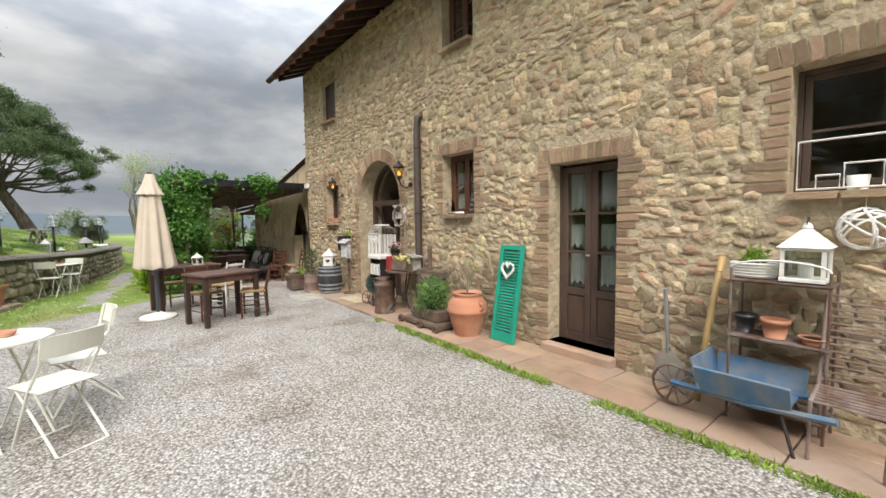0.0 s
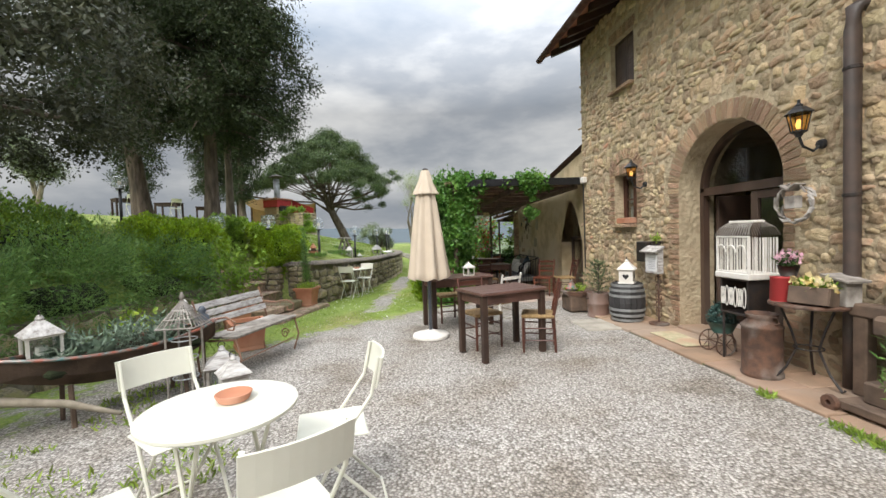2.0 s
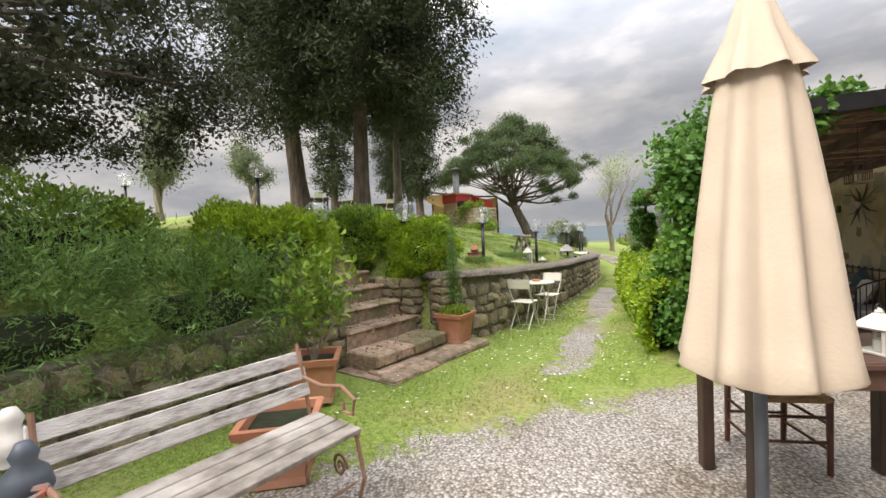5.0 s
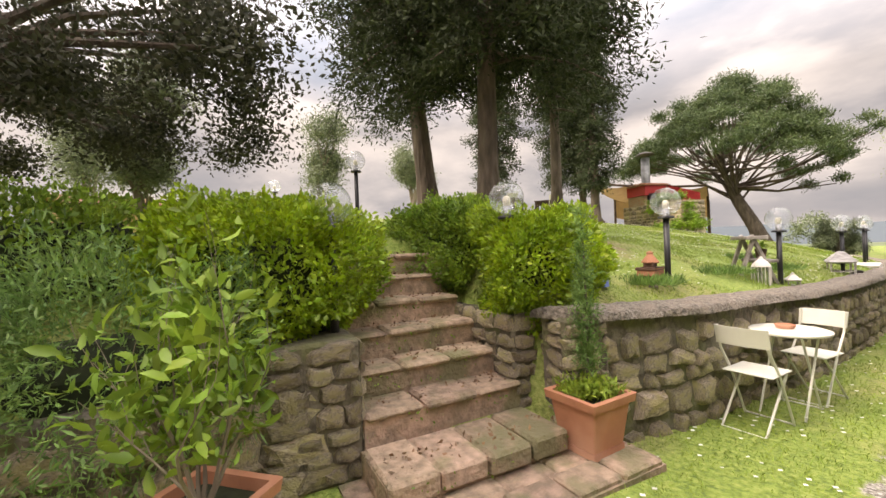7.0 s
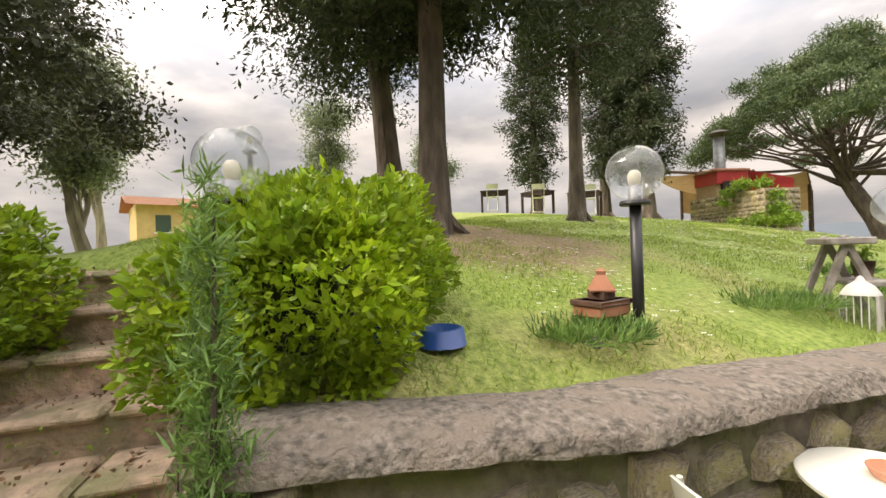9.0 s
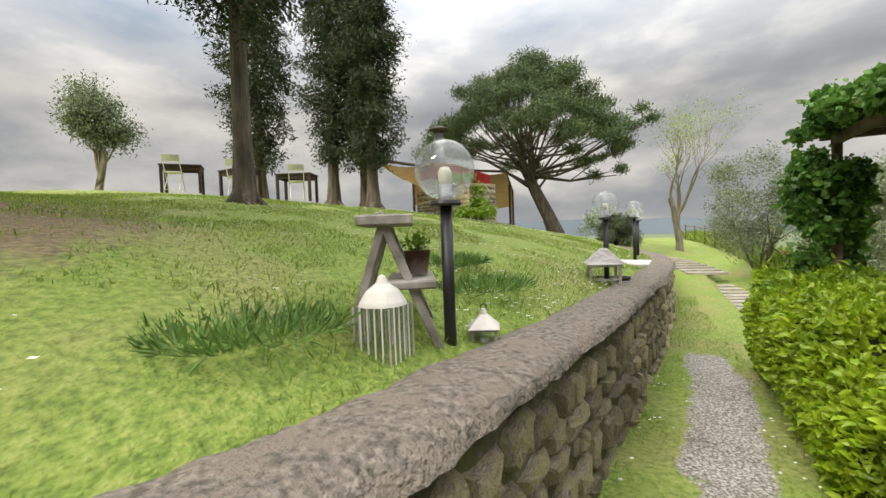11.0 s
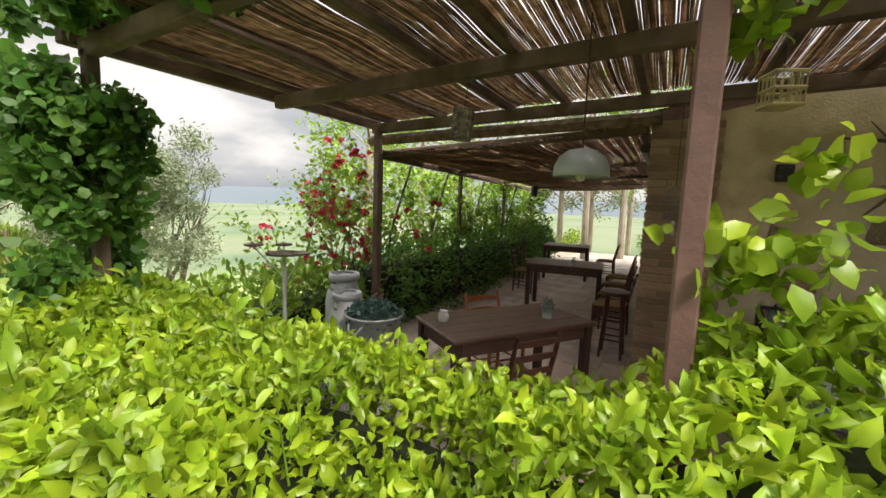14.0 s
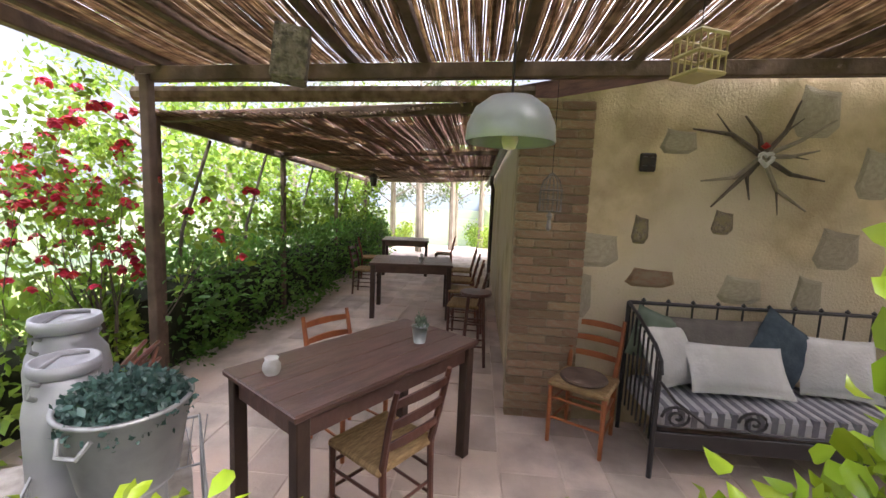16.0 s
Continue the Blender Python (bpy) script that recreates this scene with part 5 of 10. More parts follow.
# umbrella pine leaning over the far lawn
def pine():
    bx0, by0, bz0 = -7.5, 30.0, ground_z(-7.5, 30.0)
    r = thing_tree("umbrella_pine", (bx0, by0, bz0), "umbrella pine with a leaning trunk and flat crown")
    rg = random.Random(2)
    bm = BM()
    fork = Vector((-1.3, 0.2, 2.7))
    tube(bm, [(0, 0, -0.2), (-0.35, 0, 0.7), (-0.85, 0.1, 1.7), tuple(fork)], [0.34, 0.27, 0.24, 0.2], 10)
    cs, rs = [], []
    for k in range(84):
        a = 2.399 * k
        q = math.sqrt((k + 0.5) / 84)
        rr = 4.1 * q
        c = Vector((-1.5 + math.cos(a) * rr, 0.3 + math.sin(a) * rr * 0.85, 6.9 - 3.1 * q * q + rg.uniform(-1.0, 0.3)))
        cs.append(tuple(c))
        rs.append(rg.uniform(0.45, 0.85))
        mid = fork.lerp(c, 0.5) + Vector((rg.uniform(-0.2, 0.2), rg.uniform(-0.2, 0.2), -0.25 + 0.2 * q))
        if k % 2 or q < 0.5:
            o = Vector((-0.85, 0.1, 1.7)).lerp(fork + Vector((-0.3, 0.1, 1.4)), rg.random())
            tube(bm, [tuple(o), tuple(mid), tuple(c)], [0.06, 0.035, 0.012], 6)
    # long low limbs to the east
    for c in ((2.6, -0.4, 3.0), (2.2, 0.8, 2.2), (1.4, -1.0, 2.5), (3.2, 0.2, 3.9)):
        c = Vector(c)
        mid = fork.lerp(c, 0.5) + Vector((0, 0, -0.35))
        tube(bm, [tuple(fork * 0.9), tuple(mid), tuple(c)], [0.09, 0.05, 0.015], 6)
        for q in range(3):
            e = c + Vector((rg.uniform(-0.9, 0.4), rg.uniform(-0.6, 0.6), rg.uniform(-0.1, 0.7)))
            tube(bm, [tuple(mid), tuple(e)], [0.03, 0.008], 4)
            cs.append(tuple(e))
            rs.append(rg.uniform(0.3, 0.5))
    part("trunk", bm, "bark", r)
    P = clump_points(cs, rs, 1150, 5, 0.62, 0.25)
    leaves("crown", P, "lf_pine", 0.13, r, 0.2, 6, 0.1, 0.7)


pine()
oak((-3.05, 33.0, ground_z(-3.05, 33.0)), 12, 0.4, 2600, "lf_yellow", "tall almost bare tree with first spring leaves", 0.07, "bare_tree", (0.17, 2.4), "palebark", 6, 0.8, 0.16)

# olive shrubs along the path beyond the pergola
for k, (x, y, w, h) in enumerate(((-1.15, 28.3, 1.6, 3.8), (0.35, 24.0, 1.2, 3.2), (0.6, 27.0, 1.4, 3.3), (-5.3, 31, 0.9, 1.9))):
    zb = ground_z(x, y)
    r = root("olive_bush", pose(x, y, zb), "round silvery olive bush beside the path", "bush", group="olive bushes")
    rg = random.Random(k)
    bm = BM()
    tips = []
    for j in range(4):
        limb(bm, (rg.uniform(-0.2, 0.2), rg.uniform(-0.2, 0.2), -0.2), (rg.uniform(-0.5, 0.5), rg.uniform(-0.5, 0.5), 1), h * 0.45, 0.05, 2, rg, tips, 0.7, 4, 0.2)
    part("stem", bm, "bark", r)
    cs = [(rg.uniform(-1, 1) * w * 0.75, rg.uniform(-1, 1) * w * 0.75, rg.uniform(0.25, 0.9) * h) for _ in range(34)]
    leaves("foliage", clump_points(cs, [w * rg.uniform(0.22, 0.42) for _ in cs], 620, k, 0.9, 0.25), "lf_olive", 0.075, r, 0.3, k, 0.15, 0.1)
# shrub line at the foot of the slope, seen under the pine
for k in range(9):
    x, y = -15 + 4.2 * k + random.uniform(-1, 1), 44 + 3 * math.sin(k * 2.2)
    if abs(x + 3) < 2.5:
        continue
    r = root("far_shrub", pose(x, y, ground_z(x, y)), "green shrub at the edge of the slope", "bush", group="shrubs along the slope")
    rg = random.Random(90 + k)
    cs = [(rg.uniform(-1, 1) * 1.2, rg.uniform(-1, 1) * 1.2, rg.uniform(0.1, 1.6)) for _ in range(14)]
    leaves("foliage", clump_points(cs, [rg.uniform(0.4, 0.7) for _ in cs], 180, k, 0.9, 0.2), "lf_hedge" if k % 2 else "lf_olive", 0.14, r, 0.45, k, 0.2, 0.1)

# hedge along the lane by the terrace, glossy young leaves
HY0, HY1 = 11.0, 18.9


def hedge_top(x, y):
    t = 0.72 + 0.30 * math.exp(-((y - 15.35) / 0.48) ** 2) * smooth(-3.0, -2.6, x) - 0.05 * smooth(-2.62, -2.4, x) * smooth(15.8, 16.1, y) + 0.05 * math.sin(y * 1.7) + 0.03 * math.sin(y * 4.1 + 1)
    # trodden hollow across the hedge
    a, b = Vector((-3.75, 15.95)), Vector((-2.84, 16.47))
    p = Vector((x, y))
    q = min(1, max(0, (p - a).dot(b - a) / (b - a).length_squared))
    d = (p - a.lerp(b, q)).length
    return t - 0.27 * (1 - smooth(0.14, 0.36, d))


lane = root("lane_hedge", pose(0, 0, 0), "glossy bright green young hedge beside the lane", "hedge")
rg0 = np.random.default_rng(14)
n = 56000
yy = rg0.uniform(HY0, HY1, n)
s = rg0.random(n)
P, N = [], []
for y, q, e in zip(yy, s, rg0.normal(size=n)):
    zb = lerp_line(LOW, y)
    fx = -3.36 - 0.12 * noise.noise((y * 1.3, 2, 0)) + 0.02 * (y - 15) * (y > 17)
    bxk = -2.28
    dep = -abs(e) * 0.06
    if q < 0.34:
        t = hedge_top(fx, y)
        z = zb + (t - zb) * rg0.random() ** 0.8
        bulge = 0.12 * math.sin(math.pi * min(1, (z - zb) / (t - zb)))
        P.append((fx - bulge + 0.08 * noise.noise((y * 3, z * 3, 1)) - dep, y, z))
        N.append((-1, 0, 0.3))
    elif q < 0.82:
        x = fx + (bxk - fx) * rg0.random()
        t = hedge_top(x, y)
        lump = 0.14 * noise.noise((x * 3.1, y * 3.1, 7))
        P.append((x, y, t + lump + dep + 0.06 * noise.noise((x * 8, y * 8, 2))))
        N.append((0, 0, 0.35))
    else:
        t = hedge_top(bxk, y)
        z = zb + (t - zb) * rg0.random()
        P.append((bxk - dep, y, z))
        N.append((1, 0, 0.3))
P, N = np.array(P), np.array(N)
leaves("foliage", P, "lf_bright", 0.055, lane, 0.5, 15, 0.35, 0.05, N, oval=True)
# solid core whose near-black colour stands for shade under the leaf shell
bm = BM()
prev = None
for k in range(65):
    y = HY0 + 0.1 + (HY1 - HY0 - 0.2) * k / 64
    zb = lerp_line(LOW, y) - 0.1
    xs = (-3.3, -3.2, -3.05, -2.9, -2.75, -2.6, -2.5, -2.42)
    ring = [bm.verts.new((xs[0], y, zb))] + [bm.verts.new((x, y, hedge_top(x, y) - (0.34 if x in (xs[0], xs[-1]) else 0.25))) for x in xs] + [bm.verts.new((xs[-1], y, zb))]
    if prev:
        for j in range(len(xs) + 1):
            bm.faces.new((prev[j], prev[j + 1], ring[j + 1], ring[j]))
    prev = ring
part("twig_mass", bm, "shade_and_soil", lane)
# long young shoots standing out of the hedge
bm = BM()
SP = []
rg = random.Random(44)
for k in range(92):
    y = rg.uniform(12.5, 18.6) if k < 60 else rg.uniform(14.6, 15.4)
    x = rg.uniform(-3.3, -2.4) if k < 60 else rg.uniform(-2.85, -2.45)
    t = hedge_top(x, y)
    if t < 0.6:
        continue
    L = rg.uniform(0.1, 0.24) if k < 60 else rg.uniform(0.12, 0.4)
    d = Vector((rg.uniform(-0.4, 0.4), rg.uniform(-0.4, 0.4), 1)).normalized()
    tube(bm, [(x, y, t - 0.1), tuple(Vector((x, y, t)) + d * L)], [0.004, 0.002], 4)
    for j in range(9):
        SP.append(tuple(Vector((x, y, t)) + d * L * j / 8))
tagged(part("shoot_stem", bm, "lf_hedge", lane), kind="stuff")
leaves("shoot_foliage", SP, "lf_bright", 0.072, lane, 0.45, 23, 0.25, 0.1, oval=True)


def vine(name, n, f, label, material="lf_vine", size=0.062, seed=1, stems=()):
    r = root(name, pose(0, 0, 0), label, "vine")
    for st in stems:
        part("stem", rod(st, 0.018, 6), "bark", r)
    leaves("foliage", np.array(f), material, size, r, 0.8, seed, 0.2, -0.35, oval=True)
    return r


def blobs(specs, seed, per):
    cs = [s[:3] for s in specs]
    rs = [s[3] for s in specs]
    return clump_points(cs, rs, per, seed, 1.0, 0.15)


rg = random.Random(17)
# vine tower at the south-west post
sp = [(-2.75 + rg.uniform(-0.35, 0.3), 10.75 + rg.uniform(-0.35, 1.0), rg.uniform(-0.1, 2.45), rg.uniform(0.25, 0.42)) for _ in range(60)]
sp += [(-2.6 + 2.0 * u, 10.35 + rg.uniform(-0.05, 0.25), 2.42 + rg.uniform(-0.1, 0.1), rg.uniform(0.1, 0.2)) for u in [rg.random() ** 1.6 for _ in range(30)]]
sp += [(-1.05 + rg.uniform(-0.1, 0.1), 10.4, 2.3 - 0.6 * u, 0.09) for u in [rg.random() for _ in range(14)]]
vine("climbing_vine", 0, blobs(sp, 3, 330), "thick green creeper over the pergola corner", seed=3, stems=[[(-2.7, 10.7, -0.2), (-2.65, 10.6, 1.0), (-2.6, 10.6, 2.3)]])
# vine column at the north-west post
sp = [(-2.68 + rg.uniform(-0.22, 0.22), 18.85 + rg.uniform(-0.22, 0.25), rg.uniform(0.0, 2.3), rg.uniform(0.1, 0.22)) for _ in range(52)]
sp += [(-2.75 + rg.uniform(-0.12, 0.2), 18.9 - 1.6 * u, 2.25 + rg.uniform(-0.08, 0.25) * (1 - u), rg.uniform(0.08, 0.17)) for u in [rg.random() for _ in range(22)]]
vine("climbing_vine", 0, blobs(sp, 4, 290), "green creeper column on the pergola post", seed=4, stems=[[(-2.66, 18.8, -0.3), (-2.6, 18.75, 1.0), (-2.62, 18.75, 2.2)]])
# creeper on the pink post
sp = [(-2.42 + rg.uniform(-0.06, 0.06), 15.74 + rg.uniform(-0.22, 0.06), rg.choice((rg.uniform(0.5, 1.25), rg.uniform(0.6, 1.5), rg.uniform(1.75, 2.2))), rg.uniform(0.05, 0.11)) for _ in range(26)]
vine("climbing_vine", 0, blobs(sp, 5, 16), "thin creeper on the pink pergola post", "lf_bright", 0.06, seed=5)

# hedge and climbing rose along the passage
hd = hedge("passage_hedge", -0.3, 9.2, 18.75, 19.75, -0.6, 0.78, 22000, "lf_vine", 0.065, "dark glossy hedge along the covered passage", 51, lump=0.2)
hd2 = hedge("corner_hedge", -2.5, 0.2, 18.85, 19.9, -0.6, 0.55, 6500, "lf_hedge", 0.075, "green hedge closing the terrace corner", 52, lump=0.2)
sp = [(rg.uniform(0.2, 8.5), 19.35 + rg.uniform(-0.35, 0.4), rg.uniform(0.6, 1.85), rg.uniform(0.14, 0.32)) for _ in range(120)]
vine("passage_creeper", 0, blobs(sp, 6, 60), "airy light green creeper along the passage posts", "lf_hedge", 0.07, seed=6,
     stems=[[(x, 19.2, -0.3), (x + 0.2, 19.2, 0.9), (x + 0.5, 19.1, 1.8)] for x in (0.6, 1.7, 3.2, 5.1)])
r = root("climbing_rose", pose(-0.1, 18.95, -0.4), "red climbing rose in full bloom on a post", "rose")
bm = BM()
tips = []
for k in range(9):
    limb(bm, (rg.uniform(-0.15, 0.15), rg.uniform(-0.1, 0.3), 0), (rg.uniform(-0.75, 0.25), rg.uniform(-0.1, 0.35), 1), 1.05, 0.013, 3, rg, tips, 0.6, 4, 0.1)
part("stem", bm, "bark", r)
pts = [tuple(t) for t, d in tips if t.z < 2.9]
leaves("foliage", clump_points(pts, [0.13] * len(pts), 11, 8, 1, 0.1), "lf_hedge", 0.055, r, 0.55, 8, 0.2, 0)
bm = BM()
k = 0
for t in pts:
    if rg.random() < 0.3:
        for q in range(rg.randint(1, 2)):
            c = Vector(t) + Vector((rg.uniform(-0.12, 0.12), rg.uniform(-0.15, 0.05), rg.uniform(-0.1, 0.1)))
            R = rg.uniform(0.036, 0.052)
            for j in range(10):
                a, b = rg.uniform(0, 6.28), rg.uniform(-0.2, 1.2)
                d = Vector((math.cos(a) * math.cos(b), math.sin(a) * math.cos(b), math.sin(b)))
                u = d.cross(Vector((0.3, 0.2, 1))).normalized()
                w = d.cross(u)
                p = c + d * R * 0.7
                bm.faces.new([bm.verts.new(p + u * R * 0.6), bm.verts.new(p + w * R * 0.6 + d * R * 0.3), bm.verts.new(p - u * R * 0.6), bm.verts.new(p - w * R * 0.6)])
part("blossom", bm, "rose", r, "red rose blossoms")

# hedges round the steps and along the retaining wall
hedge("box_hedge", -2.1, -0.6, -0.12, 1.25, 0.72, 1.82, 34000, "lf_bright", 0.042, "bright green euonymus hedge beside the steps", 61, m=STEP_M, lump=0.2)
hedge("box_hedge", 0.3, 1.26, 0.36, 1.5, 0.6, 1.74, 34000, "lf_bright", 0.04, "bright green euonymus hedge beside the steps", 62, m=STEP_M, lump=0.2)
hedge("box_hedge", 0.5, 1.3, 0.75, 2.6, 0.9, 1.92, 26000, "lf_hedge", 0.042, "dark green hedge at the top of the steps", 63, m=STAIR_M, lump=0.2)
for k, (y0, y1, off) in enumerate(((5.9, 9.1, 0.0), (2.6, 6.2, 0.1), (-1.5, 3.0, 0.2))):
    xm = wall_x((y0 + y1) / 2)
    hedge("top_hedge", xm - 2.3, xm - 0.75, y0, y1, 0.6, 2.0 + 0.03 * k, 22000, "lf_hedge", 0.05, "clipped bright green hedge above the retaining wall", 71 + k, lump=0.16)
for k in range(7):
    y0 = 8.6 - 1.25 * k
    xm = wall_x(y0)
    r = root("rosemary_bush", pose(0, 0, 0), "grey-green rosemary tumbling over the stone wall", "bush", group="rosemary along the wall")
    P, N = box_points(xm - 0.95, xm + 0.46, y0 - 0.85, y0 + 0.75, 0.2, 1.50 + 0.1 * math.sin(k * 2), 16000, 81 + k, 0.34, 2.4, 0.36)
    leaves("foliage", P, "lf_rosemary", 0.045, r, 0.24, 81 + k, 0.15, 0.2, N)
    leaves("sprig", P[::4] + N[::4] * 0.05, "lf_rosemary", 0.06, r, 0.13, 181 + k, 0.1, 0.1, N[::4])
    # near-black block, painted shade between the rosemary sprigs
    part("twig_mass", bx(xm - 0.7, xm - 0.1, y0 - 0.5, y0 + 0.4, 0.5, 0.95, bevel=0.15), "shade_and_soil", r)


# grass: blades where it lies near the walk, with daisies
def grass_patch(name, test, x0, x1, y0, y1, n, size, seed, m="lf_grass", label="short green grass", aspect=0.12):
    rg = np.random.default_rng(seed)
    xs, ys = rg.uniform(x0, x1, n), rg.uniform(y0, y1, n)
    P = [(x, y, ground_z(x, y) - 0.005) for x, y in zip(xs, ys) if test(x, y) and noise.noise((x * 0.9, y * 0.9, 6)) + 0.5 * noise.noise((x * 3, y * 3, 2)) > -0.25]
    ob = leaves(name, P, m, size, None, aspect, seed, 0.2, 1.6)
    return tagged(ob, label, "grass", kind="stuff")


def lane_ok(x, y):
    d = wall_x(y) - x
    g = grass_mask(x, y) + 1.2 * (noise.noise((x * 1.9, y * 1.9, 4)) * 0.5)
    return d < -0.2 and g > 0.55 and not (x > -3.35 and y > 11)


def lawn_ok(x, y):
    q = Vector((x, y, 0)) - STEP_O
    s = Vector((x, y, 0)) - STAIR_O
    return wall_x(y) - x > 0.2 and math.hypot((x + 8.7) / 2.0, (y - 13.6) / 1.8) > 0.55 + 0.5 * noise.noise((x * 2.5, y * 2.5, 1)) and not (abs(q.dot(STEP_U)) < 0.85 and -0.5 < q.dot(STEP_V) < 0.8) and not (abs(s.dot(STAIR_A)) < 0.78 and -0.8 < s.dot(STAIR_B) < 1.9)


grass_patch("grass", lane_ok, -7.2, -3.3, 7.2, 24, 80000, 0.034, 1, label="short lane grass between wall and hedge")
grass_patch("lawn_grass", lawn_ok, -12, -4.2, 10.5, 26, 170000, 0.036, 2, label="lawn grass on the slope above the wall")
grass_patch("pale_grass", lawn_ok, -11, -4.2, 10.5, 24, 20000, 0.034, 3, "lf_yellow", label="paler tufts in the lawn")
dz = np.random.default_rng(5)
P = []
for _ in range(5200):
    x, y = dz.uniform(-11, -4.3), dz.uniform(10.8, 25)
    if lawn_ok(x, y) and noise.noise((x * 0.8, y * 0.8, 9)) > -0.1:
        P.append((x, y, ground_z(x, y) + dz.uniform(0.03, 0.07)))
for _ in range(500):
    x, y = dz.uniform(-6, -3.4), dz.uniform(8.5, 18)
    if lane_ok(x, y):
        P.append((x, y, ground_z(x, y) + 0.04))
V, F = [], []
for p in P:
    o = len(V)
    R = 0.010 + 0.006 * dz.random()
    V += [(p[0] + R * math.cos(a), p[1] + R * math.sin(a), p[2] + 0.004 * (k % 2)) for k, a in enumerate([k * math.pi / 3 for k in range(6)])]
    F += [(o, o + 1, o + 2, o + 3), (o, o + 3, o + 4, o + 5)]
tagged(raw_mesh("daisies", V, F, "daisy"), "white daisies scattered through the lawn", "flowers", kind="stuff")
# weeds at the paving edge and tufts in the yard
wp = np.random.default_rng(6)
P = []
for _ in range(5200):
    y = wp.uniform(-1.5, 5.3)
    x = -0.80 - abs(wp.normal(0, 0.045)) + 0.02
    if noise.noise((y * 1.3, 0, 2)) > -0.25:
        P.append((x, y, 0.0))
for cx, cy, R, n in ((-5.6, 3.2, 0.7, 1600), (-5.2, 1.8, 0.5, 900), (-6.3, 4.4, 0.9, 2400), (-6.5, 2.6, 1.0, 2400), (-5.1, 4.9, 0.3, 350), (-5.9, 6.0, 0.5, 900), (-4.7, 2.6, 0.25, 250)):
    for _ in range(n):
        a, q = wp.uniform(0, 6.28), math.sqrt(wp.random()) * R
        if noise.noise((cx + q * math.cos(a) * 3, cy + q * math.sin(a) * 3, 5)) > -0.1:
            P.append((cx + q * math.cos(a), cy + q * math.sin(a), 0.0))
tagged(leaves("weeds", P, "lf_grass", 0.055, None, 0.2, 9, 0.2, 0.9), "low weeds along the paving and in the gravel", "weeds", kind="stuff")
for k, (x, y, R) in enumerate(((-5.75, 14.4, 0.36), (-5.95, 12.6, 0.3), (-5.5, 16.2, 0.4), (-5.9, 16.6, 0.28), (-4.95, 19.6, 0.2))):
    r = root("lavender_tuft", pose(x, y, ground_z(x, y)), "grey-green lavender tuft in the lawn", "plant", group="lavender tufts")
    rg = np.random.default_rng(k)
    a, q = rg.uniform(0, 6.28, 900), np.sqrt(rg.random(900)) * R
    leaves("foliage", np.stack([q * np.cos(a), q * np.sin(a), 0.0 * a], 1), "lf_rosemary", 0.085, r, 0.1, k, 0.15, 1.1, np.stack([np.cos(a) * q / R, np.sin(a) * q / R, 0.2 + 0 * a], 1))
# ---- joinery and fittings of the house ----
M["curtain"] = mat("lace_curtain", (0.62, 0.62, 0.56), (0.52, 0.52, 0.47), 30, 0.9, 0.3, 60, trans=0.4)
M["brownpaint"] = mat("brown_joinery", (0.075, 0.043, 0.03), (0.045, 0.027, 0.02), 8, 0.5, 0.25, 30, stretch=(1, 1, 0.3), c3=(0.09, 0.06, 0.045))
M["redwood"] = mat("red_brown_joinery", (0.11, 0.04, 0.022), (0.065, 0.026, 0.016), 8, 0.45, 0.2, 30, stretch=(1, 1, 0.3))
M["darkgreen"] = mat("dark_green_paint", (0.02, 0.06, 0.045), (0.03, 0.045, 0.035), 8, 0.5, 0.2)
M["lf_petal"] = leafmat("cream_yellow_petal", (0.7, 0.5, 0.12), (0.72, 0.66, 0.42), 0.2)
M["copper"] = mat("brown_pipe_paint", (0.055, 0.042, 0.037), (0.08, 0.055, 0.045), 9, 0.5, 0.2)


def curtain(parent, x, y0, y1, z0, z1, scallop=True):
    bm = BM()
    n = 26
    top, bot = [], []
    for k in range(n + 1):
        y = y0 + (y1 - y0) * k / n
        dx = 0.012 * math.sin(k * 1.9)
        zz = z0 + (0.05 * abs(math.sin(k * math.pi * 3 / n)) if scallop else 0)
        top.append(bm.verts.new((x + dx, y, z1)))
        bot.append(bm.verts.new((x + dx * 1.4, y, zz)))
    for k in range(n):
        bm.faces.new((top[k], top[k + 1], bot[k + 1], bot[k]))
    part("curtain", bm, "curtain", parent, "white lace curtain with scalloped hem")


def frame_rect(x, d, y0, y1, z0, z1, w):
    bm = BM()
    box(bm, x, x + d, y0, y0 + w, z0, z1, 0.004)
    box(bm, x, x + d, y1 - w, y1, z0, z1, 0.004)
    box(bm, x, x + d, y0 + w, y1 - w, z1 - w, z1, 0.004)
    box(bm, x, x + d, y0 + w, y1 - w, z0, z0 + w, 0.004)
    return bm


def casement(name, o, x, m, label, curt=True, bars=1):
    a, b, c, d = o
    r = root(name, pose(0, 0, 0), label, "window", kind="structure")
    part("window_frame", frame_rect(x, 0.06, a, b, c, d, 0.035), m, r)
    mid = (a + b) / 2
    for i, (p, q) in enumerate(((a + 0.035, mid), (mid, b - 0.035))):
        sash = part("sash", frame_rect(x + 0.01, 0.045, p + 0.002, q - 0.002, c + 0.037, d - 0.037, 0.045), m, r)
        for j in range(bars):
            z = c + (d - c) * (j + 1) / (bars + 1)
            part("glazing_bar", bx(x + 0.02, x + 0.045, p + 0.04, q - 0.04, z - 0.01, z + 0.01), m, sash)
        g = part("pane", bx(x + 0.03, x + 0.034, p + 0.04, q - 0.04, c + 0.07, d - 0.07), "glass", sash)
        g.visible_shadow = False
    if curt:
        curtain(r, x + 0.12, a + 0.04, b - 0.04, c + (d - c) * 0.42, c + (d - c) * 0.72)
        curtain(r, x + 0.12, a + 0.04, b - 0.04, c + 0.04, c + (d - c) * 0.36)
    return r


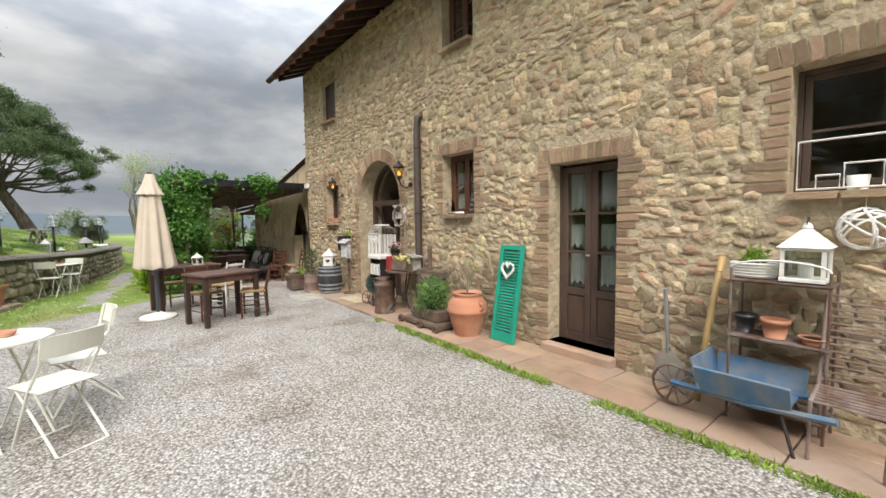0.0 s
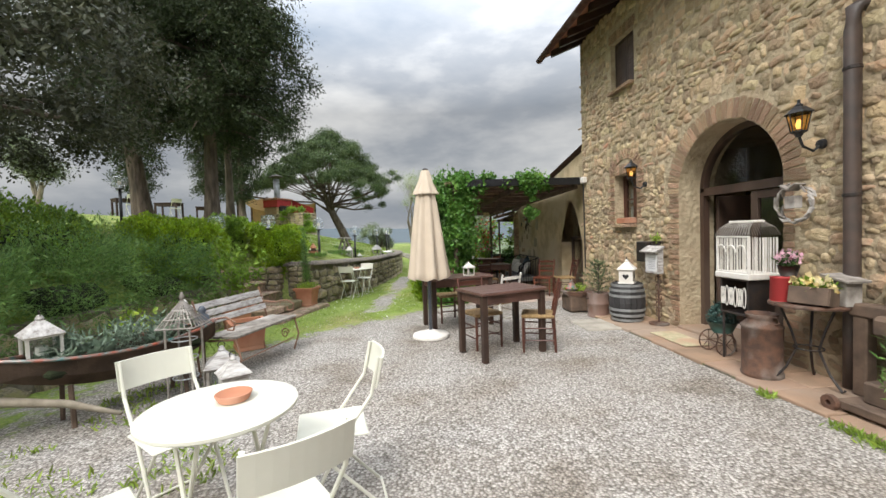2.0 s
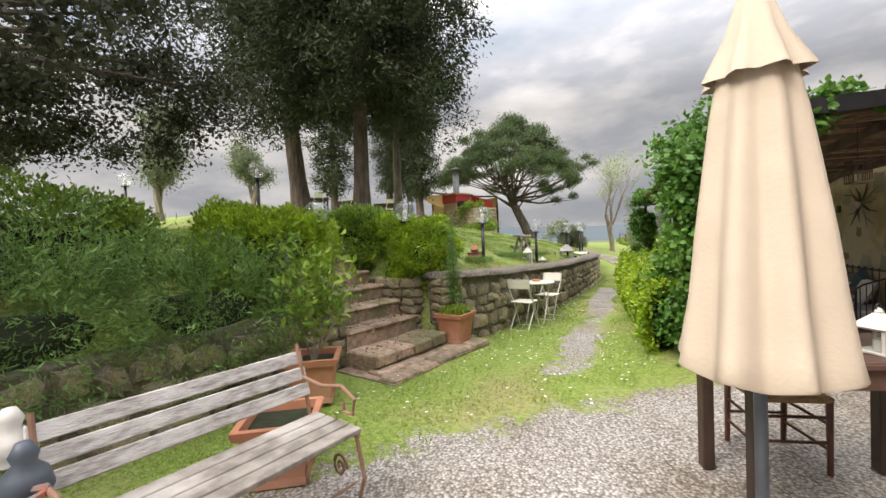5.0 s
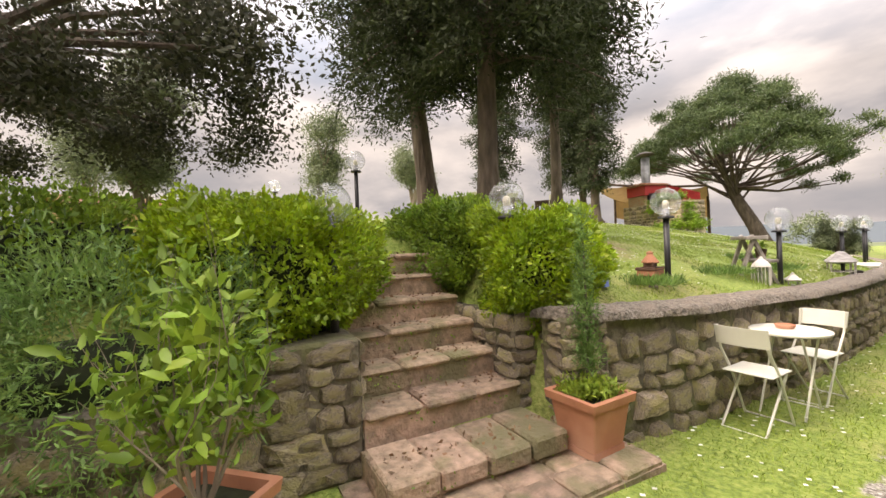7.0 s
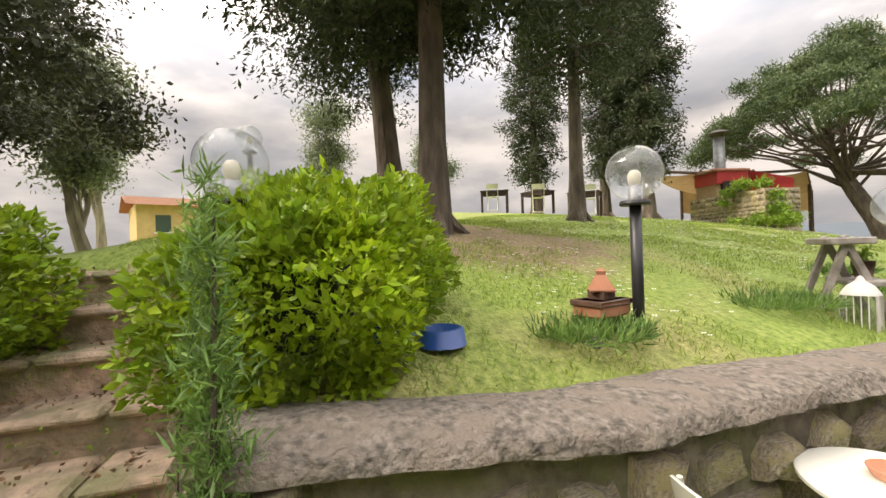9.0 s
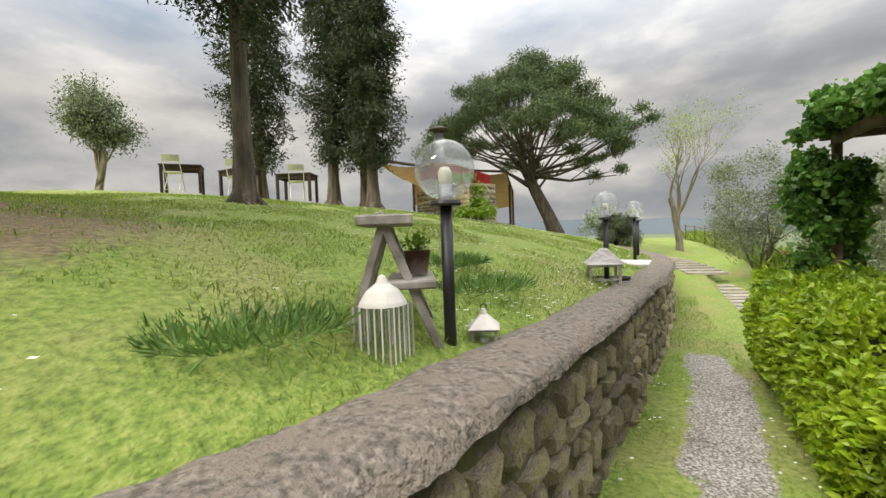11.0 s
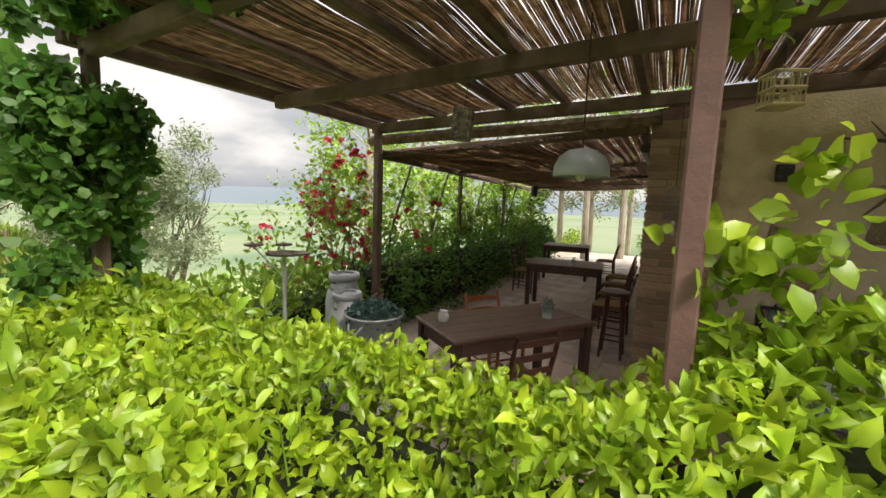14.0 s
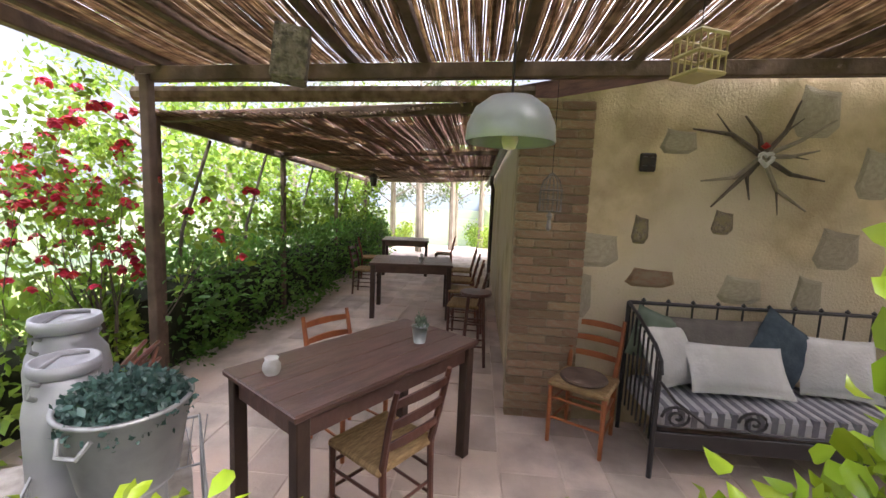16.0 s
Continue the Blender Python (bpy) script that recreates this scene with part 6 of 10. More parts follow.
casement("window_1", OPEN["win"], 0.16, "redwood", "red-brown casement window with scalloped lace curtains")
casement("window_2", OPEN["win2"], 0.16, "redwood", "red-brown casement window with short lace curtains")
casement("window_3", OPEN["upw"], 0.14, "redwood", "red-brown upper casement window", curt=False, bars=2)
casement("window_4", OPEN["ups"], 0.14, "redwood", "red-brown upper casement window", curt=False, bars=2)
casement("window_5", OPEN["big"], 0.18, "brownpaint", "dark brown wide window with a white wire frame", curt=False, bars=1)
a, b, c, d = OPEN["upwin"]
r = root("window_6", pose(0, 0, 0), "closed dark grey-green shutters in an upper window", "window", kind="structure")
for p, q in ((a, (a + b) / 2), ((a + b) / 2, b)):
    sh = part("shutter", frame_rect(0.08, 0.035, p + 0.004, q - 0.004, c, d, 0.04), "brownpaint", r)
    for k in range(14):
        z = c + 0.05 + (d - c - 0.1) * k / 14
        part("slat", bx(0.085, 0.11, p + 0.04, q - 0.04, z, z + 0.045), "brownpaint", sh)

# double glazed door
a, b, c, d = OPEN["door"]
r = root("door_1", pose(0, 0, 0), "closed dark brown double door with curtained glass", "door", kind="structure")
part("door_frame", frame_rect(0.2, 0.07, a, b, c, d + 0.03, 0.03), "brownpaint", r)
mid = (a + b) / 2
for p, q in ((a + 0.03, mid), (mid, b - 0.03)):
    leaf = part("leaf", frame_rect(0.205, 0.05, p + 0.003, q - 0.003, c + 0.02, d - 0.03, 0.07), "brownpaint", r)
    part("panel", bx(0.215, 0.245, p + 0.07, q - 0.07, c + 0.09, c + 0.52, bevel=0.012), "brownpaint", leaf)
    part("rail", bx(0.205, 0.255, p + 0.07, q - 0.07, c + 0.52, c + 0.60), "brownpaint", leaf)
    for z in (c + 1.0, c + 1.42):
        part("glazing_bar", bx(0.21, 0.245, p + 0.07, q - 0.07, z - 0.012, z + 0.012), "brownpaint", leaf)
    g = part("pane", bx(0.228, 0.232, p + 0.07, q - 0.07, c + 0.6, d - 0.1), "glass", leaf)
    g.visible_shadow = False
    for z0, z1 in ((c + 0.62, c + 0.97), (c + 1.03, c + 1.3), (c + 1.44, d - 0.1)):
        curtain(leaf, 0.30, p + 0.07, q - 0.07, z0, z1)
part("door_knob", lathe([(0, 0.03), (0.02, 0.028), (0.026, 0.015), (0.012, 0.0)], 12, at=(0.19, mid + 0.03, c + 0.95)), "zinc", r, "round metal door knob")

# arched entrance, one leaf standing open
r = root("door_2", pose(0, 0, 0), "open dark arched entrance door with glazed fanlight", "door", kind="structure")
bm = BM()
K = 20
X0 = 0.3
for k in range(K):
    for ra, rb, m_ in ((ARCH_R - 0.07, ARCH_R, None),):
        t0, t1 = math.pi * k / K, math.pi * (k + 1) / K
        P4 = [(X0, ARCH_Y + rr * math.cos(t), ARCH_Z + rr * math.sin(t)) for rr, t in ((ra, t0), (rb, t0), (rb, t1), (ra, t1))]
        Q4 = [(X0 + 0.08, y_, z_) for _, y_, z_ in P4]
        vs = [bm.verts.new(p) for p in P4 + Q4]
        for f in ((0, 1, 2, 3), (7, 6, 5, 4), (0, 3, 7, 4), (1, 5, 6, 2)):
            bm.faces.new([vs[i] for i in f])
part("fan_frame", bm, "brownpaint", r)
bm = BM()
box(bm, X0, X0 + 0.08, 5.9, 7.4, ARCH_Z - 0.05, ARCH_Z + 0.05)
box(bm, X0, X0 + 0.08, 5.9, 5.97, 0.06, ARCH_Z - 0.05)
box(bm, X0, X0 + 0.08, 7.33, 7.4, 0.06, ARCH_Z - 0.05)
part("door_frame", bm, "brownpaint", r)
bm = BM()
vs = [bm.verts.new((X0 + 0.04, ARCH_Y + (ARCH_R - 0.06) * math.cos(math.pi * k / K), ARCH_Z + 0.04 + (ARCH_R - 0.08) * math.sin(math.pi * k / K))) for k in range(K + 1)]
bm.faces.new(vs)
g = part("fanlight", bm, "glass", r)
g.visible_shadow = False
lf = part("leaf", frame_rect(X0 + 0.02, 0.05, 5.98, 6.62, 0.08, ARCH_Z - 0.06, 0.09), "brownpaint", r)
g = part("pane", bx(X0 + 0.045, X0 + 0.05, 6.07, 6.53, 0.9, ARCH_Z - 0.15), "glass", lf)
g.visible_shadow = False
part("panel", bx(X0 + 0.03, X0 + 0.06, 6.07, 6.53, 0.17, 0.86, bevel=0.01), "brownpaint", lf)
lf = part("leaf", bx(0.45, 1.05, 7.26, 7.31, 0.08, ARCH_Z - 0.06, bevel=0.006), "brownpaint", r)
# pointed terrace door
r = root("door_3", pose(0, 0, 0), "dark pointed arched door to the terrace", "door", kind="structure")
bm = BM()
box(bm, EX + 0.25, EX + 0.3, D0, D1, -0.3, 0.35)
box(bm, EX + 0.25, EX + 0.3, D0, D0 + 0.08, 0.35, 1.15)
box(bm, EX + 0.25, EX + 0.3, D1 - 0.08, D1, 0.35, 1.15)
box(bm, EX + 0.25, EX + 0.3, (D0 + D1) / 2 - 0.04, (D0 + D1) / 2 + 0.04, 0.35, 1.95)
box(bm, EX + 0.25, EX + 0.3, D0, D1, 1.15, 1.22)
part("door_leaf", bm, "brownpaint", r)
g = part("pane", bx(EX + 0.27, EX + 0.274, D0 + 0.05, D1 - 0.05, 0.35, 1.95), "glass", r)
g.visible_shadow = False


# ---- wall things ----
def wall_lantern(y, z):
    r = root("wall_lantern", pose(0, y, z), "lit black iron wall lantern with amber glass", "lamp", group="wall lanterns")
    bm = lathe([(0.0, -0.035), (0.035, -0.03), (0.045, 0.0), (0.0, 0.01)], 12)
    bmesh.ops.rotate(bm, verts=bm.verts, matrix=Matrix.Rotation(math.pi / 2, 3, "Y"))
    bmesh.ops.translate(bm, verts=bm.verts, vec=(-0.015, 0, -0.1))
    part("backplate", bm, "black", r)
    part("arm", rod([(-0.02, 0, -0.1), (-0.1, 0, -0.16), (-0.2, 0, -0.12), (-0.24, 0, -0.03)], 0.011, 8), "black", r)
    part("base", lathe([(0, -0.04), (0.02, -0.04), (0.035, -0.01), (0.06, 0.0), (0.06, 0.012), (0, 0.012)], 6, at=(-0.24, 0, 0)), "black", r)
    cg = part("cage", lathe([(0.055, 0.012), (0.085, 0.16)], 6, at=(-0.24, 0, 0)), "amber", r, "amber lantern glass")
    for k in range(6):
        a = k * math.pi / 3
        part("rib", rod([(-0.24 + 0.056 * math.cos(a), 0.056 * math.sin(a), 0.01), (-0.24 + 0.087 * math.cos(a), 0.087 * math.sin(a), 0.165)], 0.005, 5), "black", r)
    part("cap", lathe([(0.105, 0.16), (0.1, 0.17), (0.05, 0.215), (0.03, 0.22), (0.03, 0.235), (0.012, 0.25), (0.012, 0.275), (0, 0.285)], 6, at=(-0.24, 0, 0)), "black", r)
    part("bulb", lathe([(0, 0.03), (0.018, 0.035), (0.024, 0.07), (0.012, 0.11), (0, 0.115)], 10, at=(-0.24, 0, 0)), "bulb", r, "glowing warm bulb")
    return r


M["amber"] = glass("amber_glass", (1.0, 0.78, 0.42), 0.1)
wall_lantern(5.52, 2.17)
wall_lantern(8.12, 2.14)
r = root("drainpipe", pose(0, 0, 0), "dark brown painted drainpipe with a bent head", "pipe")
part("pipe", rod([(0.1, 5.2, 3.05), (-0.02, 5.21, 3.1), (-0.08, 5.22, 3.06), (-0.09, 5.22, 2.9), (-0.09, 5.22, 0.5), (-0.09, 5.22, 0.03)], 0.055, 14), "copper", r, smooth=True)
for z in (2.6, 1.6, 0.7):
    part("clip", lathe([(0.056, -0.015), (0.061, -0.012), (0.061, 0.012), (0.056, 0.015)], 14, at=(-0.09, 5.22, z)), "iron", r)
r = root("corner_cable", pose(0, 0, 0), "thin cable and grey junction box at the house corner", "cable")
part("cable", rod([(-0.03, 10.22, 2.35), (-0.03, 10.2, 1.4), (-0.02, 10.22, 0.6)], 0.012, 6), "black", r)
part("junction_box", bx(-0.09, 0.0, 10.1, 10.24, 2.32, 2.44, bevel=0.012), "whitepaint", r)

# driftwood wreath on the drainpipe
r = root("twig_wreath", pose(-0.19, 5.6, 1.56), "grey driftwood twig wreath with a small bird house", "wreath")
rg = random.Random(4)
for k in range(26):
    a = 2 * math.pi * k / 26
    p = Vector((rg.uniform(-0.03, 0.03), math.cos(a) * 0.15, math.sin(a) * 0.15))
    q = Vector((rg.uniform(-0.04, 0.04), math.cos(a + 0.7) * rg.uniform(0.13, 0.19), math.sin(a + 0.7) * rg.uniform(0.13, 0.19)))
    part("twig", rod([p, (p + q) / 2 * 1.12, q], [0.011, 0.014, 0.007], 5), "greywood", r)
bh = part("bird_house", bx(-0.06, 0.02, -0.05, 0.05, -0.04, 0.07, bevel=0.004), "greywood", r)
bm = BM()
box(bm, -0.09, 0.03, -0.09, 0.0, 0.0, 0.012, m=pose(0, 0, 0.115, -35))
box(bm, -0.09, 0.03, 0.0, 0.09, 0.0, 0.012, m=pose(0, 0, 0.115, 35))
part("roof", bm, "greywood", bh)

# white wire ball and wire panel at the big window
r = root("wire_ball", pose(-0.05, 0.36, 1.4), "white painted wire ball hanging on the wall", "ornament")
rg = random.Random(7)
for k in range(12):
    q = Euler((rg.uniform(0, 6), rg.uniform(0, 6), rg.uniform(0, 6))).to_matrix()
    part("hoop", rod([q @ Vector((0.13 * math.cos(t), 0.13 * math.sin(t), rg.uniform(-0.012, 0.012))) for t in [2 * math.pi * j / 14 for j in range(14)]], 0.008, 5, True), "whitepaint", r)
part("cord", rod([(0.03, 0, 0.26), (0, 0, 0.13)], 0.003, 4), "whitepaint", r)
r = root("window_grille", pose(0.0, 0.0, 0.0), "white wire window grille with square loops", "grille")
for y0, y1, z0, z1 in ((0.2, 0.72, 1.67, 2.0), (0.3, 0.48, 1.67, 1.83), (0.5, 0.62, 1.67, 1.76), (-0.3, 0.18, 1.67, 2.0)):
    part("loop", rod([(0.06, y0, z0), (0.06, y1, z0), (0.06, y1, z1), (0.06, y0, z1)], 0.009, 6, True), "whitepaint", r)
r = root("window_cup", pose(0.12, 0.42, 1.65), "white enamel pot on the window sill", "pot")
part("pot", lathe([(0, 0), (0.05, 0), (0.06, 0.1), (0.055, 0.1), (0.047, 0.012), (0, 0.012)], 16), "whitepaint", r, smooth=True)
# things on the sill of the curtained window
r = root("driftwood_boat", pose(0.06, 4.55, 1.575), "small driftwood boat on the window sill", "ornament")
part("hull", bx(-0.03, 0.03, -0.1, 0.1, 0, 0.03, bevel=0.01), "greywood", r)
part("sail", (lambda b: (b.faces.new([b.verts.new(p) for p in ((0, -0.06, 0.03), (0, 0.06, 0.03), (0, 0.0, 0.22))]), bmesh.ops.solidify(b, geom=b.faces[:], thickness=0.01), b)[2])(BM()), "palestone", r)
part("stick", rod([(0, 0.02, 0.03), (0, 0.12, 0.2)], 0.008, 5), "greywood", r)
for k in range(7):
    r2 = root("stacked_pebble", pose(0.06, 4.12, 1.575 + 0.034 * k, 0, 0, 30 * k), "flat grey pebble in a stack on the sill", "stone", group="stack of pebbles")
    part("pebble", lathe([(0, 0), (0.05 - 0.004 * k, 0.006), (0.06 - 0.005 * k, 0.017), (0.05 - 0.004 * k, 0.028), (0, 0.034)], 10), "cap" if k % 2 else "iron", r2, smooth=True)
r = root("shell_cluster", pose(0.03, 4.38, 1.575), "white shells on the window sill", "shells")
for k in range(6):
    part("shell", lathe([(0, 0), (0.025, 0.006), (0.02, 0.025), (0, 0.035)], 8, at=(0.02 * (k % 2), -0.08 + 0.03 * k, 0)), "whitepaint", r, smooth=True)
r = root("window_box", pose(0.02, 8.72, 1.47), "pale wooden window box on the sill", "planter")
part("box", bx(-0.07, 0.06, -0.2, 0.2, 0, 0.09, bevel=0.006), "terracotta", r)

# ---- along the house ----
# green shutter leaning by the door
SHM = Matrix.Translation((-0.24, 3.3, 0.03)) @ Matrix.Rotation(radians(10), 4, "Y")
r = root("green_shutter", SHM, "emerald green louvred shutter leaning on the wall", "shutter")
part("frame", frame_rect(-0.018, 0.036, -0.185, 0.185, 0, 1.16, 0.055), "green", r)
part("rail", bx(-0.018, 0.018, -0.13, 0.13, 0.055, 0.12), "green", r)
for k in range(27):
    z = 0.135 + k * 0.0355
    part("slat", bx(-0.016, 0.016, -0.13, 0.13, -0.003, 0.003, m=Matrix.Translation((0, 0, z + 0.015)) @ Matrix.Rotation(radians(-40), 4, "Y")), "green", r)
hw = root("heart_wreath", SHM @ Matrix.Translation((-0.05, 0.0, 0.86)), "white wicker heart hung on the green shutter", "ornament")
hp = [(0, 0.075 * 1.25 * math.sin(t) ** 3, 0.006 * (13 * math.cos(t) - 5 * math.cos(2 * t) - 2 * math.cos(3 * t) - math.cos(4 * t))) for t in [2 * math.pi * k / 28 for k in range(28)]]
part("heart", rod(hp, 0.016, 6, True), "whitepaint", hw)
part("bow", rod([(0, -0.03, 0.09), (0, 0, 0.06), (0, 0.03, 0.09)], 0.012, 6), "whitepaint", hw)

# big terracotta oil jar with a bare young tree
r = root("terracotta_jar", pose(-0.36, 3.78, 0.03), "large terracotta oil jar with a young leafless tree", "pot")
part("jar", lathe([(0, 0), (0.155, 0), (0.165, 0.03), (0.17, 0.04), (0.215, 0.2), (0.245, 0.3), (0.258, 0.315), (0.258, 0.34), (0.245, 0.36), (0.24, 0.42), (0.19, 0.49), (0.165, 0.505), (0.185, 0.53), (0.19, 0.55), (0.165, 0.55), (0.15, 0.5), (0, 0.5)], 32), "terracotta", r, smooth=True)
for s in (-1, 1):
    part("handle", rod([(0, s * 0.215, 0.45), (0, s * 0.275, 0.43), (0, s * 0.275, 0.37), (0, s * 0.235, 0.35)], 0.02, 8), "terracotta", r, smooth=True)
part("soil", lathe([(0.155, 0.515), (0, 0.53)], 16), "shade_and_soil", r)
bm = BM()
tips = []
limb(bm, (0, 0, 0.5), (0, 0, 1), 0.28, 0.012, 3, random.Random(6), tips, 0.7, 4, 0.25, 0.75)
part("sapling", bm, "palebark", r)
leaves("foliage", [tuple(t) for t, d in tips for _ in range(3)], "lf_yellow", 0.03, r, 0.4, 3)

# herb bush in an old wooden trough
r = root("wooden_trough", pose(-0.36, 4.5, 0.03), "old wooden trough with cast iron wheels", "planter")
part("plank", bx(-0.25, 0.2, -0.42, 0.4, 0.02, 0.09, bevel=0.012), "timber", r)
part("box", bx(-0.16, 0.16, -0.3, 0.3, 0.09, 0.24, bevel=0.012), "timber", r)
for y in (-0.4, -0.05, 0.42):
    part("wheel", (lambda b: (bmesh.ops.rotate(b, verts=b.verts, matrix=Matrix.Rotation(math.pi / 2, 3, "Y")), bmesh.ops.translate(b, verts=b.verts, vec=(-0.27, y, 0.05)), b)[2])(
        lathe([(0.02, -0.02), (0.055, -0.02), (0.06, 0), (0.055, 0.02), (0.02, 0.02), (0.02, -0.02)], 14)), "rust", r)
hb = root("lavender_bush", pose(-0.38, 4.45, 0.26), "round grey-green lavender bush in a trough", "bush")
P = clump_points([(0, 0, 0.2), (0.05, 0.12, 0.25), (-0.06, -0.12, 0.22), (-0.08, 0.05, 0.12)], [0.23, 0.19, 0.2, 0.2], 1100, 3, 1, 0.2)
leaves("foliage", P, "lf_rosemary", 0.06, hb, 0.16, 4, 0.1, 0.7)
# near-black core: the shade within the bush is put into its colour
part("twig_mass", lathe([(0, -0.02), (0.1, 0), (0.17, 0.15), (0.12, 0.33), (0, 0.36)], 10), "shade_and_soil", hb)
# wooden press screw behind
r = root("wooden_press", pose(-0.15, 4.85, 0.03), "old wooden screw press against the wall", "press")
part("beam", bx(-0.06, 0.06, -0.36, 0.3, 0.62, 0.72, bevel=0.012), "timber", r)
part("screw", lathe([(0.033 + 0.006 * (k % 2), 0.5 + 0.018 * k) for k in range(31)] + [(0, 1.05)], 12), "timber", r)
part("post", bx(-0.05, 0.05, -0.32, -0.22, 0, 0.62, bevel=0.01), "timber", r)
part("post", bx(-0.05, 0.05, 0.18, 0.28, 0, 0.62, bevel=0.01), "timber", r)
part("block", bx(-0.13, 0.0, -0.1, 0.1, 0.5, 0.66, bevel=0.03), "timber", r)

# iron table with flowers
r = root("iron_side_table", pose(-0.3, 5.38, 0.03), "round iron table with scrolled legs", "table")
part("tabletop", lathe([(0, 0.66), (0.27, 0.66), (0.275, 0.675), (0.27, 0.69), (0, 0.69)], 28), "rust", r)
for k in range(3):
    a = 2.1 * k + 0.6
    c, s = math.cos(a), math.sin(a)
    part("leg", rod([(0.2 * c, 0.2 * s, 0.66), (0.12 * c, 0.12 * s, 0.45), (0.08 * c, 0.08 * s, 0.3), (0.16 * c, 0.16 * s, 0.12), (0.25 * c, 0.25 * s, 0.01), (0.27 * c, 0.27 * s, 0.03)], 0.01, 6), "iron", r)
part("ring", rod([(0.1 * math.cos(t), 0.1 * math.sin(t), 0.3) for t in [2 * math.pi * k / 16 for k in range(16)]], 0.007, 5, True), "iron", r)


def flower_pot(name, m, label, pot, h, rad, leaf, petal, n=260, spread=0.9, petal_n=120):
    r = root(name, m, label, "potted plant")
    part("pot", lathe([(0, 0), (rad * 0.72, 0), (rad, h), (rad * 1.1, h), (rad * 1.1, h * 0.86), (rad * 1.0, h * 0.84)][:4] + [(rad * 0.9, h), (rad * 0.85, h * 0.8), (0, h * 0.8)], 18), pot, r, smooth=True)
    leaves("foliage", clump_points([(0, 0, h + rad * 0.5)], [rad * 1.2 * spread], n, 3, 0.8, 0.2), leaf, rad * 0.5, r, 0.5, 4)
    if petal:
        leaves("blossom", clump_points([(0, 0, h + rad * 0.9)], [rad * 1.25 * spread], petal_n, 5, 0.6, 0.7), petal, rad * 0.4, r, 0.9, 6)
    return r


flower_pot("flower_pot", pose(-0.34, 5.52, 0.93), "pink chrysanthemums in a green pot", "iron", 0.09, 0.08, "lf_dark", "pink")
r = root("red_tin", pose(-0.42, 5.5, 0.72), "red enamel tin on the iron table", "tin")
part("tin", lathe([(0, 0), (0.085, 0), (0.09, 0.01), (0.085, 0.2), (0.09, 0.205), (0, 0.207)], 20), "redpaint", r, smooth=True)
r = root("wooden_crate", pose(-0.4, 5.26, 0.72, 0, 12, 20), "weathered wooden crate of yellow flowers", "crate")
for s in (-0.08, 0.08):
    part("board", bx(s - 0.008, s + 0.008, -0.13, 0.13, 0.0, 0.14, bevel=0.003), "timber", r)
for s in (-0.13, 0.13):
    part("board", bx(-0.08, 0.08, s - 0.008, s + 0.008, 0.0, 0.14, bevel=0.003), "timber", r)
part("base", bx(-0.08, 0.08, -0.13, 0.13, 0, 0.012), "timber", r)
leaves("foliage", clump_points([(0, -0.05, 0.14), (0, 0.07, 0.14)], [0.09, 0.09], 160, 3, 0.7, 0.2), "lf_hedge", 0.05, r, 0.5, 4)
leaves("blossom", clump_points([(0, -0.05, 0.16), (0, 0.07, 0.17)], [0.09, 0.09], 70, 5, 0.6, 0.7), "lf_petal", 0.045, r, 0.9, 6)
r = root("birdhouse", pose(-0.2, 5.18, 0.72), "grey wooden bird house on the iron table", "bird house")
part("body", bx(-0.07, 0.07, -0.07, 0.07, 0, 0.2, bevel=0.004), "greywood", r)
part("roof", bx(-0.1, 0.1, -0.11, 0.11, -0.008, 0.008, m=pose(0, 0, 0.22, 12, 0, 0)), "greywood", r)

# ornate white bird cage on an iron stand
r = root("bird_cage", pose(-0.3, 6.0, 0.0), "ornate white wire bird cage on scrolled stand", "bird cage")
part("stand", frame_rect(-0.14, 0.28, -0.17, 0.17, 0.5, 0.86, 0.02), "iron", r)
for k in range(4):
    part("leg", rod([(-0.12 if k % 2 else 0.12, -0.15 if k < 2 else 0.15, 0.03), (-0.12 if k % 2 else 0.12, -0.15 if k < 2 else 0.15, 0.5)], 0.012, 6), "iron", r)
for k in range(6):
    y = -0.13 + 0.052 * k
    part("scroll", rod([(-0.145, y + 0.02 * math.cos(t), 0.68 + 0.1 * math.sin(t * (1 + k % 2))) for t in [2 * math.pi * j / 12 for j in range(12)]], 0.005, 4, True), "whitepaint", r)
part("tray", bx(-0.17, 0.17, -0.21, 0.21, 0.86, 0.92, bevel=0.008), "whitepaint", r)
for sx in (-0.15, 0.15):
    for k in range(13):
        y = -0.18 + 0.03 * k
        part("bar", rod([(sx, y, 0.92), (sx, y, 1.26)], 0.004 if k % 4 else 0.009, 5), "whitepaint", r)
for sy in (-0.19, 0.19):
    for k in range(9):
        x = -0.14 + 0.035 * k
        part("bar", rod([(x, sy, 0.92), (x, sy, 1.26)], 0.004 if k % 4 else 0.009, 5), "whitepaint", r)
part("rail", frame_rect(-0.16, 0.02, -0.2, 0.2, 0.92, 1.28, 0.018), "whitepaint", r)
for k in range(3):
    yc = -0.12 + 0.12 * k
    part("arch", rod([(-0.165, yc + 0.05 * math.cos(t), 1.12 + 0.07 * math.sin(t)) for t in [math.pi * j / 8 for j in range(9)]], 0.008, 5), "whitepaint", r)
bm = BM()
for k in range(14):
    y = -0.2 + 0.4 * k / 13
    tube(bm, [(-0.17, y, 1.28), (-0.13, y * 0.9, 1.36), (-0.06, y * 0.7, 1.41), (0.06, y * 0.7, 1.41), (0.13, y * 0.9, 1.36), (0.17, y, 1.28)], 0.004, 4)
part("dome", bm, "greywood", r)
part("ridge", bx(-0.06, 0.06, -0.15, 0.15, 1.405, 1.43, bevel=0.005), "whitepaint", r)

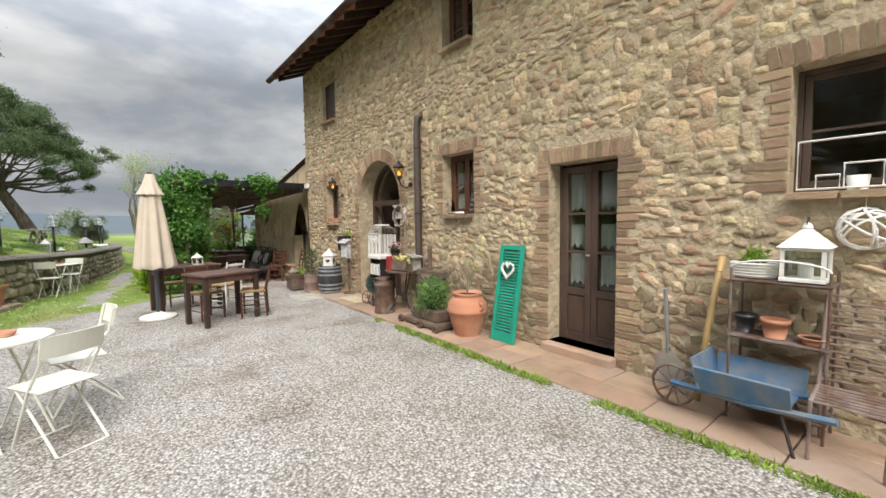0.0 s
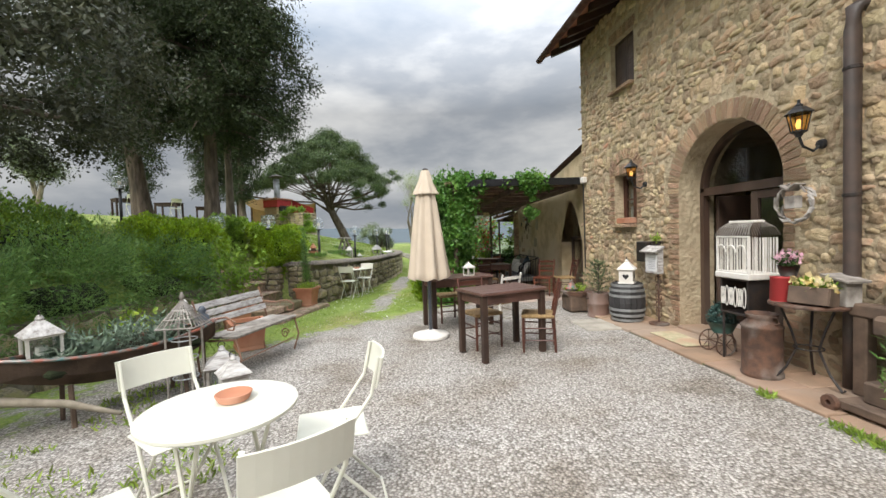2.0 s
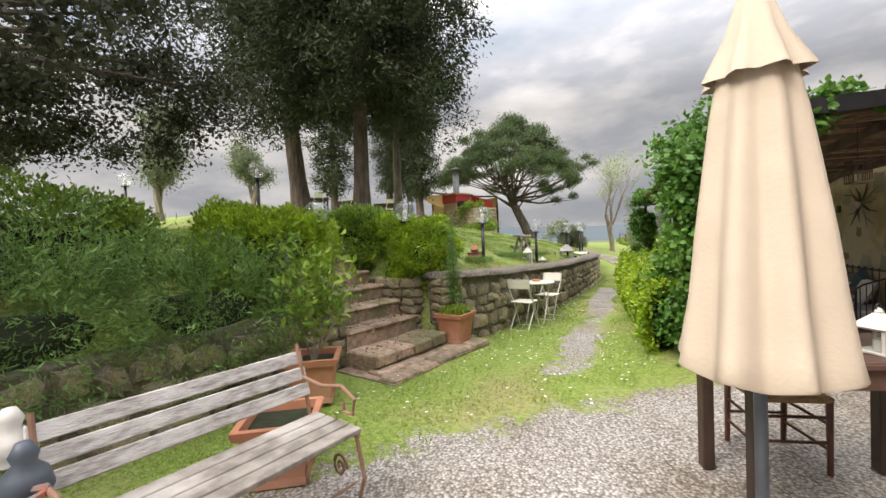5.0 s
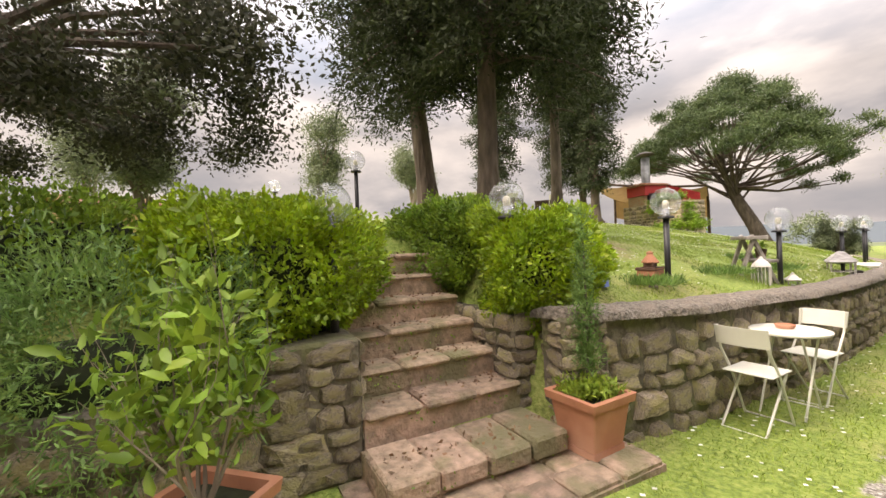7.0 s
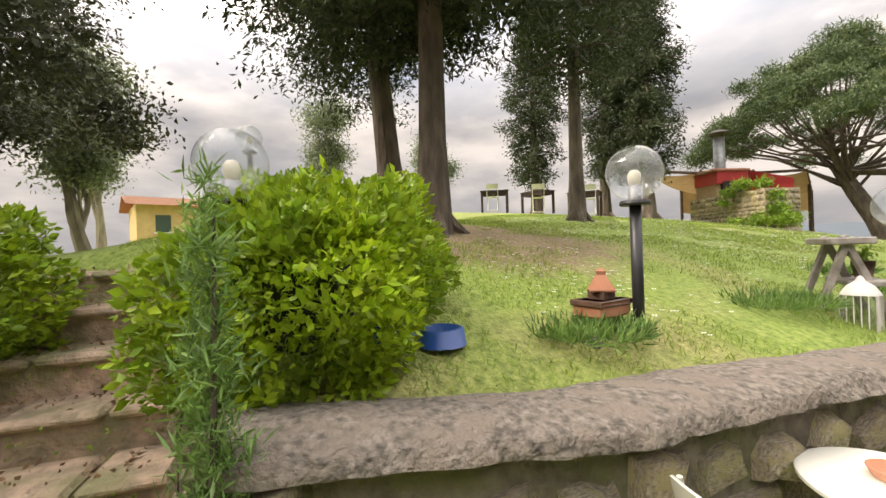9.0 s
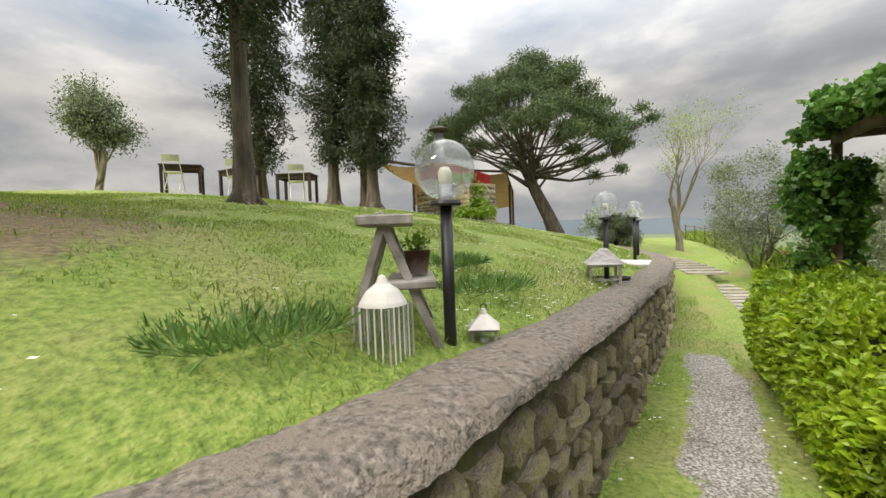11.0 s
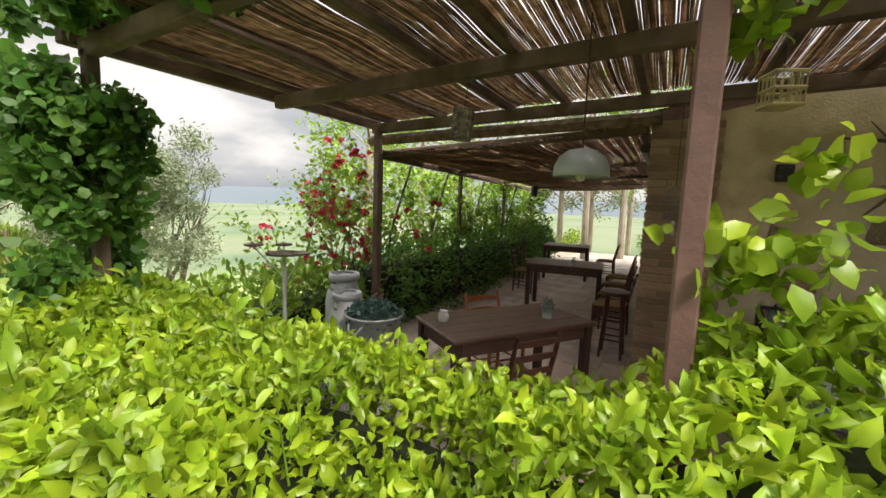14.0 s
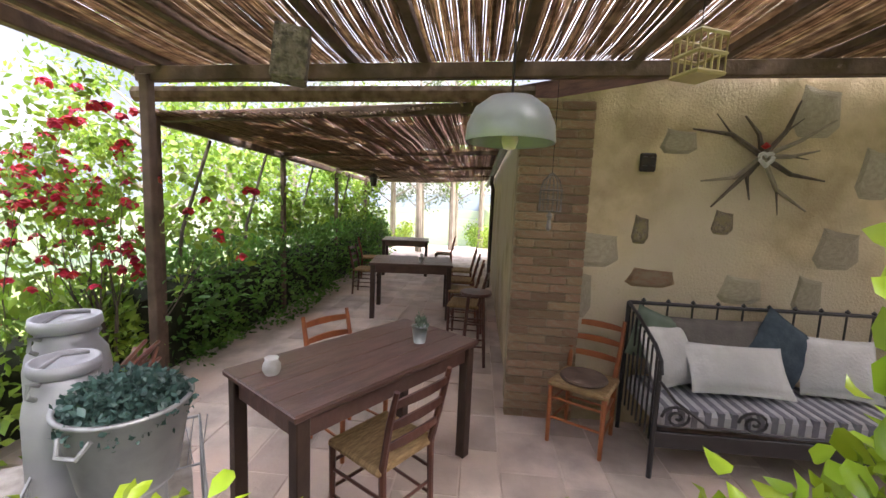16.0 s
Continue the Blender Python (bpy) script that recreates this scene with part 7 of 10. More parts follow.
# rusty milk churn, wheelbarrow planter
r = root("milk_churn", pose(-0.5, 5.62, 0.03), "rusty brown milk churn beside the entrance", "milk churn")
part("body", lathe([(0, 0), (0.155, 0), (0.16, 0.01), (0.16, 0.03), (0.152, 0.04), (0.152, 0.43), (0.16, 0.44), (0.155, 0.46), (0.11, 0.5), (0.105, 0.52), (0.13, 0.56), (0.12, 0.56), (0.1, 0.53), (0, 0.53)], 26), "rust", r, smooth=True)
for s in (-1, 1):
    part("handle", rod([(0, s * 0.12, 0.47), (0, s * 0.17, 0.5), (0, s * 0.15, 0.55), (0, s * 0.115, 0.54)], 0.008, 6), "rust", r)
r = root("flower_cart", pose(-0.33, 6.28, 0.03), "small green iron flower cart with a clipped ball", "flower cart")
part("basin", lathe([(0, 0.22), (0.09, 0.22), (0.14, 0.33), (0.15, 0.34), (0.13, 0.33), (0, 0.25)], 18), "darkgreen", r, smooth=True)
for s in (-0.12, 0.12):
    w = part("wheel", rod([(-0.14 + 0.0, s, 0.11) if False else (0.11 * math.cos(t) - 0.06, s, 0.115 + 0.11 * math.sin(t)) for t in [2 * math.pi * k / 20 for k in range(20)]], 0.008, 5, True), "rust", r)
    for k in range(4):
        t = math.pi * k / 4
        part("spoke", rod([(-0.06 + 0.11 * math.cos(t), s, 0.115 + 0.11 * math.sin(t)), (-0.06 - 0.11 * math.cos(t), s, 0.115 - 0.11 * math.sin(t))], 0.004, 4), "rust", w)
part("prop", rod([(0.1, 0, 0.25), (0.16, 0, 0.0)], 0.01, 5), "rust", r)
part("axle", rod([(-0.06, -0.13, 0.115), (-0.06, 0.13, 0.115)], 0.008, 5), "rust", r)
leaves("clipped_ball", clump_points([(0, 0, 0.4)], [0.12], 1500, 3, 1, 0.85), "lf_blue", 0.025, r, 0.5, 5)
part("hood", rod([(0.02, 0.14 * math.cos(t), 0.34 + 0.2 * math.sin(t)) for t in [math.pi * k / 14 for k in range(15)]], 0.022, 8), "darkgreen", r)
# materials of the furniture
M["barrelwood"] = mat("dark_barrel_oak", (0.045, 0.043, 0.045), (0.028, 0.027, 0.028), 8, 0.6, 0.3, 30, stretch=(1, 1, 0.2), rand=0.2)
M["rustzinc"] = mat("rust_streaked_metal", (0.26, 0.21, 0.19), (0.15, 0.085, 0.06), 7, 0.7, 0.3, 30, stretch=(1, 1, 0.4), c3=(0.17, 0.10, 0.075))
M["benchrust"] = mat("pale_rusty_iron", (0.30, 0.17, 0.11), (0.22, 0.12, 0.08), 14, 0.8, 0.3)
M["tablered"] = mat("dark_red_chair_wood", (0.105, 0.036, 0.022), (0.06, 0.022, 0.015), 6, 0.4, 0.2, 30)
M["poleblue"] = mat("blue_grey_pole", (0.10, 0.115, 0.14), (0.07, 0.085, 0.11), 8, 0.45, 0.1)
M["paleslat"] = mat("peeling_white_slat", (0.52, 0.50, 0.48), (0.26, 0.23, 0.21), 14, 0.8, 0.5, 40, stretch=(1, 4, 4), c3=(0.6, 0.58, 0.56))
M["paper"] = mat("paper", (0.70, 0.70, 0.70), (0.64, 0.64, 0.65), 5, 0.8, 0)
M["ink"] = mat("grey_ink", (0.25, 0.25, 0.28), (0.2, 0.2, 0.22), 5, 0.8, 0)
M["matcloth"] = mat("faded_mat", (0.50, 0.42, 0.28), (0.36, 0.33, 0.2), 12, 0.95, 0.5, 80, c3=(0.44, 0.30, 0.2))
M["teal"] = mat("teal_glaze", (0.05, 0.20, 0.20), (0.35, 0.09, 0.05), 14, 0.3, 0.1)
M["bamboo"] = mat("bamboo", (0.46, 0.30, 0.12), (0.38, 0.25, 0.1), 6, 0.5, 0.1, stretch=(3, 3, 0.5))
M["opal"] = mat("opal_bulb", (0.75, 0.70, 0.55), (0.7, 0.65, 0.5), 4, 0.4, 0)
M["plasticblue"] = mat("blue_plastic", (0.015, 0.07, 0.26), (0.012, 0.06, 0.22), 6, 0.35, 0)
M["yellowwall"] = mat("yellow_render", (0.5, 0.36, 0.16), (0.44, 0.31, 0.14), 3, 0.9, 0.2)
# ---- furniture ----
def table(name, m, L, W, H, label, mt="tablewood", group=""):
    r = root(name, m, label, "table", group)
    top = part("tabletop", bx(-L / 2, L / 2, -W / 2, W / 2, H - 0.03, H, bevel=0.006), mt, r)
    n = 4
    for k in range(n):
        y0 = -W / 2 + 0.004 + (W - 0.008) * k / n
        part("plank", bx(-L / 2 + 0.004, L / 2 - 0.004, y0 + 0.0015, y0 + (W - 0.008) / n - 0.0015, H - 0.004, H + 0.004, bevel=0.002), mt, top)
    for s in (-1, 1):
        part("apron", bx(-L / 2 + 0.06, L / 2 - 0.06, s * (W / 2 - 0.05) - 0.01, s * (W / 2 - 0.05) + 0.01, H - 0.13, H - 0.03), mt, r)
        part("apron", bx(s * (L / 2 - 0.05) - 0.01, s * (L / 2 - 0.05) + 0.01, -W / 2 + 0.06, W / 2 - 0.06, H - 0.13, H - 0.03), mt, r)
        for q in (-1, 1):
            part("leg", bx(s * (L / 2 - 0.05) - 0.032, s * (L / 2 - 0.05) + 0.032, q * (W / 2 - 0.05) - 0.032, q * (W / 2 - 0.05) + 0.032, 0, H - 0.03, bevel=0.005), "darkwood" if mt == "tablewood" else mt, r)
    return r


def rush_chair(m, label, wood="chairwood", seat="rush", group="", arms=False):
    """A ladder-back chair whose front looks along +y."""
    r = root("rush_chair", m, label, "chair", group)
    w, d, h, H = 0.175, 0.17, 0.42, 0.82
    for s in (-1, 1):
        part("leg", rod([(s * w, d, 0), (s * w, d, h + 0.01)], [0.014, 0.018], 8), wood, r)
        part("back_post", rod([(s * w * 0.92, -d - 0.02, 0), (s * w * 0.92, -d, h), (s * w, -d - 0.05, H * 0.8), (s * w, -d - 0.09, H)], [0.015, 0.019, 0.017, 0.013], 8), wood, r)
        for z in (0.14, 0.28):
            part("stretcher", rod([(s * w, d, z), (s * w * 0.92, -d, z)], 0.009, 6), wood, r)
    for z in (0.18, 0.32):
        part("stretcher", rod([(-w, d, z), (w, d, z)], 0.009, 6), wood, r)
    part("stretcher", rod([(-w * 0.9, -d, 0.2), (w * 0.9, -d, 0.2)], 0.009, 6), wood, r)
    st = part("seat", bx(-w - 0.02, w + 0.02, -d - 0.01, d + 0.02, h - 0.022, h + 0.016, bevel=0.012), seat, r, "woven rush seat" if seat == "rush" else "")
    for k, z in enumerate((0.55, 0.66, 0.765)):
        y = -d - 0.055 * (z - 0.42) / 0.24
        bm = BM()
        a, b = [], []
        for j in range(9):
            u = -1 + 2 * j / 8
            yy = y - 0.025 * (1 - u * u) * 0.8
            hh = 0.032 + 0.012 * (1 - u * u)
            a.append([bm.verts.new((u * w, yy - 0.006, z - 0.022)), bm.verts.new((u * w, yy - 0.006, z - 0.022 + hh)), bm.verts.new((u * w, yy + 0.006, z - 0.022 + hh)), bm.verts.new((u * w, yy + 0.006, z - 0.022))])
        for p, q in zip(a, a[1:]):
            for i in range(4):
                bm.faces.new((p[i], p[(i + 1) % 4], q[(i + 1) % 4], q[i]))
        part("slat", bm, wood, r)
    return r


def facing(x, y, z, dx, dy):
    """A pose whose +y looks along (dx, dy)."""
    return pose(x, y, z, 0, 0, math.degrees(math.atan2(-dx, dy)))


table("dining_table", pose(-2.58, 6.9, 0.0, 0, 0, 21), 0.88, 0.60, 0.75, "dark stained wooden table on the gravel")
table("dining_table", pose(-2.90, 8.42, 0.0, 0, 0, 14), 1.0, 0.55, 0.75, "dark stained wooden table under the parasol")
dk = "tablered"
rush_chair(facing(-2.76, 7.2, 0, 0.36, -0.93), "dark red ladder-back chair with a pale seat", dk, "rush", "yard chairs")
rush_chair(facing(-2.13, 6.93, 0, -0.93, 0.30), "dark red ladder-back chair with a rush seat", dk, "rush", "yard chairs")
rush_chair(facing(-2.35, 7.95, 0, -0.5, 0.85), "white painted ladder-back chair at a table", "whitepaint", "rush", "yard chairs")
rush_chair(facing(-3.0, 8.75, 0, 0.2, -0.97), "dark red ladder-back chair tucked under a table", dk, "rush", "yard chairs")
rush_chair(facing(-0.5, 11.35, -0.1, -0.6, -0.8), "orange-red ladder-back chair by the terrace door", "chairwood", "chairwood", "terrace chairs")
rush_chair(facing(-1.7, 11.9, -0.14, 0.2, -1), "dark red ladder-back chair on the terrace", dk, "rush", "terrace chairs")
rush_chair(facing(-0.25, 10.75, -0.05, -1, 0.1), "dark red ladder-back chair near the house corner", dk, "rush", "terrace chairs")
table("dining_table", pose(-1.55, 12.6, -0.18, 0, 0, 4), 1.1, 0.65, 0.75, "dark stained wooden table under the pergola")

# small white lantern on the yard table
def house_lantern(m, s, label, body="whitepaint", glassy=True, roofm=None, name="table_lantern", heart=False, group=""):
    r = root(name, m, label, "lantern", group)
    w, h = 0.075 * s, 0.15 * s
    part("base", bx(-w * 1.15, w * 1.15, -w * 1.15, w * 1.15, 0, 0.018 * s, bevel=0.003), body, r)
    if glassy:
        for a in (-1, 1):
            for b in (-1, 1):
                part("post", bx(a * w - 0.008 * s, a * w + 0.008 * s, b * w - 0.008 * s, b * w + 0.008 * s, 0.018 * s, h), body, r)
            g = part("pane", bx(-w, w, a * w - 0.001, a * w + 0.001, 0.018 * s, h), "glass", r)
            g.visible_shadow = False
            g = part("pane", bx(a * w - 0.001, a * w + 0.001, -w, w, 0.018 * s, h), "glass", r)
            g.visible_shadow = False
        part("candle", lathe([(0, 0.018 * s), (w * 0.4, 0.018 * s), (w * 0.4, h * 0.6), (0, h * 0.62)], 12), "whitepaint", r)
    else:
        part("body", bx(-w, w, -w, w, 0.018 * s, h, bevel=0.003), body, r)
    part("top", bx(-w * 1.15, w * 1.15, -w * 1.15, w * 1.15, h, h + 0.015 * s, bevel=0.003), body, r)
    bm = BM()
    b4 = [bm.verts.new((a * w * 1.3, b * w * 1.3, h + 0.015 * s)) for a, b in ((-1, -1), (1, -1), (1, 1), (-1, 1))]
    t4 = [bm.verts.new((a * w * 0.25, b * w * 0.25, h + 0.1 * s)) for a, b in ((-1, -1), (1, -1), (1, 1), (-1, 1))]
    bm.faces.new(b4[::-1])
    bm.faces.new(t4)
    for k in range(4):
        bm.faces.new((b4[k], b4[(k + 1) % 4], t4[(k + 1) % 4], t4[k]))
    part("roof", bm, roofm or body, r)
    part("finial", lathe([(0.018 * s, h + 0.098 * s), (0.022 * s, h + 0.11 * s), (0.012 * s, h + 0.13 * s), (0, h + 0.135 * s)], 10), roofm or body, r)
    part("ring", rod([(0.02 * s * math.cos(t), 0, h + 0.14 * s + 0.02 * s * math.sin(t)) for t in [2 * math.pi * k / 12 for k in range(12)]], 0.003 * s, 4, True), "iron", r)
    if heart:
        # flat black hearts on the closed body, painted as the shade of cut-outs
        for ax in (0, 1):
            bm = BM()
            vs = []
            for k in range(24):
                t = 2 * math.pi * k / 24
                u, v = 0.028 * s * 1.25 * math.sin(t) ** 3, 0.0021 * s * (13 * math.cos(t) - 5 * math.cos(2 * t) - 2 * math.cos(3 * t) - math.cos(4 * t))
                z = h * 0.55 + v
                vs.append(bm.verts.new((u, -w - 0.004, z) if ax == 0 else (-w - 0.004, u, z)))
            bm.faces.new(vs)
            part("heart_opening", bm, "black", r, "black heart-shaped face drawn as a shaded opening")
    return r


house_lantern(pose(-2.72, 8.35, 0.755, 0, 0, 30), 0.75, "small white lantern on the wooden table")

# closed parasol
r = root("parasol", pose(-3.36, 7.78, 0), "closed beige canvas parasol on a white round base", "parasol")
part("base", lathe([(0, 0), (0.24, 0), (0.25, 0.02), (0.24, 0.045), (0.1, 0.07), (0.045, 0.1), (0, 0.1)], 32), "whitepaint", r, smooth=True)
part("pole", rod([(0, 0, 0.08), (0, 0, 2.28)], 0.024, 12), "poleblue", r, smooth=True)
bm = BM()
rings = []
prof = [(0.255, 0.80), (0.262, 0.815), (0.25, 0.9), (0.225, 1.1), (0.2, 1.35), (0.17, 1.6), (0.145, 1.8), (0.12, 1.95), (0.118, 2.0)]
S = 64
for r0, z in prof:
    ring = []
    for k in range(S):
        a = 2 * math.pi * k / S
        fold = 1 + 0.17 * math.sin(a * 8) * (0.35 + 0.65 * (2.05 - z) / 1.25) + 0.05 * math.sin(a * 3 + z * 2)
        ring.append(bm.verts.new((r0 * fold * math.cos(a), r0 * fold * math.sin(a), z + 0.018 * math.sin(a * 8) * (z < 0.85))))
    rings.append(ring)
for p, q in zip(rings, rings[1:]):
    for k in range(S):
        bm.faces.new((p[k], p[(k + 1) % S], q[(k + 1) % S], q[k]))
part("canopy", bm, "cloth", r, smooth=True)
bm = lathe([(0.165, 1.94), (0.15, 1.98), (0.10, 2.1), (0.06, 2.24), (0.05, 2.26)], 32)
for v in bm.verts:
    a = math.atan2(v.co.y, v.co.x)
    k = 1 + 0.14 * math.sin(a * 8) * (2.26 - v.co.z) / 0.3
    v.co.x *= k
    v.co.y *= k
part("vent_flap", bm, "cloth", r, smooth=True)
part("finial", lathe([(0, 2.25), (0.035, 2.255), (0.04, 2.275), (0.02, 2.29), (0, 2.295)], 14), "iron", r)


# cream folding bistro furniture
def bistro_chair(m, group="bistro chairs", label="cream painted folding metal bistro chair"):
    r = root("bistro_chair", m, label, "chair", group)
    for s in (-1, 1):
        x = s * 0.165
        part("frame_leg", rod([(x, 0.2, 0), (x, -0.02, 0.42), (x, -0.17, 0.62), (x, -0.21, 0.8)], 0.0095, 7), "cream", r)
        part("cross_leg", rod([(x * 0.88, -0.24, 0), (x * 0.88, 0.02, 0.28), (x * 0.88, 0.16, 0.425)], 0.009, 7), "cream", r)
    part("foot_bar", rod([(-0.165, 0.2, 0.012), (0.165, 0.2, 0.012)], 0.007, 6), "cream", r)
    part("foot_bar", rod([(-0.145, -0.24, 0.012), (0.145, -0.24, 0.012)], 0.007, 6), "cream", r)
    bm = bx(-0.17, 0.17, -0.15, 0.19, 0.425, 0.438, bevel=0.005)
    part("seat", bm, "cream", r)
    bm = BM()
    a = []
    for j in range(9):
        u = -1 + 2 * j / 8
        yy = -0.185 - 0.03 * (1 - u * u)
        a.append([bm.verts.new((u * 0.18, yy + dy, z)) for dy, z in ((0, 0.655), (-0.035, 0.80), (-0.047, 0.80), (-0.012, 0.655))])
    for p, q in zip(a, a[1:]):
        for i in range(4):
            bm.faces.new((p[i], p[(i + 1) % 4], q[(i + 1) % 4], q[i]))
    bm.faces.new(a[0])
    bm.faces.new(a[-1][::-1])
    part("backrest", bm, "cream", r)
    return r


def bistro_table(m, R=0.3, H=0.72):
    r = root("bistro_table", m, "round cream metal folding bistro table", "table")
    part("tabletop", lathe([(0, H - 0.02), (R - 0.01, H - 0.02), (R, H - 0.012), (R, H), (R - 0.012, H + 0.004), (0, H + 0.002)], 40), "cream", r, smooth=False)
    for s in (-1, 1):
        part("leg", rod([(s * 0.15, -0.24, 0), (s * 0.15, 0.18, H - 0.02)], 0.009, 7), "cream", r)
        part("leg", rod([(s * 0.13, 0.24, 0), (s * 0.13, -0.18, H - 0.02)], 0.009, 7), "cream", r)
        part("foot_bar", rod([(-0.15, -s * 0.24, 0.01), (0.15, -s * 0.24, 0.01)], 0.007, 6), "cream", r)
    return r


def ash_bowl(m):
    r = root("terracotta_saucer", m, "small terracotta saucer on a bistro table", "saucer")
    part("saucer", lathe([(0, 0), (0.06, 0), (0.075, 0.03), (0.068, 0.032), (0.056, 0.01), (0, 0.01)], 22), "terracotta", r, smooth=True)


bistro_table(pose(-4.45, 4.03, 0, 0, 0, 40))
ash_bowl(pose(-4.42, 4.08, 0.725))
bistro_chair(facing(-4.82, 3.74, 0, 0.72, 0.7))
bistro_chair(facing(-4.88, 4.48, 0, 0.75, -0.66))
bistro_chair(facing(-4.13, 3.74, 0, -0.55, 0.83))
bistro_chair(facing(-4.06, 4.42, 0, -0.96, -0.2))
bistro_table(pose(-4.9, 12.82, -0.12, 0, 0, -10), 0.28, 0.7)
ash_bowl(pose(-4.93, 12.86, 0.585))
bistro_chair(facing(-5.05, 12.28, -0.1, 0.22, 0.97))
bistro_chair(facing(-4.8, 13.38, -0.14, -0.3, -0.95))

# slatted garden bench with rusty scrolled ends
BM_ = facing(-5.47, 7.12, 0.0, 0.96, -0.28)
r = root("garden_bench", BM_, "weathered slatted bench with rusty scrolled iron ends", "bench")
for k in range(4):
    part("slat", bx(-0.56, 0.56, -0.13 + 0.095 * k, -0.045 + 0.095 * k, 0.41, 0.435, bevel=0.004), "greywood", r)
for k in range(3):
    part("slat", bx(-0.56, 0.56, -0.012, 0.012, 0, 0.07, bevel=0.004, m=Matrix.Translation((0, -0.19 - 0.03 * k, 0.52 + 0.085 * k)) @ Matrix.Rotation(radians(18), 4, "X")), "paleslat", r)
for s in (-0.54, 0.54):
    part("end_frame", rod([(s, -0.27, 0.8), (s, -0.2, 0.55), (s, -0.17, 0.42), (s, -0.1, 0.38), (s, 0.24, 0.4)], 0.011, 7), "benchrust", r)
    part("leg", rod([(s, 0.22, 0.4), (s, 0.27, 0.2), (s, 0.2, 0.0)], 0.011, 7), "benchrust", r)
    part("leg", rod([(s, -0.17, 0.4), (s, -0.24, 0.2), (s, -0.22, 0.0)], 0.011, 7), "benchrust", r)
    part("armrest", rod([(s, -0.22, 0.62), (s, -0.05, 0.6), (s, 0.12, 0.63), (s, 0.22, 0.58), (s, 0.2, 0.5), (s, 0.13, 0.5), (s, 0.13, 0.55)], 0.01, 7), "benchrust", r)
    part("scroll", rod([(s, 0.08 + 0.06 * (1 - k / 22) * math.cos(k * 0.55), 0.2 + 0.07 * (1 - k / 22) * math.sin(k * 0.55)) for k in range(20)], 0.008, 6), "benchrust", r)
part("tie_rod", rod([(-0.54, 0.2, 0.15), (0.54, 0.2, 0.15)], 0.007, 6), "benchrust", r)

# ---- by the entrance ----
r = root("wine_barrel", pose(-0.42, 7.98, 0.03), "dark oak wine barrel with grey hoops", "barrel")
NB = 20
pf = [(0.0, 0.205), (0.12, 0.235), (0.28, 0.25), (0.44, 0.235), (0.56, 0.205)]
for k in range(NB):
    bm = BM()
    a0, a1 = 2 * math.pi * k / NB + 0.012, 2 * math.pi * (k + 1) / NB - 0.012
    cols = []
    for z, R in pf:
        cols.append([bm.verts.new((R * math.cos(a), R * math.sin(a), z)) for a in (a0, a1)] + [bm.verts.new(((R - 0.02) * math.cos(a), (R - 0.02) * math.sin(a), z)) for a in (a1, a0)])
    for p, q in zip(cols, cols[1:]):
        for i in range(4):
            bm.faces.new((p[i], p[(i + 1) % 4], q[(i + 1) % 4], q[i]))
    part("stave", bm, "barrelwood", r)
for z, R in ((0.03, 0.216), (0.10, 0.234), (0.18, 0.246), (0.38, 0.246), (0.46, 0.234), (0.53, 0.216)):
    part("hoop", lathe([(R, z - 0.018), (R + 0.006, z - 0.018), (R + 0.005, z + 0.018), (R - 0.001, z + 0.018)], 30), "zinc", r)
part("head", lathe([(0.195, 0.545), (0, 0.545)], 24), "barrelwood", r)
house_lantern(pose(-0.46, 7.9, 0.59, 0, 0, 50), 1.25, "white wooden lantern with heart cut-outs on the barrel", glassy=False, heart=True, name="heart_lantern")
r = root("iron_mincer", pose(-0.36, 8.12, 0.59), "grey iron mincer on the barrel", "mincer")
part("body", lathe([(0, 0), (0.05, 0), (0.035, 0.02), (0.03, 0.1), (0.06, 0.14), (0.09, 0.2), (0.0, 0.19)], 16), "zinc", r, smooth=True)
part("crank", rod([(0, 0, 0.1), (0, 0.1, 0.1), (0, 0.1, 0.18)], 0.01, 6), "zinc", r)

r = root("metal_drum", pose(-0.62, 8.48, 0.0), "rust-streaked metal drum used as a planter", "planter")
part("drum", lathe([(0, 0), (0.17, 0), (0.172, 0.02), (0.165, 0.03), (0.165, 0.2), (0.172, 0.21), (0.165, 0.22), (0.165, 0.36), (0.172, 0.38), (0.155, 0.38), (0.15, 0.33), (0, 0.33)], 28), "rustzinc", r, smooth=True)
for k in range(2):
    part("handle", rod([(0.17 * (1 - 2 * k), -0.04, 0.3), (0.2 * (1 - 2 * k), 0, 0.29), (0.17 * (1 - 2 * k), 0.04, 0.3)], 0.007, 6), "iron", r)
rg = random.Random(3)
fir = root("young_spruce", pose(-0.6, 8.5, 0.3), "young spruce in a metal drum", "tree")
bm = BM()
tube(bm, [(0, 0, 0), (0, 0, 0.62)], [0.014, 0.004], 6)
PT, ND = [], []
for k in range(34):
    z = 0.05 + 0.52 * k / 34
    a = 2.399 * k
    L = 0.34 * (1 - z / 0.68) + 0.04
    e = Vector((math.cos(a) * L, math.sin(a) * L, z + L * 0.35))
    tube(bm, [(0, 0, z), tuple(e)], [0.006, 0.002], 4)
    for j in range(44):
        u = rg.random()
        PT.append(tuple(Vector((0, 0, z)).lerp(e, u)))
        ND.append((math.cos(a) * 0.7, math.sin(a) * 0.7, 0.5))
part("trunk", bm, "bark", fir)
leaves("needles", PT, "lf_pine", 0.05, fir, 0.12, 3, 0.05, 0.2, np.array(ND))
r = root("menu_stand", pose(-0.16, 7.62, 0.03), "white menu box on a scrolled iron stand", "menu stand")
part("foot", lathe([(0, 0), (0.13, 0), (0.13, 0.02), (0.02, 0.03), (0, 0.03)], 20), "rust", r)
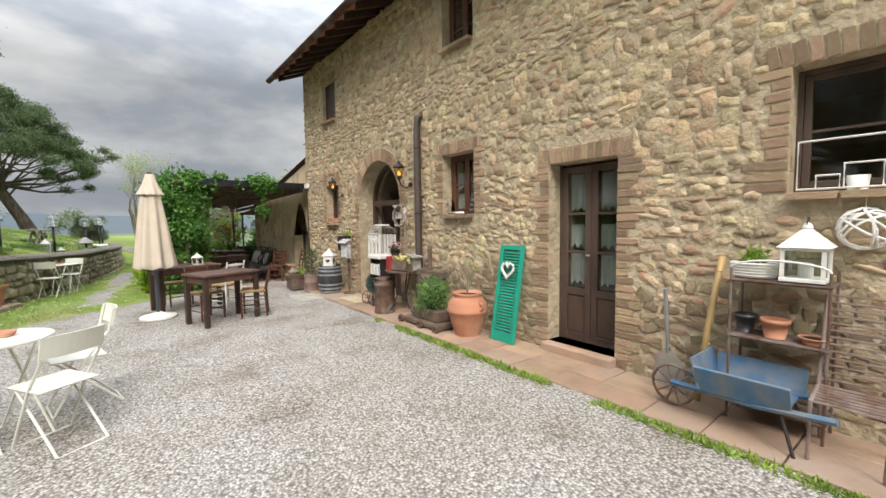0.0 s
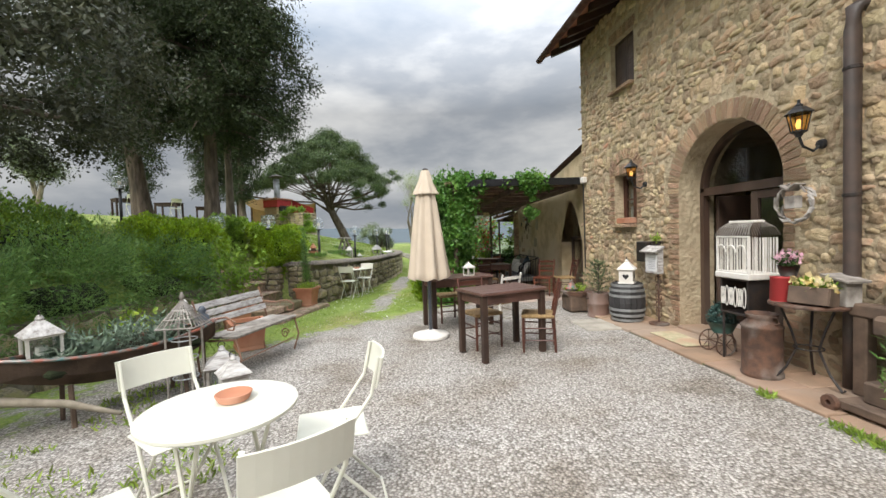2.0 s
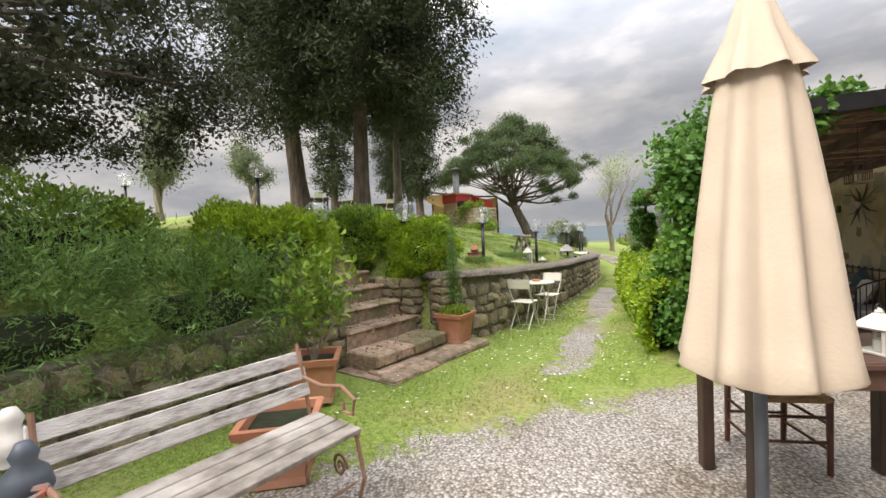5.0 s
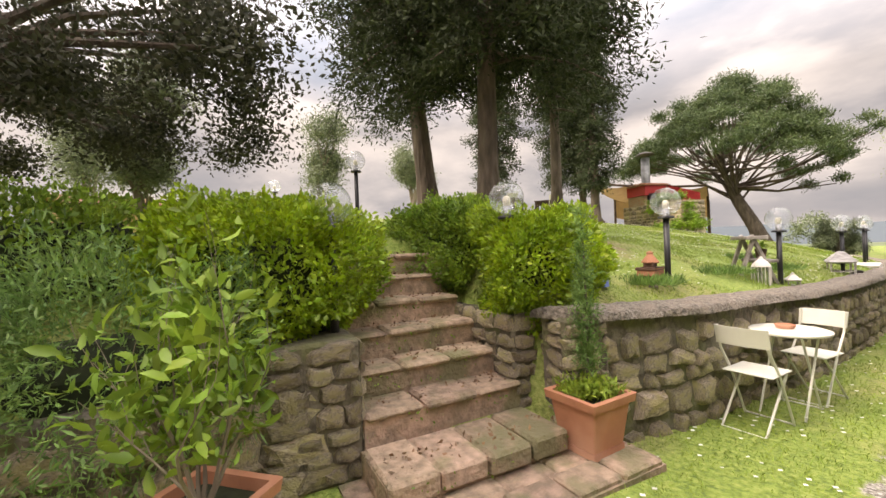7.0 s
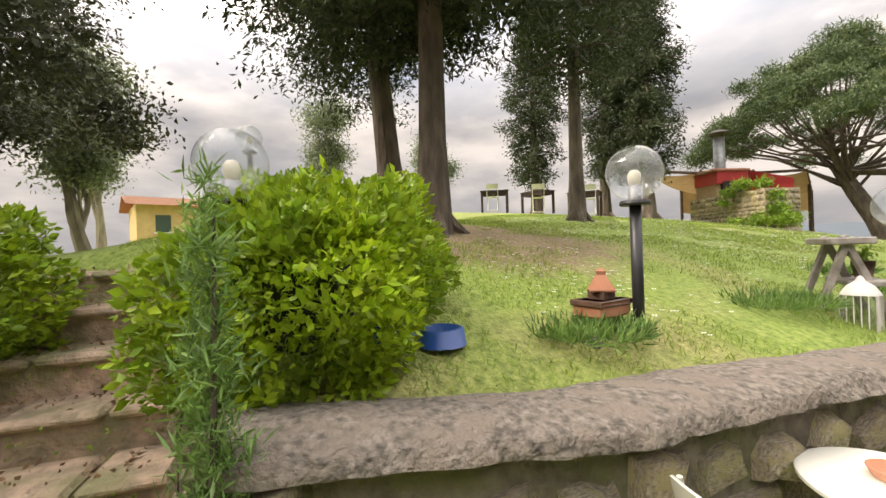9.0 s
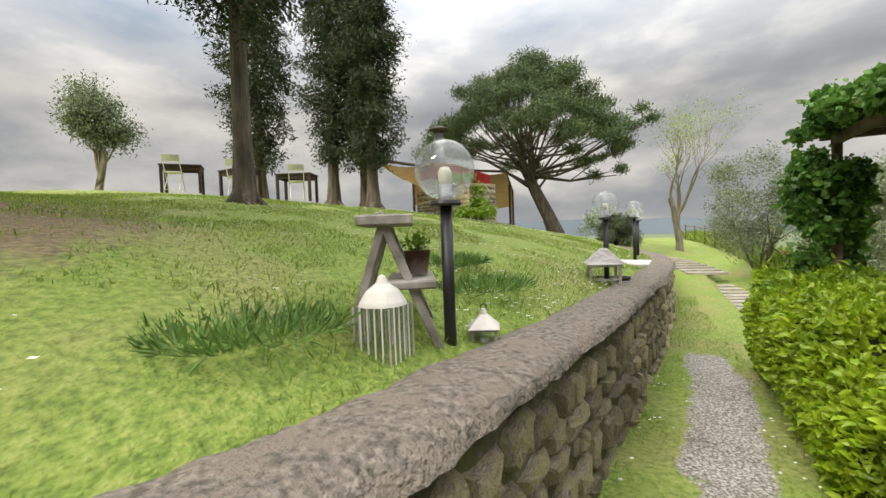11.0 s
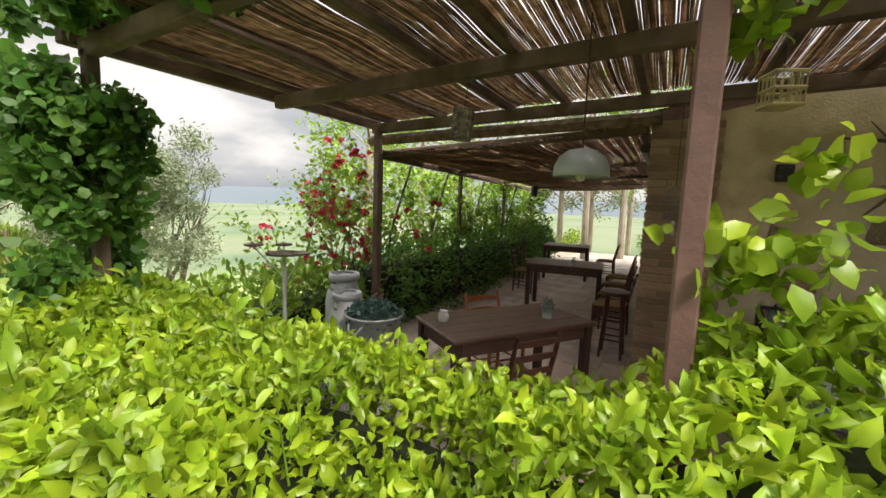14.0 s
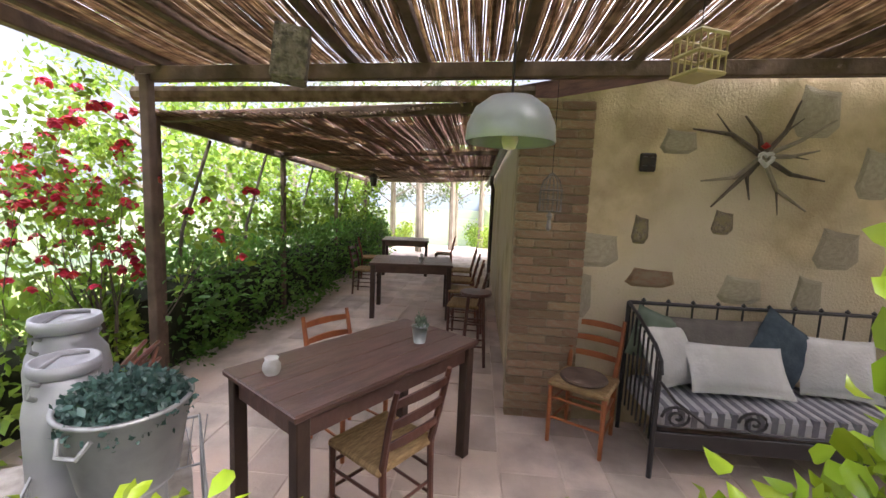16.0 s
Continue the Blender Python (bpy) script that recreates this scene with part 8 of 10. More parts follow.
part("pole", rod([(0, 0, 0.02), (0, 0, 0.75)], 0.013, 8), "rust", r)
for k in range(5):
    part("scroll", rod([(0, 0.06 * math.cos(t) * (1 if k % 2 else -1), 0.15 + 0.12 * k + 0.05 * math.sin(t * 2)) for t in [2 * math.pi * j / 14 for j in range(14)]], 0.006, 5, True), "rust", r)
bd = part("board", bx(-0.1, -0.02, -0.15, 0.15, 0.72, 1.08, bevel=0.006), "paleslat", r)
part("menu_sheet", bx(-0.106, -0.1, -0.12, 0.12, 0.75, 0.98), "paper", bd, "white printed menu sheet")
for k in range(7):
    part("text_line", bx(-0.108, -0.1055, -0.09, 0.05 + 0.03 * (k % 3), 0.94 - 0.025 * k, 0.944 - 0.025 * k), "ink", bd)
part("roof", bx(-0.13, 0.03, -0.18, 0.18, -0.01, 0.01, m=Matrix.Translation((-0.05, 0, 1.08)) @ Matrix.Rotation(radians(-28), 4, "Y")), "paleslat", r)
part("scroll", rod([(-0.02, 0.14 * math.cos(t), 1.11 + 0.05 * abs(math.sin(t * 3))) for t in [math.pi * j / 24 for j in range(25)]], 0.005, 5), "iron", r)
r = root("letter_box", pose(-0.08, 8.05, 1.0), "dark metal letter box on the wall", "letter box")
part("box", bx(-0.06, 0.06, -0.14, 0.14, -0.12, 0.18, bevel=0.01), "iron", r)
flower_pot("wall_plant", pose(-0.12, 7.72, 1.13), "small bowl of moss on the menu box", "iron", 0.06, 0.07, "lf_yellow", None, 120)
r = root("door_mat", pose(-0.42, 6.85, 0.036), "pale woven door mat with a faded pattern", "mat")
part("mat", bx(-0.16, 0.16, -0.33, 0.33, 0, 0.012, bevel=0.004), "matcloth", r)
r = root("succulent_bowl", pose(-0.72, 9.05, 0.0), "wide bowl of succulents with a teal ornament", "planter")
part("stool", bx(-0.2, 0.2, -0.2, 0.2, 0, 0.26, bevel=0.02), "timber", r)
part("bowl", lathe([(0, 0.26), (0.2, 0.26), (0.3, 0.34), (0.29, 0.35), (0, 0.33)], 24), "rust", r, smooth=True)
leaves("foliage", clump_points([(0, 0, 0.36), (0.1, 0.1, 0.36), (-0.12, -0.05, 0.36)], [0.14, 0.12, 0.12], 260, 2, 0.5, 0.2), "lf_yellow", 0.045, r, 0.5, 3, 0.2, 0.8)
part("ornament", lathe([(0, 0.35), (0.1, 0.36), (0.11, 0.39), (0.06, 0.44), (0.035, 0.48), (0.03, 0.52), (0, 0.53)], 16, at=(-0.12, -0.05, 0)), "teal", r, "glazed teal ornament")

# ---- blue wheelbarrow corner ----
r = root("blue_wheelbarrow", pose(-0.44, 0.84, 0.03), "worn blue wooden wheelbarrow with a spoked wheel", "wheelbarrow")
for s in (-1, 1):
    part("shaft", rod([(s * 0.13, 0.42, 0.24), (s * 0.16, -0.1, 0.25), (s * 0.2, -0.48, 0.30)], 0.022, 6), "blue", r)
part("bed", bx(-0.17, 0.17, -0.25, 0.22, 0.25, 0.27, bevel=0.004), "blue", r)
for s in (-1, 1):
    part("side", bx(-0.01, 0.01, -0.28, 0.24, 0, 0.19, bevel=0.004, m=Matrix.Translation((s * 0.17, 0, 0.26)) @ Matrix.Rotation(radians(22 * s), 4, "Y")), "blue", r)
part("front", bx(-0.2, 0.2, -0.01, 0.01, 0, 0.22, bevel=0.004, m=Matrix.Translation((0, 0.22, 0.26)) @ Matrix.Rotation(radians(-14), 4, "X")), "blue", r)
w = part("wheel", rod([(0, 0.46 + 0.15 * math.cos(t), 0.17 + 0.15 * math.sin(t)) for t in [2 * math.pi * k / 28 for k in range(28)]], 0.011, 6, True), "rust", r)
for k in range(5):
    t = math.pi * k / 5
    part("spoke", rod([(0, 0.46 + 0.15 * math.cos(t), 0.17 + 0.15 * math.sin(t)), (0, 0.46 - 0.15 * math.cos(t), 0.17 - 0.15 * math.sin(t))], 0.006, 5), "rust", w)
for s in (-1, 1):
    part("leg", rod([(s * 0.16, -0.22, 0.25), (s * 0.19, -0.30, 0.0)], 0.011, 6), "iron", r)
# dust pan and bamboo pole
r = root("bamboo_pole", pose(0, 0, 0), "thick yellow bamboo pole leaning on the wall", "pole")
part("pole", rod([(-0.2, 1.22, 0.03), (-0.14, 1.18, 0.6), (-0.06, 1.12, 1.18)], 0.022, 10), "bamboo", r, smooth=True)
for k in range(4):
    u = 0.15 + 0.25 * k
    part("node", lathe([(0.022, -0.006), (0.027, 0), (0.022, 0.006)], 10, at=(-0.2 + 0.14 * u, 1.22 - 0.1 * u, 0.03 + 1.15 * u)), "bamboo", r)
r = root("enamel_pan", pose(-0.2, 1.42, 0.05, 0, -12, 0), "old white enamel dustpan with a grey handle", "dustpan")
bm = BM()
vs = [bm.verts.new(p) for p in ((0, -0.12, 0), (0, 0.14, 0.03), (0, 0.1, 0.28), (0, 0.03, 0.36), (0, -0.04, 0.36), (0, -0.12, 0.27))]
bm.faces.new(vs)
bmesh.ops.solidify(bm, geom=bm.faces[:], thickness=0.02)
part("pan", bm, "whitepaint", r)
part("handle", rod([(0, 0.0, 0.34), (0, -0.01, 0.5), (0, -0.02, 0.9)], [0.01, 0.014, 0.016], 8), "zinc", r)

# wrought iron shelf with pots
r = root("iron_shelf", pose(-0.2, 0.72, 0.03), "rusty wrought iron plant shelf against the wall", "shelf")
for x in (-0.13, 0.13):
    for y in (-0.26, 0.26):
        part("upright", rod([(x, y, 0), (x, y, 1.1)], 0.009, 6), "rust", r)
for z in (0.12, 0.6, 1.0):
    sh = part("shelf_board", frame_rect(-0.14, 0.28, -0.27, 0.27, z, z + 0.02, 0.006), "rust", r)
    for k in range(9):
        part("bar", rod([(-0.14 + 0.035 * k, -0.27, z + 0.012), (-0.14 + 0.035 * k, 0.27, z + 0.012)], 0.004, 4), "rust", sh)
part("scroll", rod([(-0.13, 0.26 * math.cos(t), 1.1 + 0.06 * math.sin(t)) for t in [math.pi * k / 16 for k in range(17)]], 0.007, 5), "whitepaint", r)
house_lantern(pose(-0.22, 0.6, 1.06), 1.35, "white wooden lantern with crossed bars and copper top", roofm="whitepaint", name="cross_lantern")
r = root("white_basket", pose(-0.2, 0.88, 1.06), "white wicker basket with a cactus", "basket")
rg = random.Random(2)
for k in range(5):
    part("wicker_ring", rod([((0.1 + 0.003 * k) * 0.9 * math.cos(t), (0.12 + 0.004 * k) * math.sin(t), 0.012 + 0.02 * k) for t in [2 * math.pi * j / 18 for j in range(18)]], 0.012, 5, True), "whitepaint", r)
leaves("foliage", clump_points([(0, 0, 0.13)], [0.08], 150, 3, 0.7, 0.2), "lf_hedge", 0.05, r, 0.3, 4, 0.1, 0.8)


def clay_pot(m, R, h, label, mt="terracotta", name="clay_pot"):
    r = root(name, m, label, "pot")
    part("pot", lathe([(0, 0), (R * 0.68, 0), (R * 0.9, h * 0.78), (R, h * 0.78), (R * 1.02, h), (R * 0.9, h), (R * 0.85, h * 0.7), (0, h * 0.7)], 22), mt, r, smooth=True)
    part("soil", lathe([(R * 0.86, h * 0.75), (0, h * 0.77)], 14), "shade_and_soil", r)
    return r


clay_pot(pose(-0.24, 0.74, 0.655), 0.085, 0.13, "terracotta flower pot on an iron shelf")
clay_pot(pose(-0.2, 0.92, 0.655), 0.07, 0.13, "black plastic flower pot on an iron shelf", "black")
clay_pot(pose(-0.24, 0.54, 0.655), 0.08, 0.045, "stack of small terracotta saucers")
r = root("slatted_chair", pose(-0.36, 0.33, 0.03), "rusty slatted iron garden chair", "chair")
for s in (-0.16, 0.16):
    part("side_frame", rod([(0.16, s, 0.95), (0.02, s, 0.4), (-0.2, s, 0.36), (-0.22, s, 0.0)], 0.012, 7), "rustzinc", r)
    part("leg", rod([(0.02, s, 0.4), (0.16, s, 0.0)], 0.011, 7), "rustzinc", r)
for k in range(14):
    u = k / 13
    part("slat", rod([(0.16 - 0.14 * u, -0.16, 0.95 - 0.55 * u), (0.16 - 0.14 * u, 0.16, 0.95 - 0.55 * u)], 0.007, 5), "rustzinc", r)
for k in range(7):
    u = k / 6
    part("slat", rod([(0.0 - 0.2 * u, -0.16, 0.4 - 0.04 * u), (0.0 - 0.2 * u, 0.16, 0.4 - 0.04 * u)], 0.008, 5), "rustzinc", r)

# ---- old boat planter and lanterns by the retaining wall ----
r = root("boat_planter", facing(-6.1, 6.0, -0.08, 0.62, 0.78), "weathered wooden boat-shaped planter on legs", "planter")
bm = BM()
rings = []
for k in range(13):
    u = -1 + 2 * k / 12
    w_ = 0.24 * (1 - abs(u) ** 2.4) + 0.02
    ring = [bm.verts.new((w_ * a, u * 0.75, 0.62 - b * (0.26 * (1 - 0.4 * u * u)) + 0.06 * u * u)) for a, b in ((-1, 0), (-0.85, 0.55), (-0.4, 0.95), (0.4, 0.95), (0.85, 0.55), (1, 0))]
    rings.append(ring)
for p, q in zip(rings, rings[1:]):
    for j in range(5):
        bm.faces.new((p[j], p[j + 1], q[j + 1], q[j]))
bmesh.ops.solidify(bm, geom=bm.faces[:], thickness=0.018)
part("hull", bm, "timber", r)
part("rim", rod([((0.26 * (1 - abs(u) ** 2.4) + 0.02) * s, u * 0.76, 0.63 + 0.06 * u * u) for s, us in ((1, np.linspace(-1, 1, 13)), (-1, np.linspace(1, -1, 13))) for u in us], 0.014, 6, True), "teal", r)
for x, y in ((-0.15, -0.4), (0.15, -0.4), (-0.15, 0.4), (0.15, 0.4)):
    part("leg", rod([(x, y, 0), (x * 0.7, y, 0.42)], 0.018, 6), "timber", r)
part("soil", bx(-0.17, 0.17, -0.55, 0.55, 0.5, 0.58, bevel=0.03), "shade_and_soil", r)
leaves("foliage", clump_points([(0, -0.35, 0.66), (0.03, 0.0, 0.7), (-0.03, 0.35, 0.68)], [0.2, 0.2, 0.2], 420, 3, 0.8, 0.1), "lf_grey", 0.075, r, 0.18, 4, 0.15, 0.6)
for k, c in enumerate(((0.12, -0.2, 0.64), (0.1, 0.2, 0.64), (0.0, -0.5, 0.62))):
    leaves("succulent", clump_points([c], [0.09], 90, 5 + k, 0.8, 0.3), "lf_grey", 0.07, r, 0.6, 6 + k, 0.2, 0.6)
house_lantern(facing(-6.45, 5.62, 0.54, 0.62, 0.78), 1.25, "weathered white wooden lantern on the boat planter", roofm="paleslat")
house_lantern(pose(-5.24, 6.04, 0.0, 0, 0, 35), 1.35, "cream wooden lantern with a heart opening", "paleslat", False, None, "heart_lantern", True)
house_lantern(pose(-5.42, 6.24, 0.0, 0, 0, 20), 1.5, "faded pink and grey lantern by the bench", "greywood", True, "paleslat")
r = root("wire_lantern_stand", pose(-5.62, 6.0, -0.02), "tall grey wire plant tower with a pointed top", "plant stand")
for a, b in ((-0.1, -0.1), (0.1, -0.1), (0.1, 0.1), (-0.1, 0.1)):
    part("post", rod([(a, b, 0), (a, b, 0.7)], 0.009, 6), "greywood", r)
for z in (0.25, 0.42, 0.58):
    part("hoop", rod([(0.1 * math.cos(t), 0.1 * math.sin(t), z) for t in [2 * math.pi * k / 16 for k in range(16)]], 0.006, 5, True), "zinc", r)
bm = BM()
for k in range(24):
    a = 2 * math.pi * k / 24
    q = 0.15 / max(abs(math.cos(a)), abs(math.sin(a)))
    tube(bm, [(q * math.cos(a), q * math.sin(a), 0.7), (0, 0, 0.93)], 0.004, 4)
for z, s in ((0.7, 0.15), (0.77, 0.105), (0.84, 0.06)):
    tube(bm, [(-s, -s, z), (s, -s, z), (s, s, z), (-s, s, z)], 0.006, 4, True)
part("spire", bm, "greywood", r)
part("finial", lathe([(0.012, 0.92), (0.022, 0.95), (0.008, 0.99), (0, 1.0)], 10), "greywood", r)
part("tray", lathe([(0, 0), (0.17, 0), (0.18, 0.03), (0.17, 0.03), (0, 0.012)], 20), "rust", r)
for k, (x, y, z, mt, lb) in enumerate(((-5.95, 6.65, 0.62, "whitepaint", "white ceramic bird on the planter"), (-5.75, 6.6, 0.55, "poleblue", "small blue bird house on the planter"))):
    r = root("garden_ornament", pose(x, y, z), lb, "ornament")
    part("figure", lathe([(0, 0), (0.05, 0.0), (0.075, 0.04), (0.06, 0.1), (0.03, 0.13), (0.04, 0.16), (0.02, 0.2), (0, 0.205)], 14), mt, r, smooth=True)
    part("stake", rod([(0, 0, 0), (0, 0, -z)], 0.012, 6), "timber", r)
r = root("dead_branch", pose(0, 0, 0), "long grey dead branch lying by the wall", "branch")
part("branch", rod([(-7.1, 5.5, 0.25), (-6.6, 5.45, 0.3), (-6.2, 5.5, 0.24), (-5.8, 5.45, 0.16)], [0.03, 0.035, 0.03, 0.015], 8), "palebark", r, smooth=True)
r = root("wooden_ladder_shelf", pose(-6.95, 5.35, 0, 0, 0, 30), "grey weathered wooden trestle by the wall", "trestle")
for s in (-0.15, 0.15):
    part("leg", bx(-0.035, 0.035, -0.03, 0.03, 0, 0.62, bevel=0.006, m=pose(0, s, 0, 0, 8, 0)), "greywood", r)
part("board", bx(-0.12, 0.25, -0.25, 0.25, 0.6, 0.64, bevel=0.008), "greywood", r)
part("foot", bx(-0.2, 0.25, -0.2, 0.2, 0.0, 0.09, bevel=0.01), "greywood", r)
yb = root("yellow_shrub", pose(-6.5, 6.5, 0.0), "thin shrub with yellow-green leaves by the wall", "shrub")
bm = BM()
tips = []
for k in range(4):
    limb(bm, (0.05 * k, 0, 0), (0.3 * math.sin(k), 0.3 * math.cos(k), 1), 0.35, 0.008, 2, random.Random(k), tips, 0.6, 4, 0.2)
part("stem", bm, "palebark", yb)
leaves("foliage", [tuple(t + Vector((random.uniform(-1, 1), random.uniform(-1, 1), random.uniform(-1, 1))) * 0.05) for t, d in tips for _ in range(6)], "lf_yellow", 0.055, yb, 0.5, 3)


# ---- terracotta box pots at the steps ----
def box_pot(m, label, w=0.17, h=0.3):
    r = root("terracotta_planter", m, label, "planter")
    bm = BM()
    pr = [(0.80, 0), (0.80, 0.04), (0.76, 0.045), (0.95, h * 0.86), (1.08, h * 0.86), (1.12, h), (0.92, h), (0.86, h * 0.8)]
    rings = [[bm.verts.new((a * w * q, b * w * q, z)) for a, b in ((-1, -1), (1, -1), (1, 1), (-1, 1))] for q, z in pr]
    for p, q in zip(rings, rings[1:]):
        for k in range(4):
            bm.faces.new((p[k], p[(k + 1) % 4], q[(k + 1) % 4], q[k]))
    bm.faces.new(rings[0][::-1])
    bmesh.ops.bevel(bm, geom=[e for e in bm.edges if abs(e.verts[0].co.z - e.verts[1].co.z) > 0.02], offset=0.008, segments=1, affect="EDGES")
    part("pot", bm, "terracotta", r)
    part("soil", bx(-w * 0.88, w * 0.88, -w * 0.88, w * 0.88, h * 0.75, h * 0.86), "shade_and_soil", r)
    return r


box_pot(pose(-5.73, 10.9, 0.012, 0, 0, -12), "square terracotta planter under a golden shrub", 0.19, 0.38)
yr = root("golden_shrub", pose(-5.73, 10.9, 0.33), "low golden-green shrub in a terracotta planter", "shrub")
leaves("foliage", clump_points([(0, 0, 0.08), (0.1, 0.06, 0.06), (-0.1, -0.06, 0.07), (-0.06, 0.1, 0.05)], [0.13, 0.12, 0.12, 0.12], 520, 3, 0.7, 0.2), "lf_yellow", 0.045, yr, 0.3, 4, 0.1, 0.6)
sp = root("cypress_sapling", pose(-5.76, 10.93, 0.32), "thin grey-green cypress sapling", "sapling")
part("trunk", rod([(0, 0, 0), (0.02, 0, 0.6), (0, 0.02, 1.2)], [0.012, 0.009, 0.003], 6), "bark", sp)
leaves("foliage", clump_points([(0.02 * math.sin(k * 2), 0.02 * math.cos(k * 3), 0.25 + 0.085 * k) for k in range(13)], [0.13 - 0.006 * k for k in range(13)], 230, 5, 1.1, 0.05), "lf_rosemary", 0.05, sp, 0.12, 4, 0.1, 0.8)
box_pot(pose(-6.28, 8.72, 0.03, 0, 0, 30), "square terracotta planter holding a bay laurel", 0.2, 0.38)
ly = root("laurel_shrub", pose(-6.28, 8.72, 0.33), "glossy young bay laurel in a terracotta planter", "shrub")
bm = BM()
tips = []
for k in range(7):
    limb(bm, (0, 0, 0), (0.5 * math.sin(k * 0.9), 0.5 * math.cos(k * 0.9), 1), 0.55, 0.011, 2, random.Random(20 + k), tips, 0.55, 4, 0.25)
part("stem", bm, "palebark", ly)
rg = random.Random(4)
leaves("foliage", [tuple(t * rg.uniform(0.55, 1.05) + Vector((rg.gauss(0, 0.05), rg.gauss(0, 0.05), rg.gauss(0, 0.04)))) for t, d in tips for _ in range(16)], "lf_hedge", 0.07, ly, 0.38, 5, 0.2, 0.5, oval=True)
box_pot(pose(-5.75, 7.75, 0.0, 0, 0, 30), "square terracotta planter behind the bench", 0.2, 0.36)


# ---- globe lamps ----
def globe_lamp(x, y, z0, z1, label="black post lamp with a clear glass globe"):
    r = root("garden_lamp", pose(x, y, z0), label, "lamp", "globe garden lamps")
    h = z1 - z0
    part("post", rod([(0, 0, -0.15), (0, 0, h - 0.17)], 0.03, 12), "black", r, smooth=True)
    part("collar", lathe([(0, h - 0.175), (0.075, h - 0.175), (0.08, h - 0.165), (0.075, h - 0.15), (0, h - 0.15)], 20), "black", r)
    part("socket", lathe([(0.035, h - 0.15), (0.035, h - 0.07), (0.0, h - 0.07)], 14), "zinc", r, smooth=True)
    part("bulb", lathe([(0.02, h - 0.07), (0.032, h - 0.05), (0.034, h - 0.01), (0.02, h + 0.012), (0, h + 0.018)], 12), "opal", r, "cream bulb", smooth=True)
    g = part("globe", lathe([(0.145 * math.sin(t), h - 0.145 * math.cos(t)) for t in [0.42 + (math.pi - 0.42) * k / 18 for k in range(19)]], 28), "globe", r, "clear glass globe", smooth=True)
    g.visible_shadow = False
    return r


for x, y, z0, z1 in ((-5.86, 12.93, 0.83, 1.78), (-5.22, 15.1, 0.70, 1.60), (-4.76, 18.36, 0.60, 1.56), (-4.52, 21.3, 0.60, 1.61), (-4.5, 23.4, 0.55, 1.58), (-6.92, 9.68, 0.8, 1.72),
                     (-6.49, 11.07, 0.85, 1.79), (-9.7, 11.6, 1.75, 2.76), (-14.2, 12.1, ground_z(-14.2, 12.1), 3.05)):
    globe_lamp(x, y, z0, z1)

# lawn ornaments behind the wall
r = root("hanging_planter", pose(-5.98, 12.78, 0.82), "rusty terracotta roofed planter on the lamp post", "planter")
part("basket", bx(-0.09, 0.09, -0.13, 0.13, 0.2, 0.29, bevel=0.01), "terracotta", r)
part("bracket", rod([(0, 0, 0.2), (0, 0, 0.0)], 0.01, 6), "rust", r)
part("rim", frame_rect(-0.1, 0.2, -0.14, 0.14, 0.26, 0.29, 0.008), "rust", r)
part("roof", lathe([(0.085, 0.33), (0.09, 0.34), (0.03, 0.42), (0.035, 0.44), (0, 0.46)], 4), "terracotta", r)
part("body", bx(-0.05, 0.05, -0.05, 0.05, 0.27, 0.34), "rust", r)
r = root("marker_stone", pose(-5.88, 12.55, 0.8, 0, 0, 20), "small pale concrete block behind the wall", "stone")
part("block", bx(-0.045, 0.045, -0.045, 0.045, -0.03, 0.15, bevel=0.012), "cap", r)
for k, (x, y) in enumerate(((-6.2, 11.66), (-6.1, 11.82))):
    r = root("blue_bowl", pose(x, y, ground_z(x, y)), "bright blue plastic bowl in the grass", "bowl", "pair of blue bowls")
    part("bowl", lathe([(0, 0.0), (0.11, 0), (0.1, 0.07), (0.085, 0.075), (0.075, 0.02), (0, 0.02)], 22), "plasticblue", r, smooth=True)
r = root("step_ladder_stand", facing(-5.42, 15.12, 0.68, 0.85, 0.5), "grey wooden step stand with pots on the lawn", "plant stand")
for s in (-0.17, 0.17):
    part("leg", bx(-0.03, 0.03, -0.02, 0.02, -0.05, 0.78, bevel=0.005, m=pose(s, 0.13, 0, 22, 0, 0)), "greywood", r)
    part("leg", bx(-0.03, 0.03, -0.02, 0.02, -0.05, 0.74, bevel=0.005, m=pose(s, -0.36, 0, -18, 0, 0)), "greywood", r)
part("step", bx(-0.24, 0.24, -0.26, 0.0, 0.66, 0.71, bevel=0.008), "greywood", r)
part("step", bx(-0.24, 0.24, -0.14, 0.1, 0.36, 0.40, bevel=0.008), "greywood", r)
flower_pot("flower_pot", pose(-5.42, 15.15, 1.09), "small clay pot of herbs on the step stand", "rust", 0.12, 0.07, "lf_hedge", None, 120)
r = root("white_cage_lantern", pose(-5.36, 14.74, 0.72), "white wire cage lantern with a domed top", "lantern")
part("base", bx(-0.095, 0.095, -0.095, 0.095, 0, 0.03, bevel=0.004), "whitepaint", r)
for s in (-1, 1):
    for k in range(6):
        part("bar", rod([(s * 0.09, -0.09 + 0.036 * k, 0.03), (s * 0.09, -0.09 + 0.036 * k, 0.28)], 0.004, 4), "whitepaint", r)
        part("bar", rod([(-0.09 + 0.036 * k, s * 0.09, 0.03), (-0.09 + 0.036 * k, s * 0.09, 0.28)], 0.004, 4), "whitepaint", r)
g = part("pane", bx(-0.085, 0.085, -0.085, 0.085, 0.03, 0.28), "globe", r)
g.visible_shadow = False
part("dome", lathe([(0.105, 0.28), (0.1, 0.295), (0.07, 0.34), (0.03, 0.37), (0.015, 0.4), (0, 0.41)], 16), "whitepaint", r)
house_lantern(pose(-5.12, 15.3, 0.66, 0, 0, 20), 0.82, "white peaked lantern with small hearts on the lawn", "greywood", True, "whitepaint")
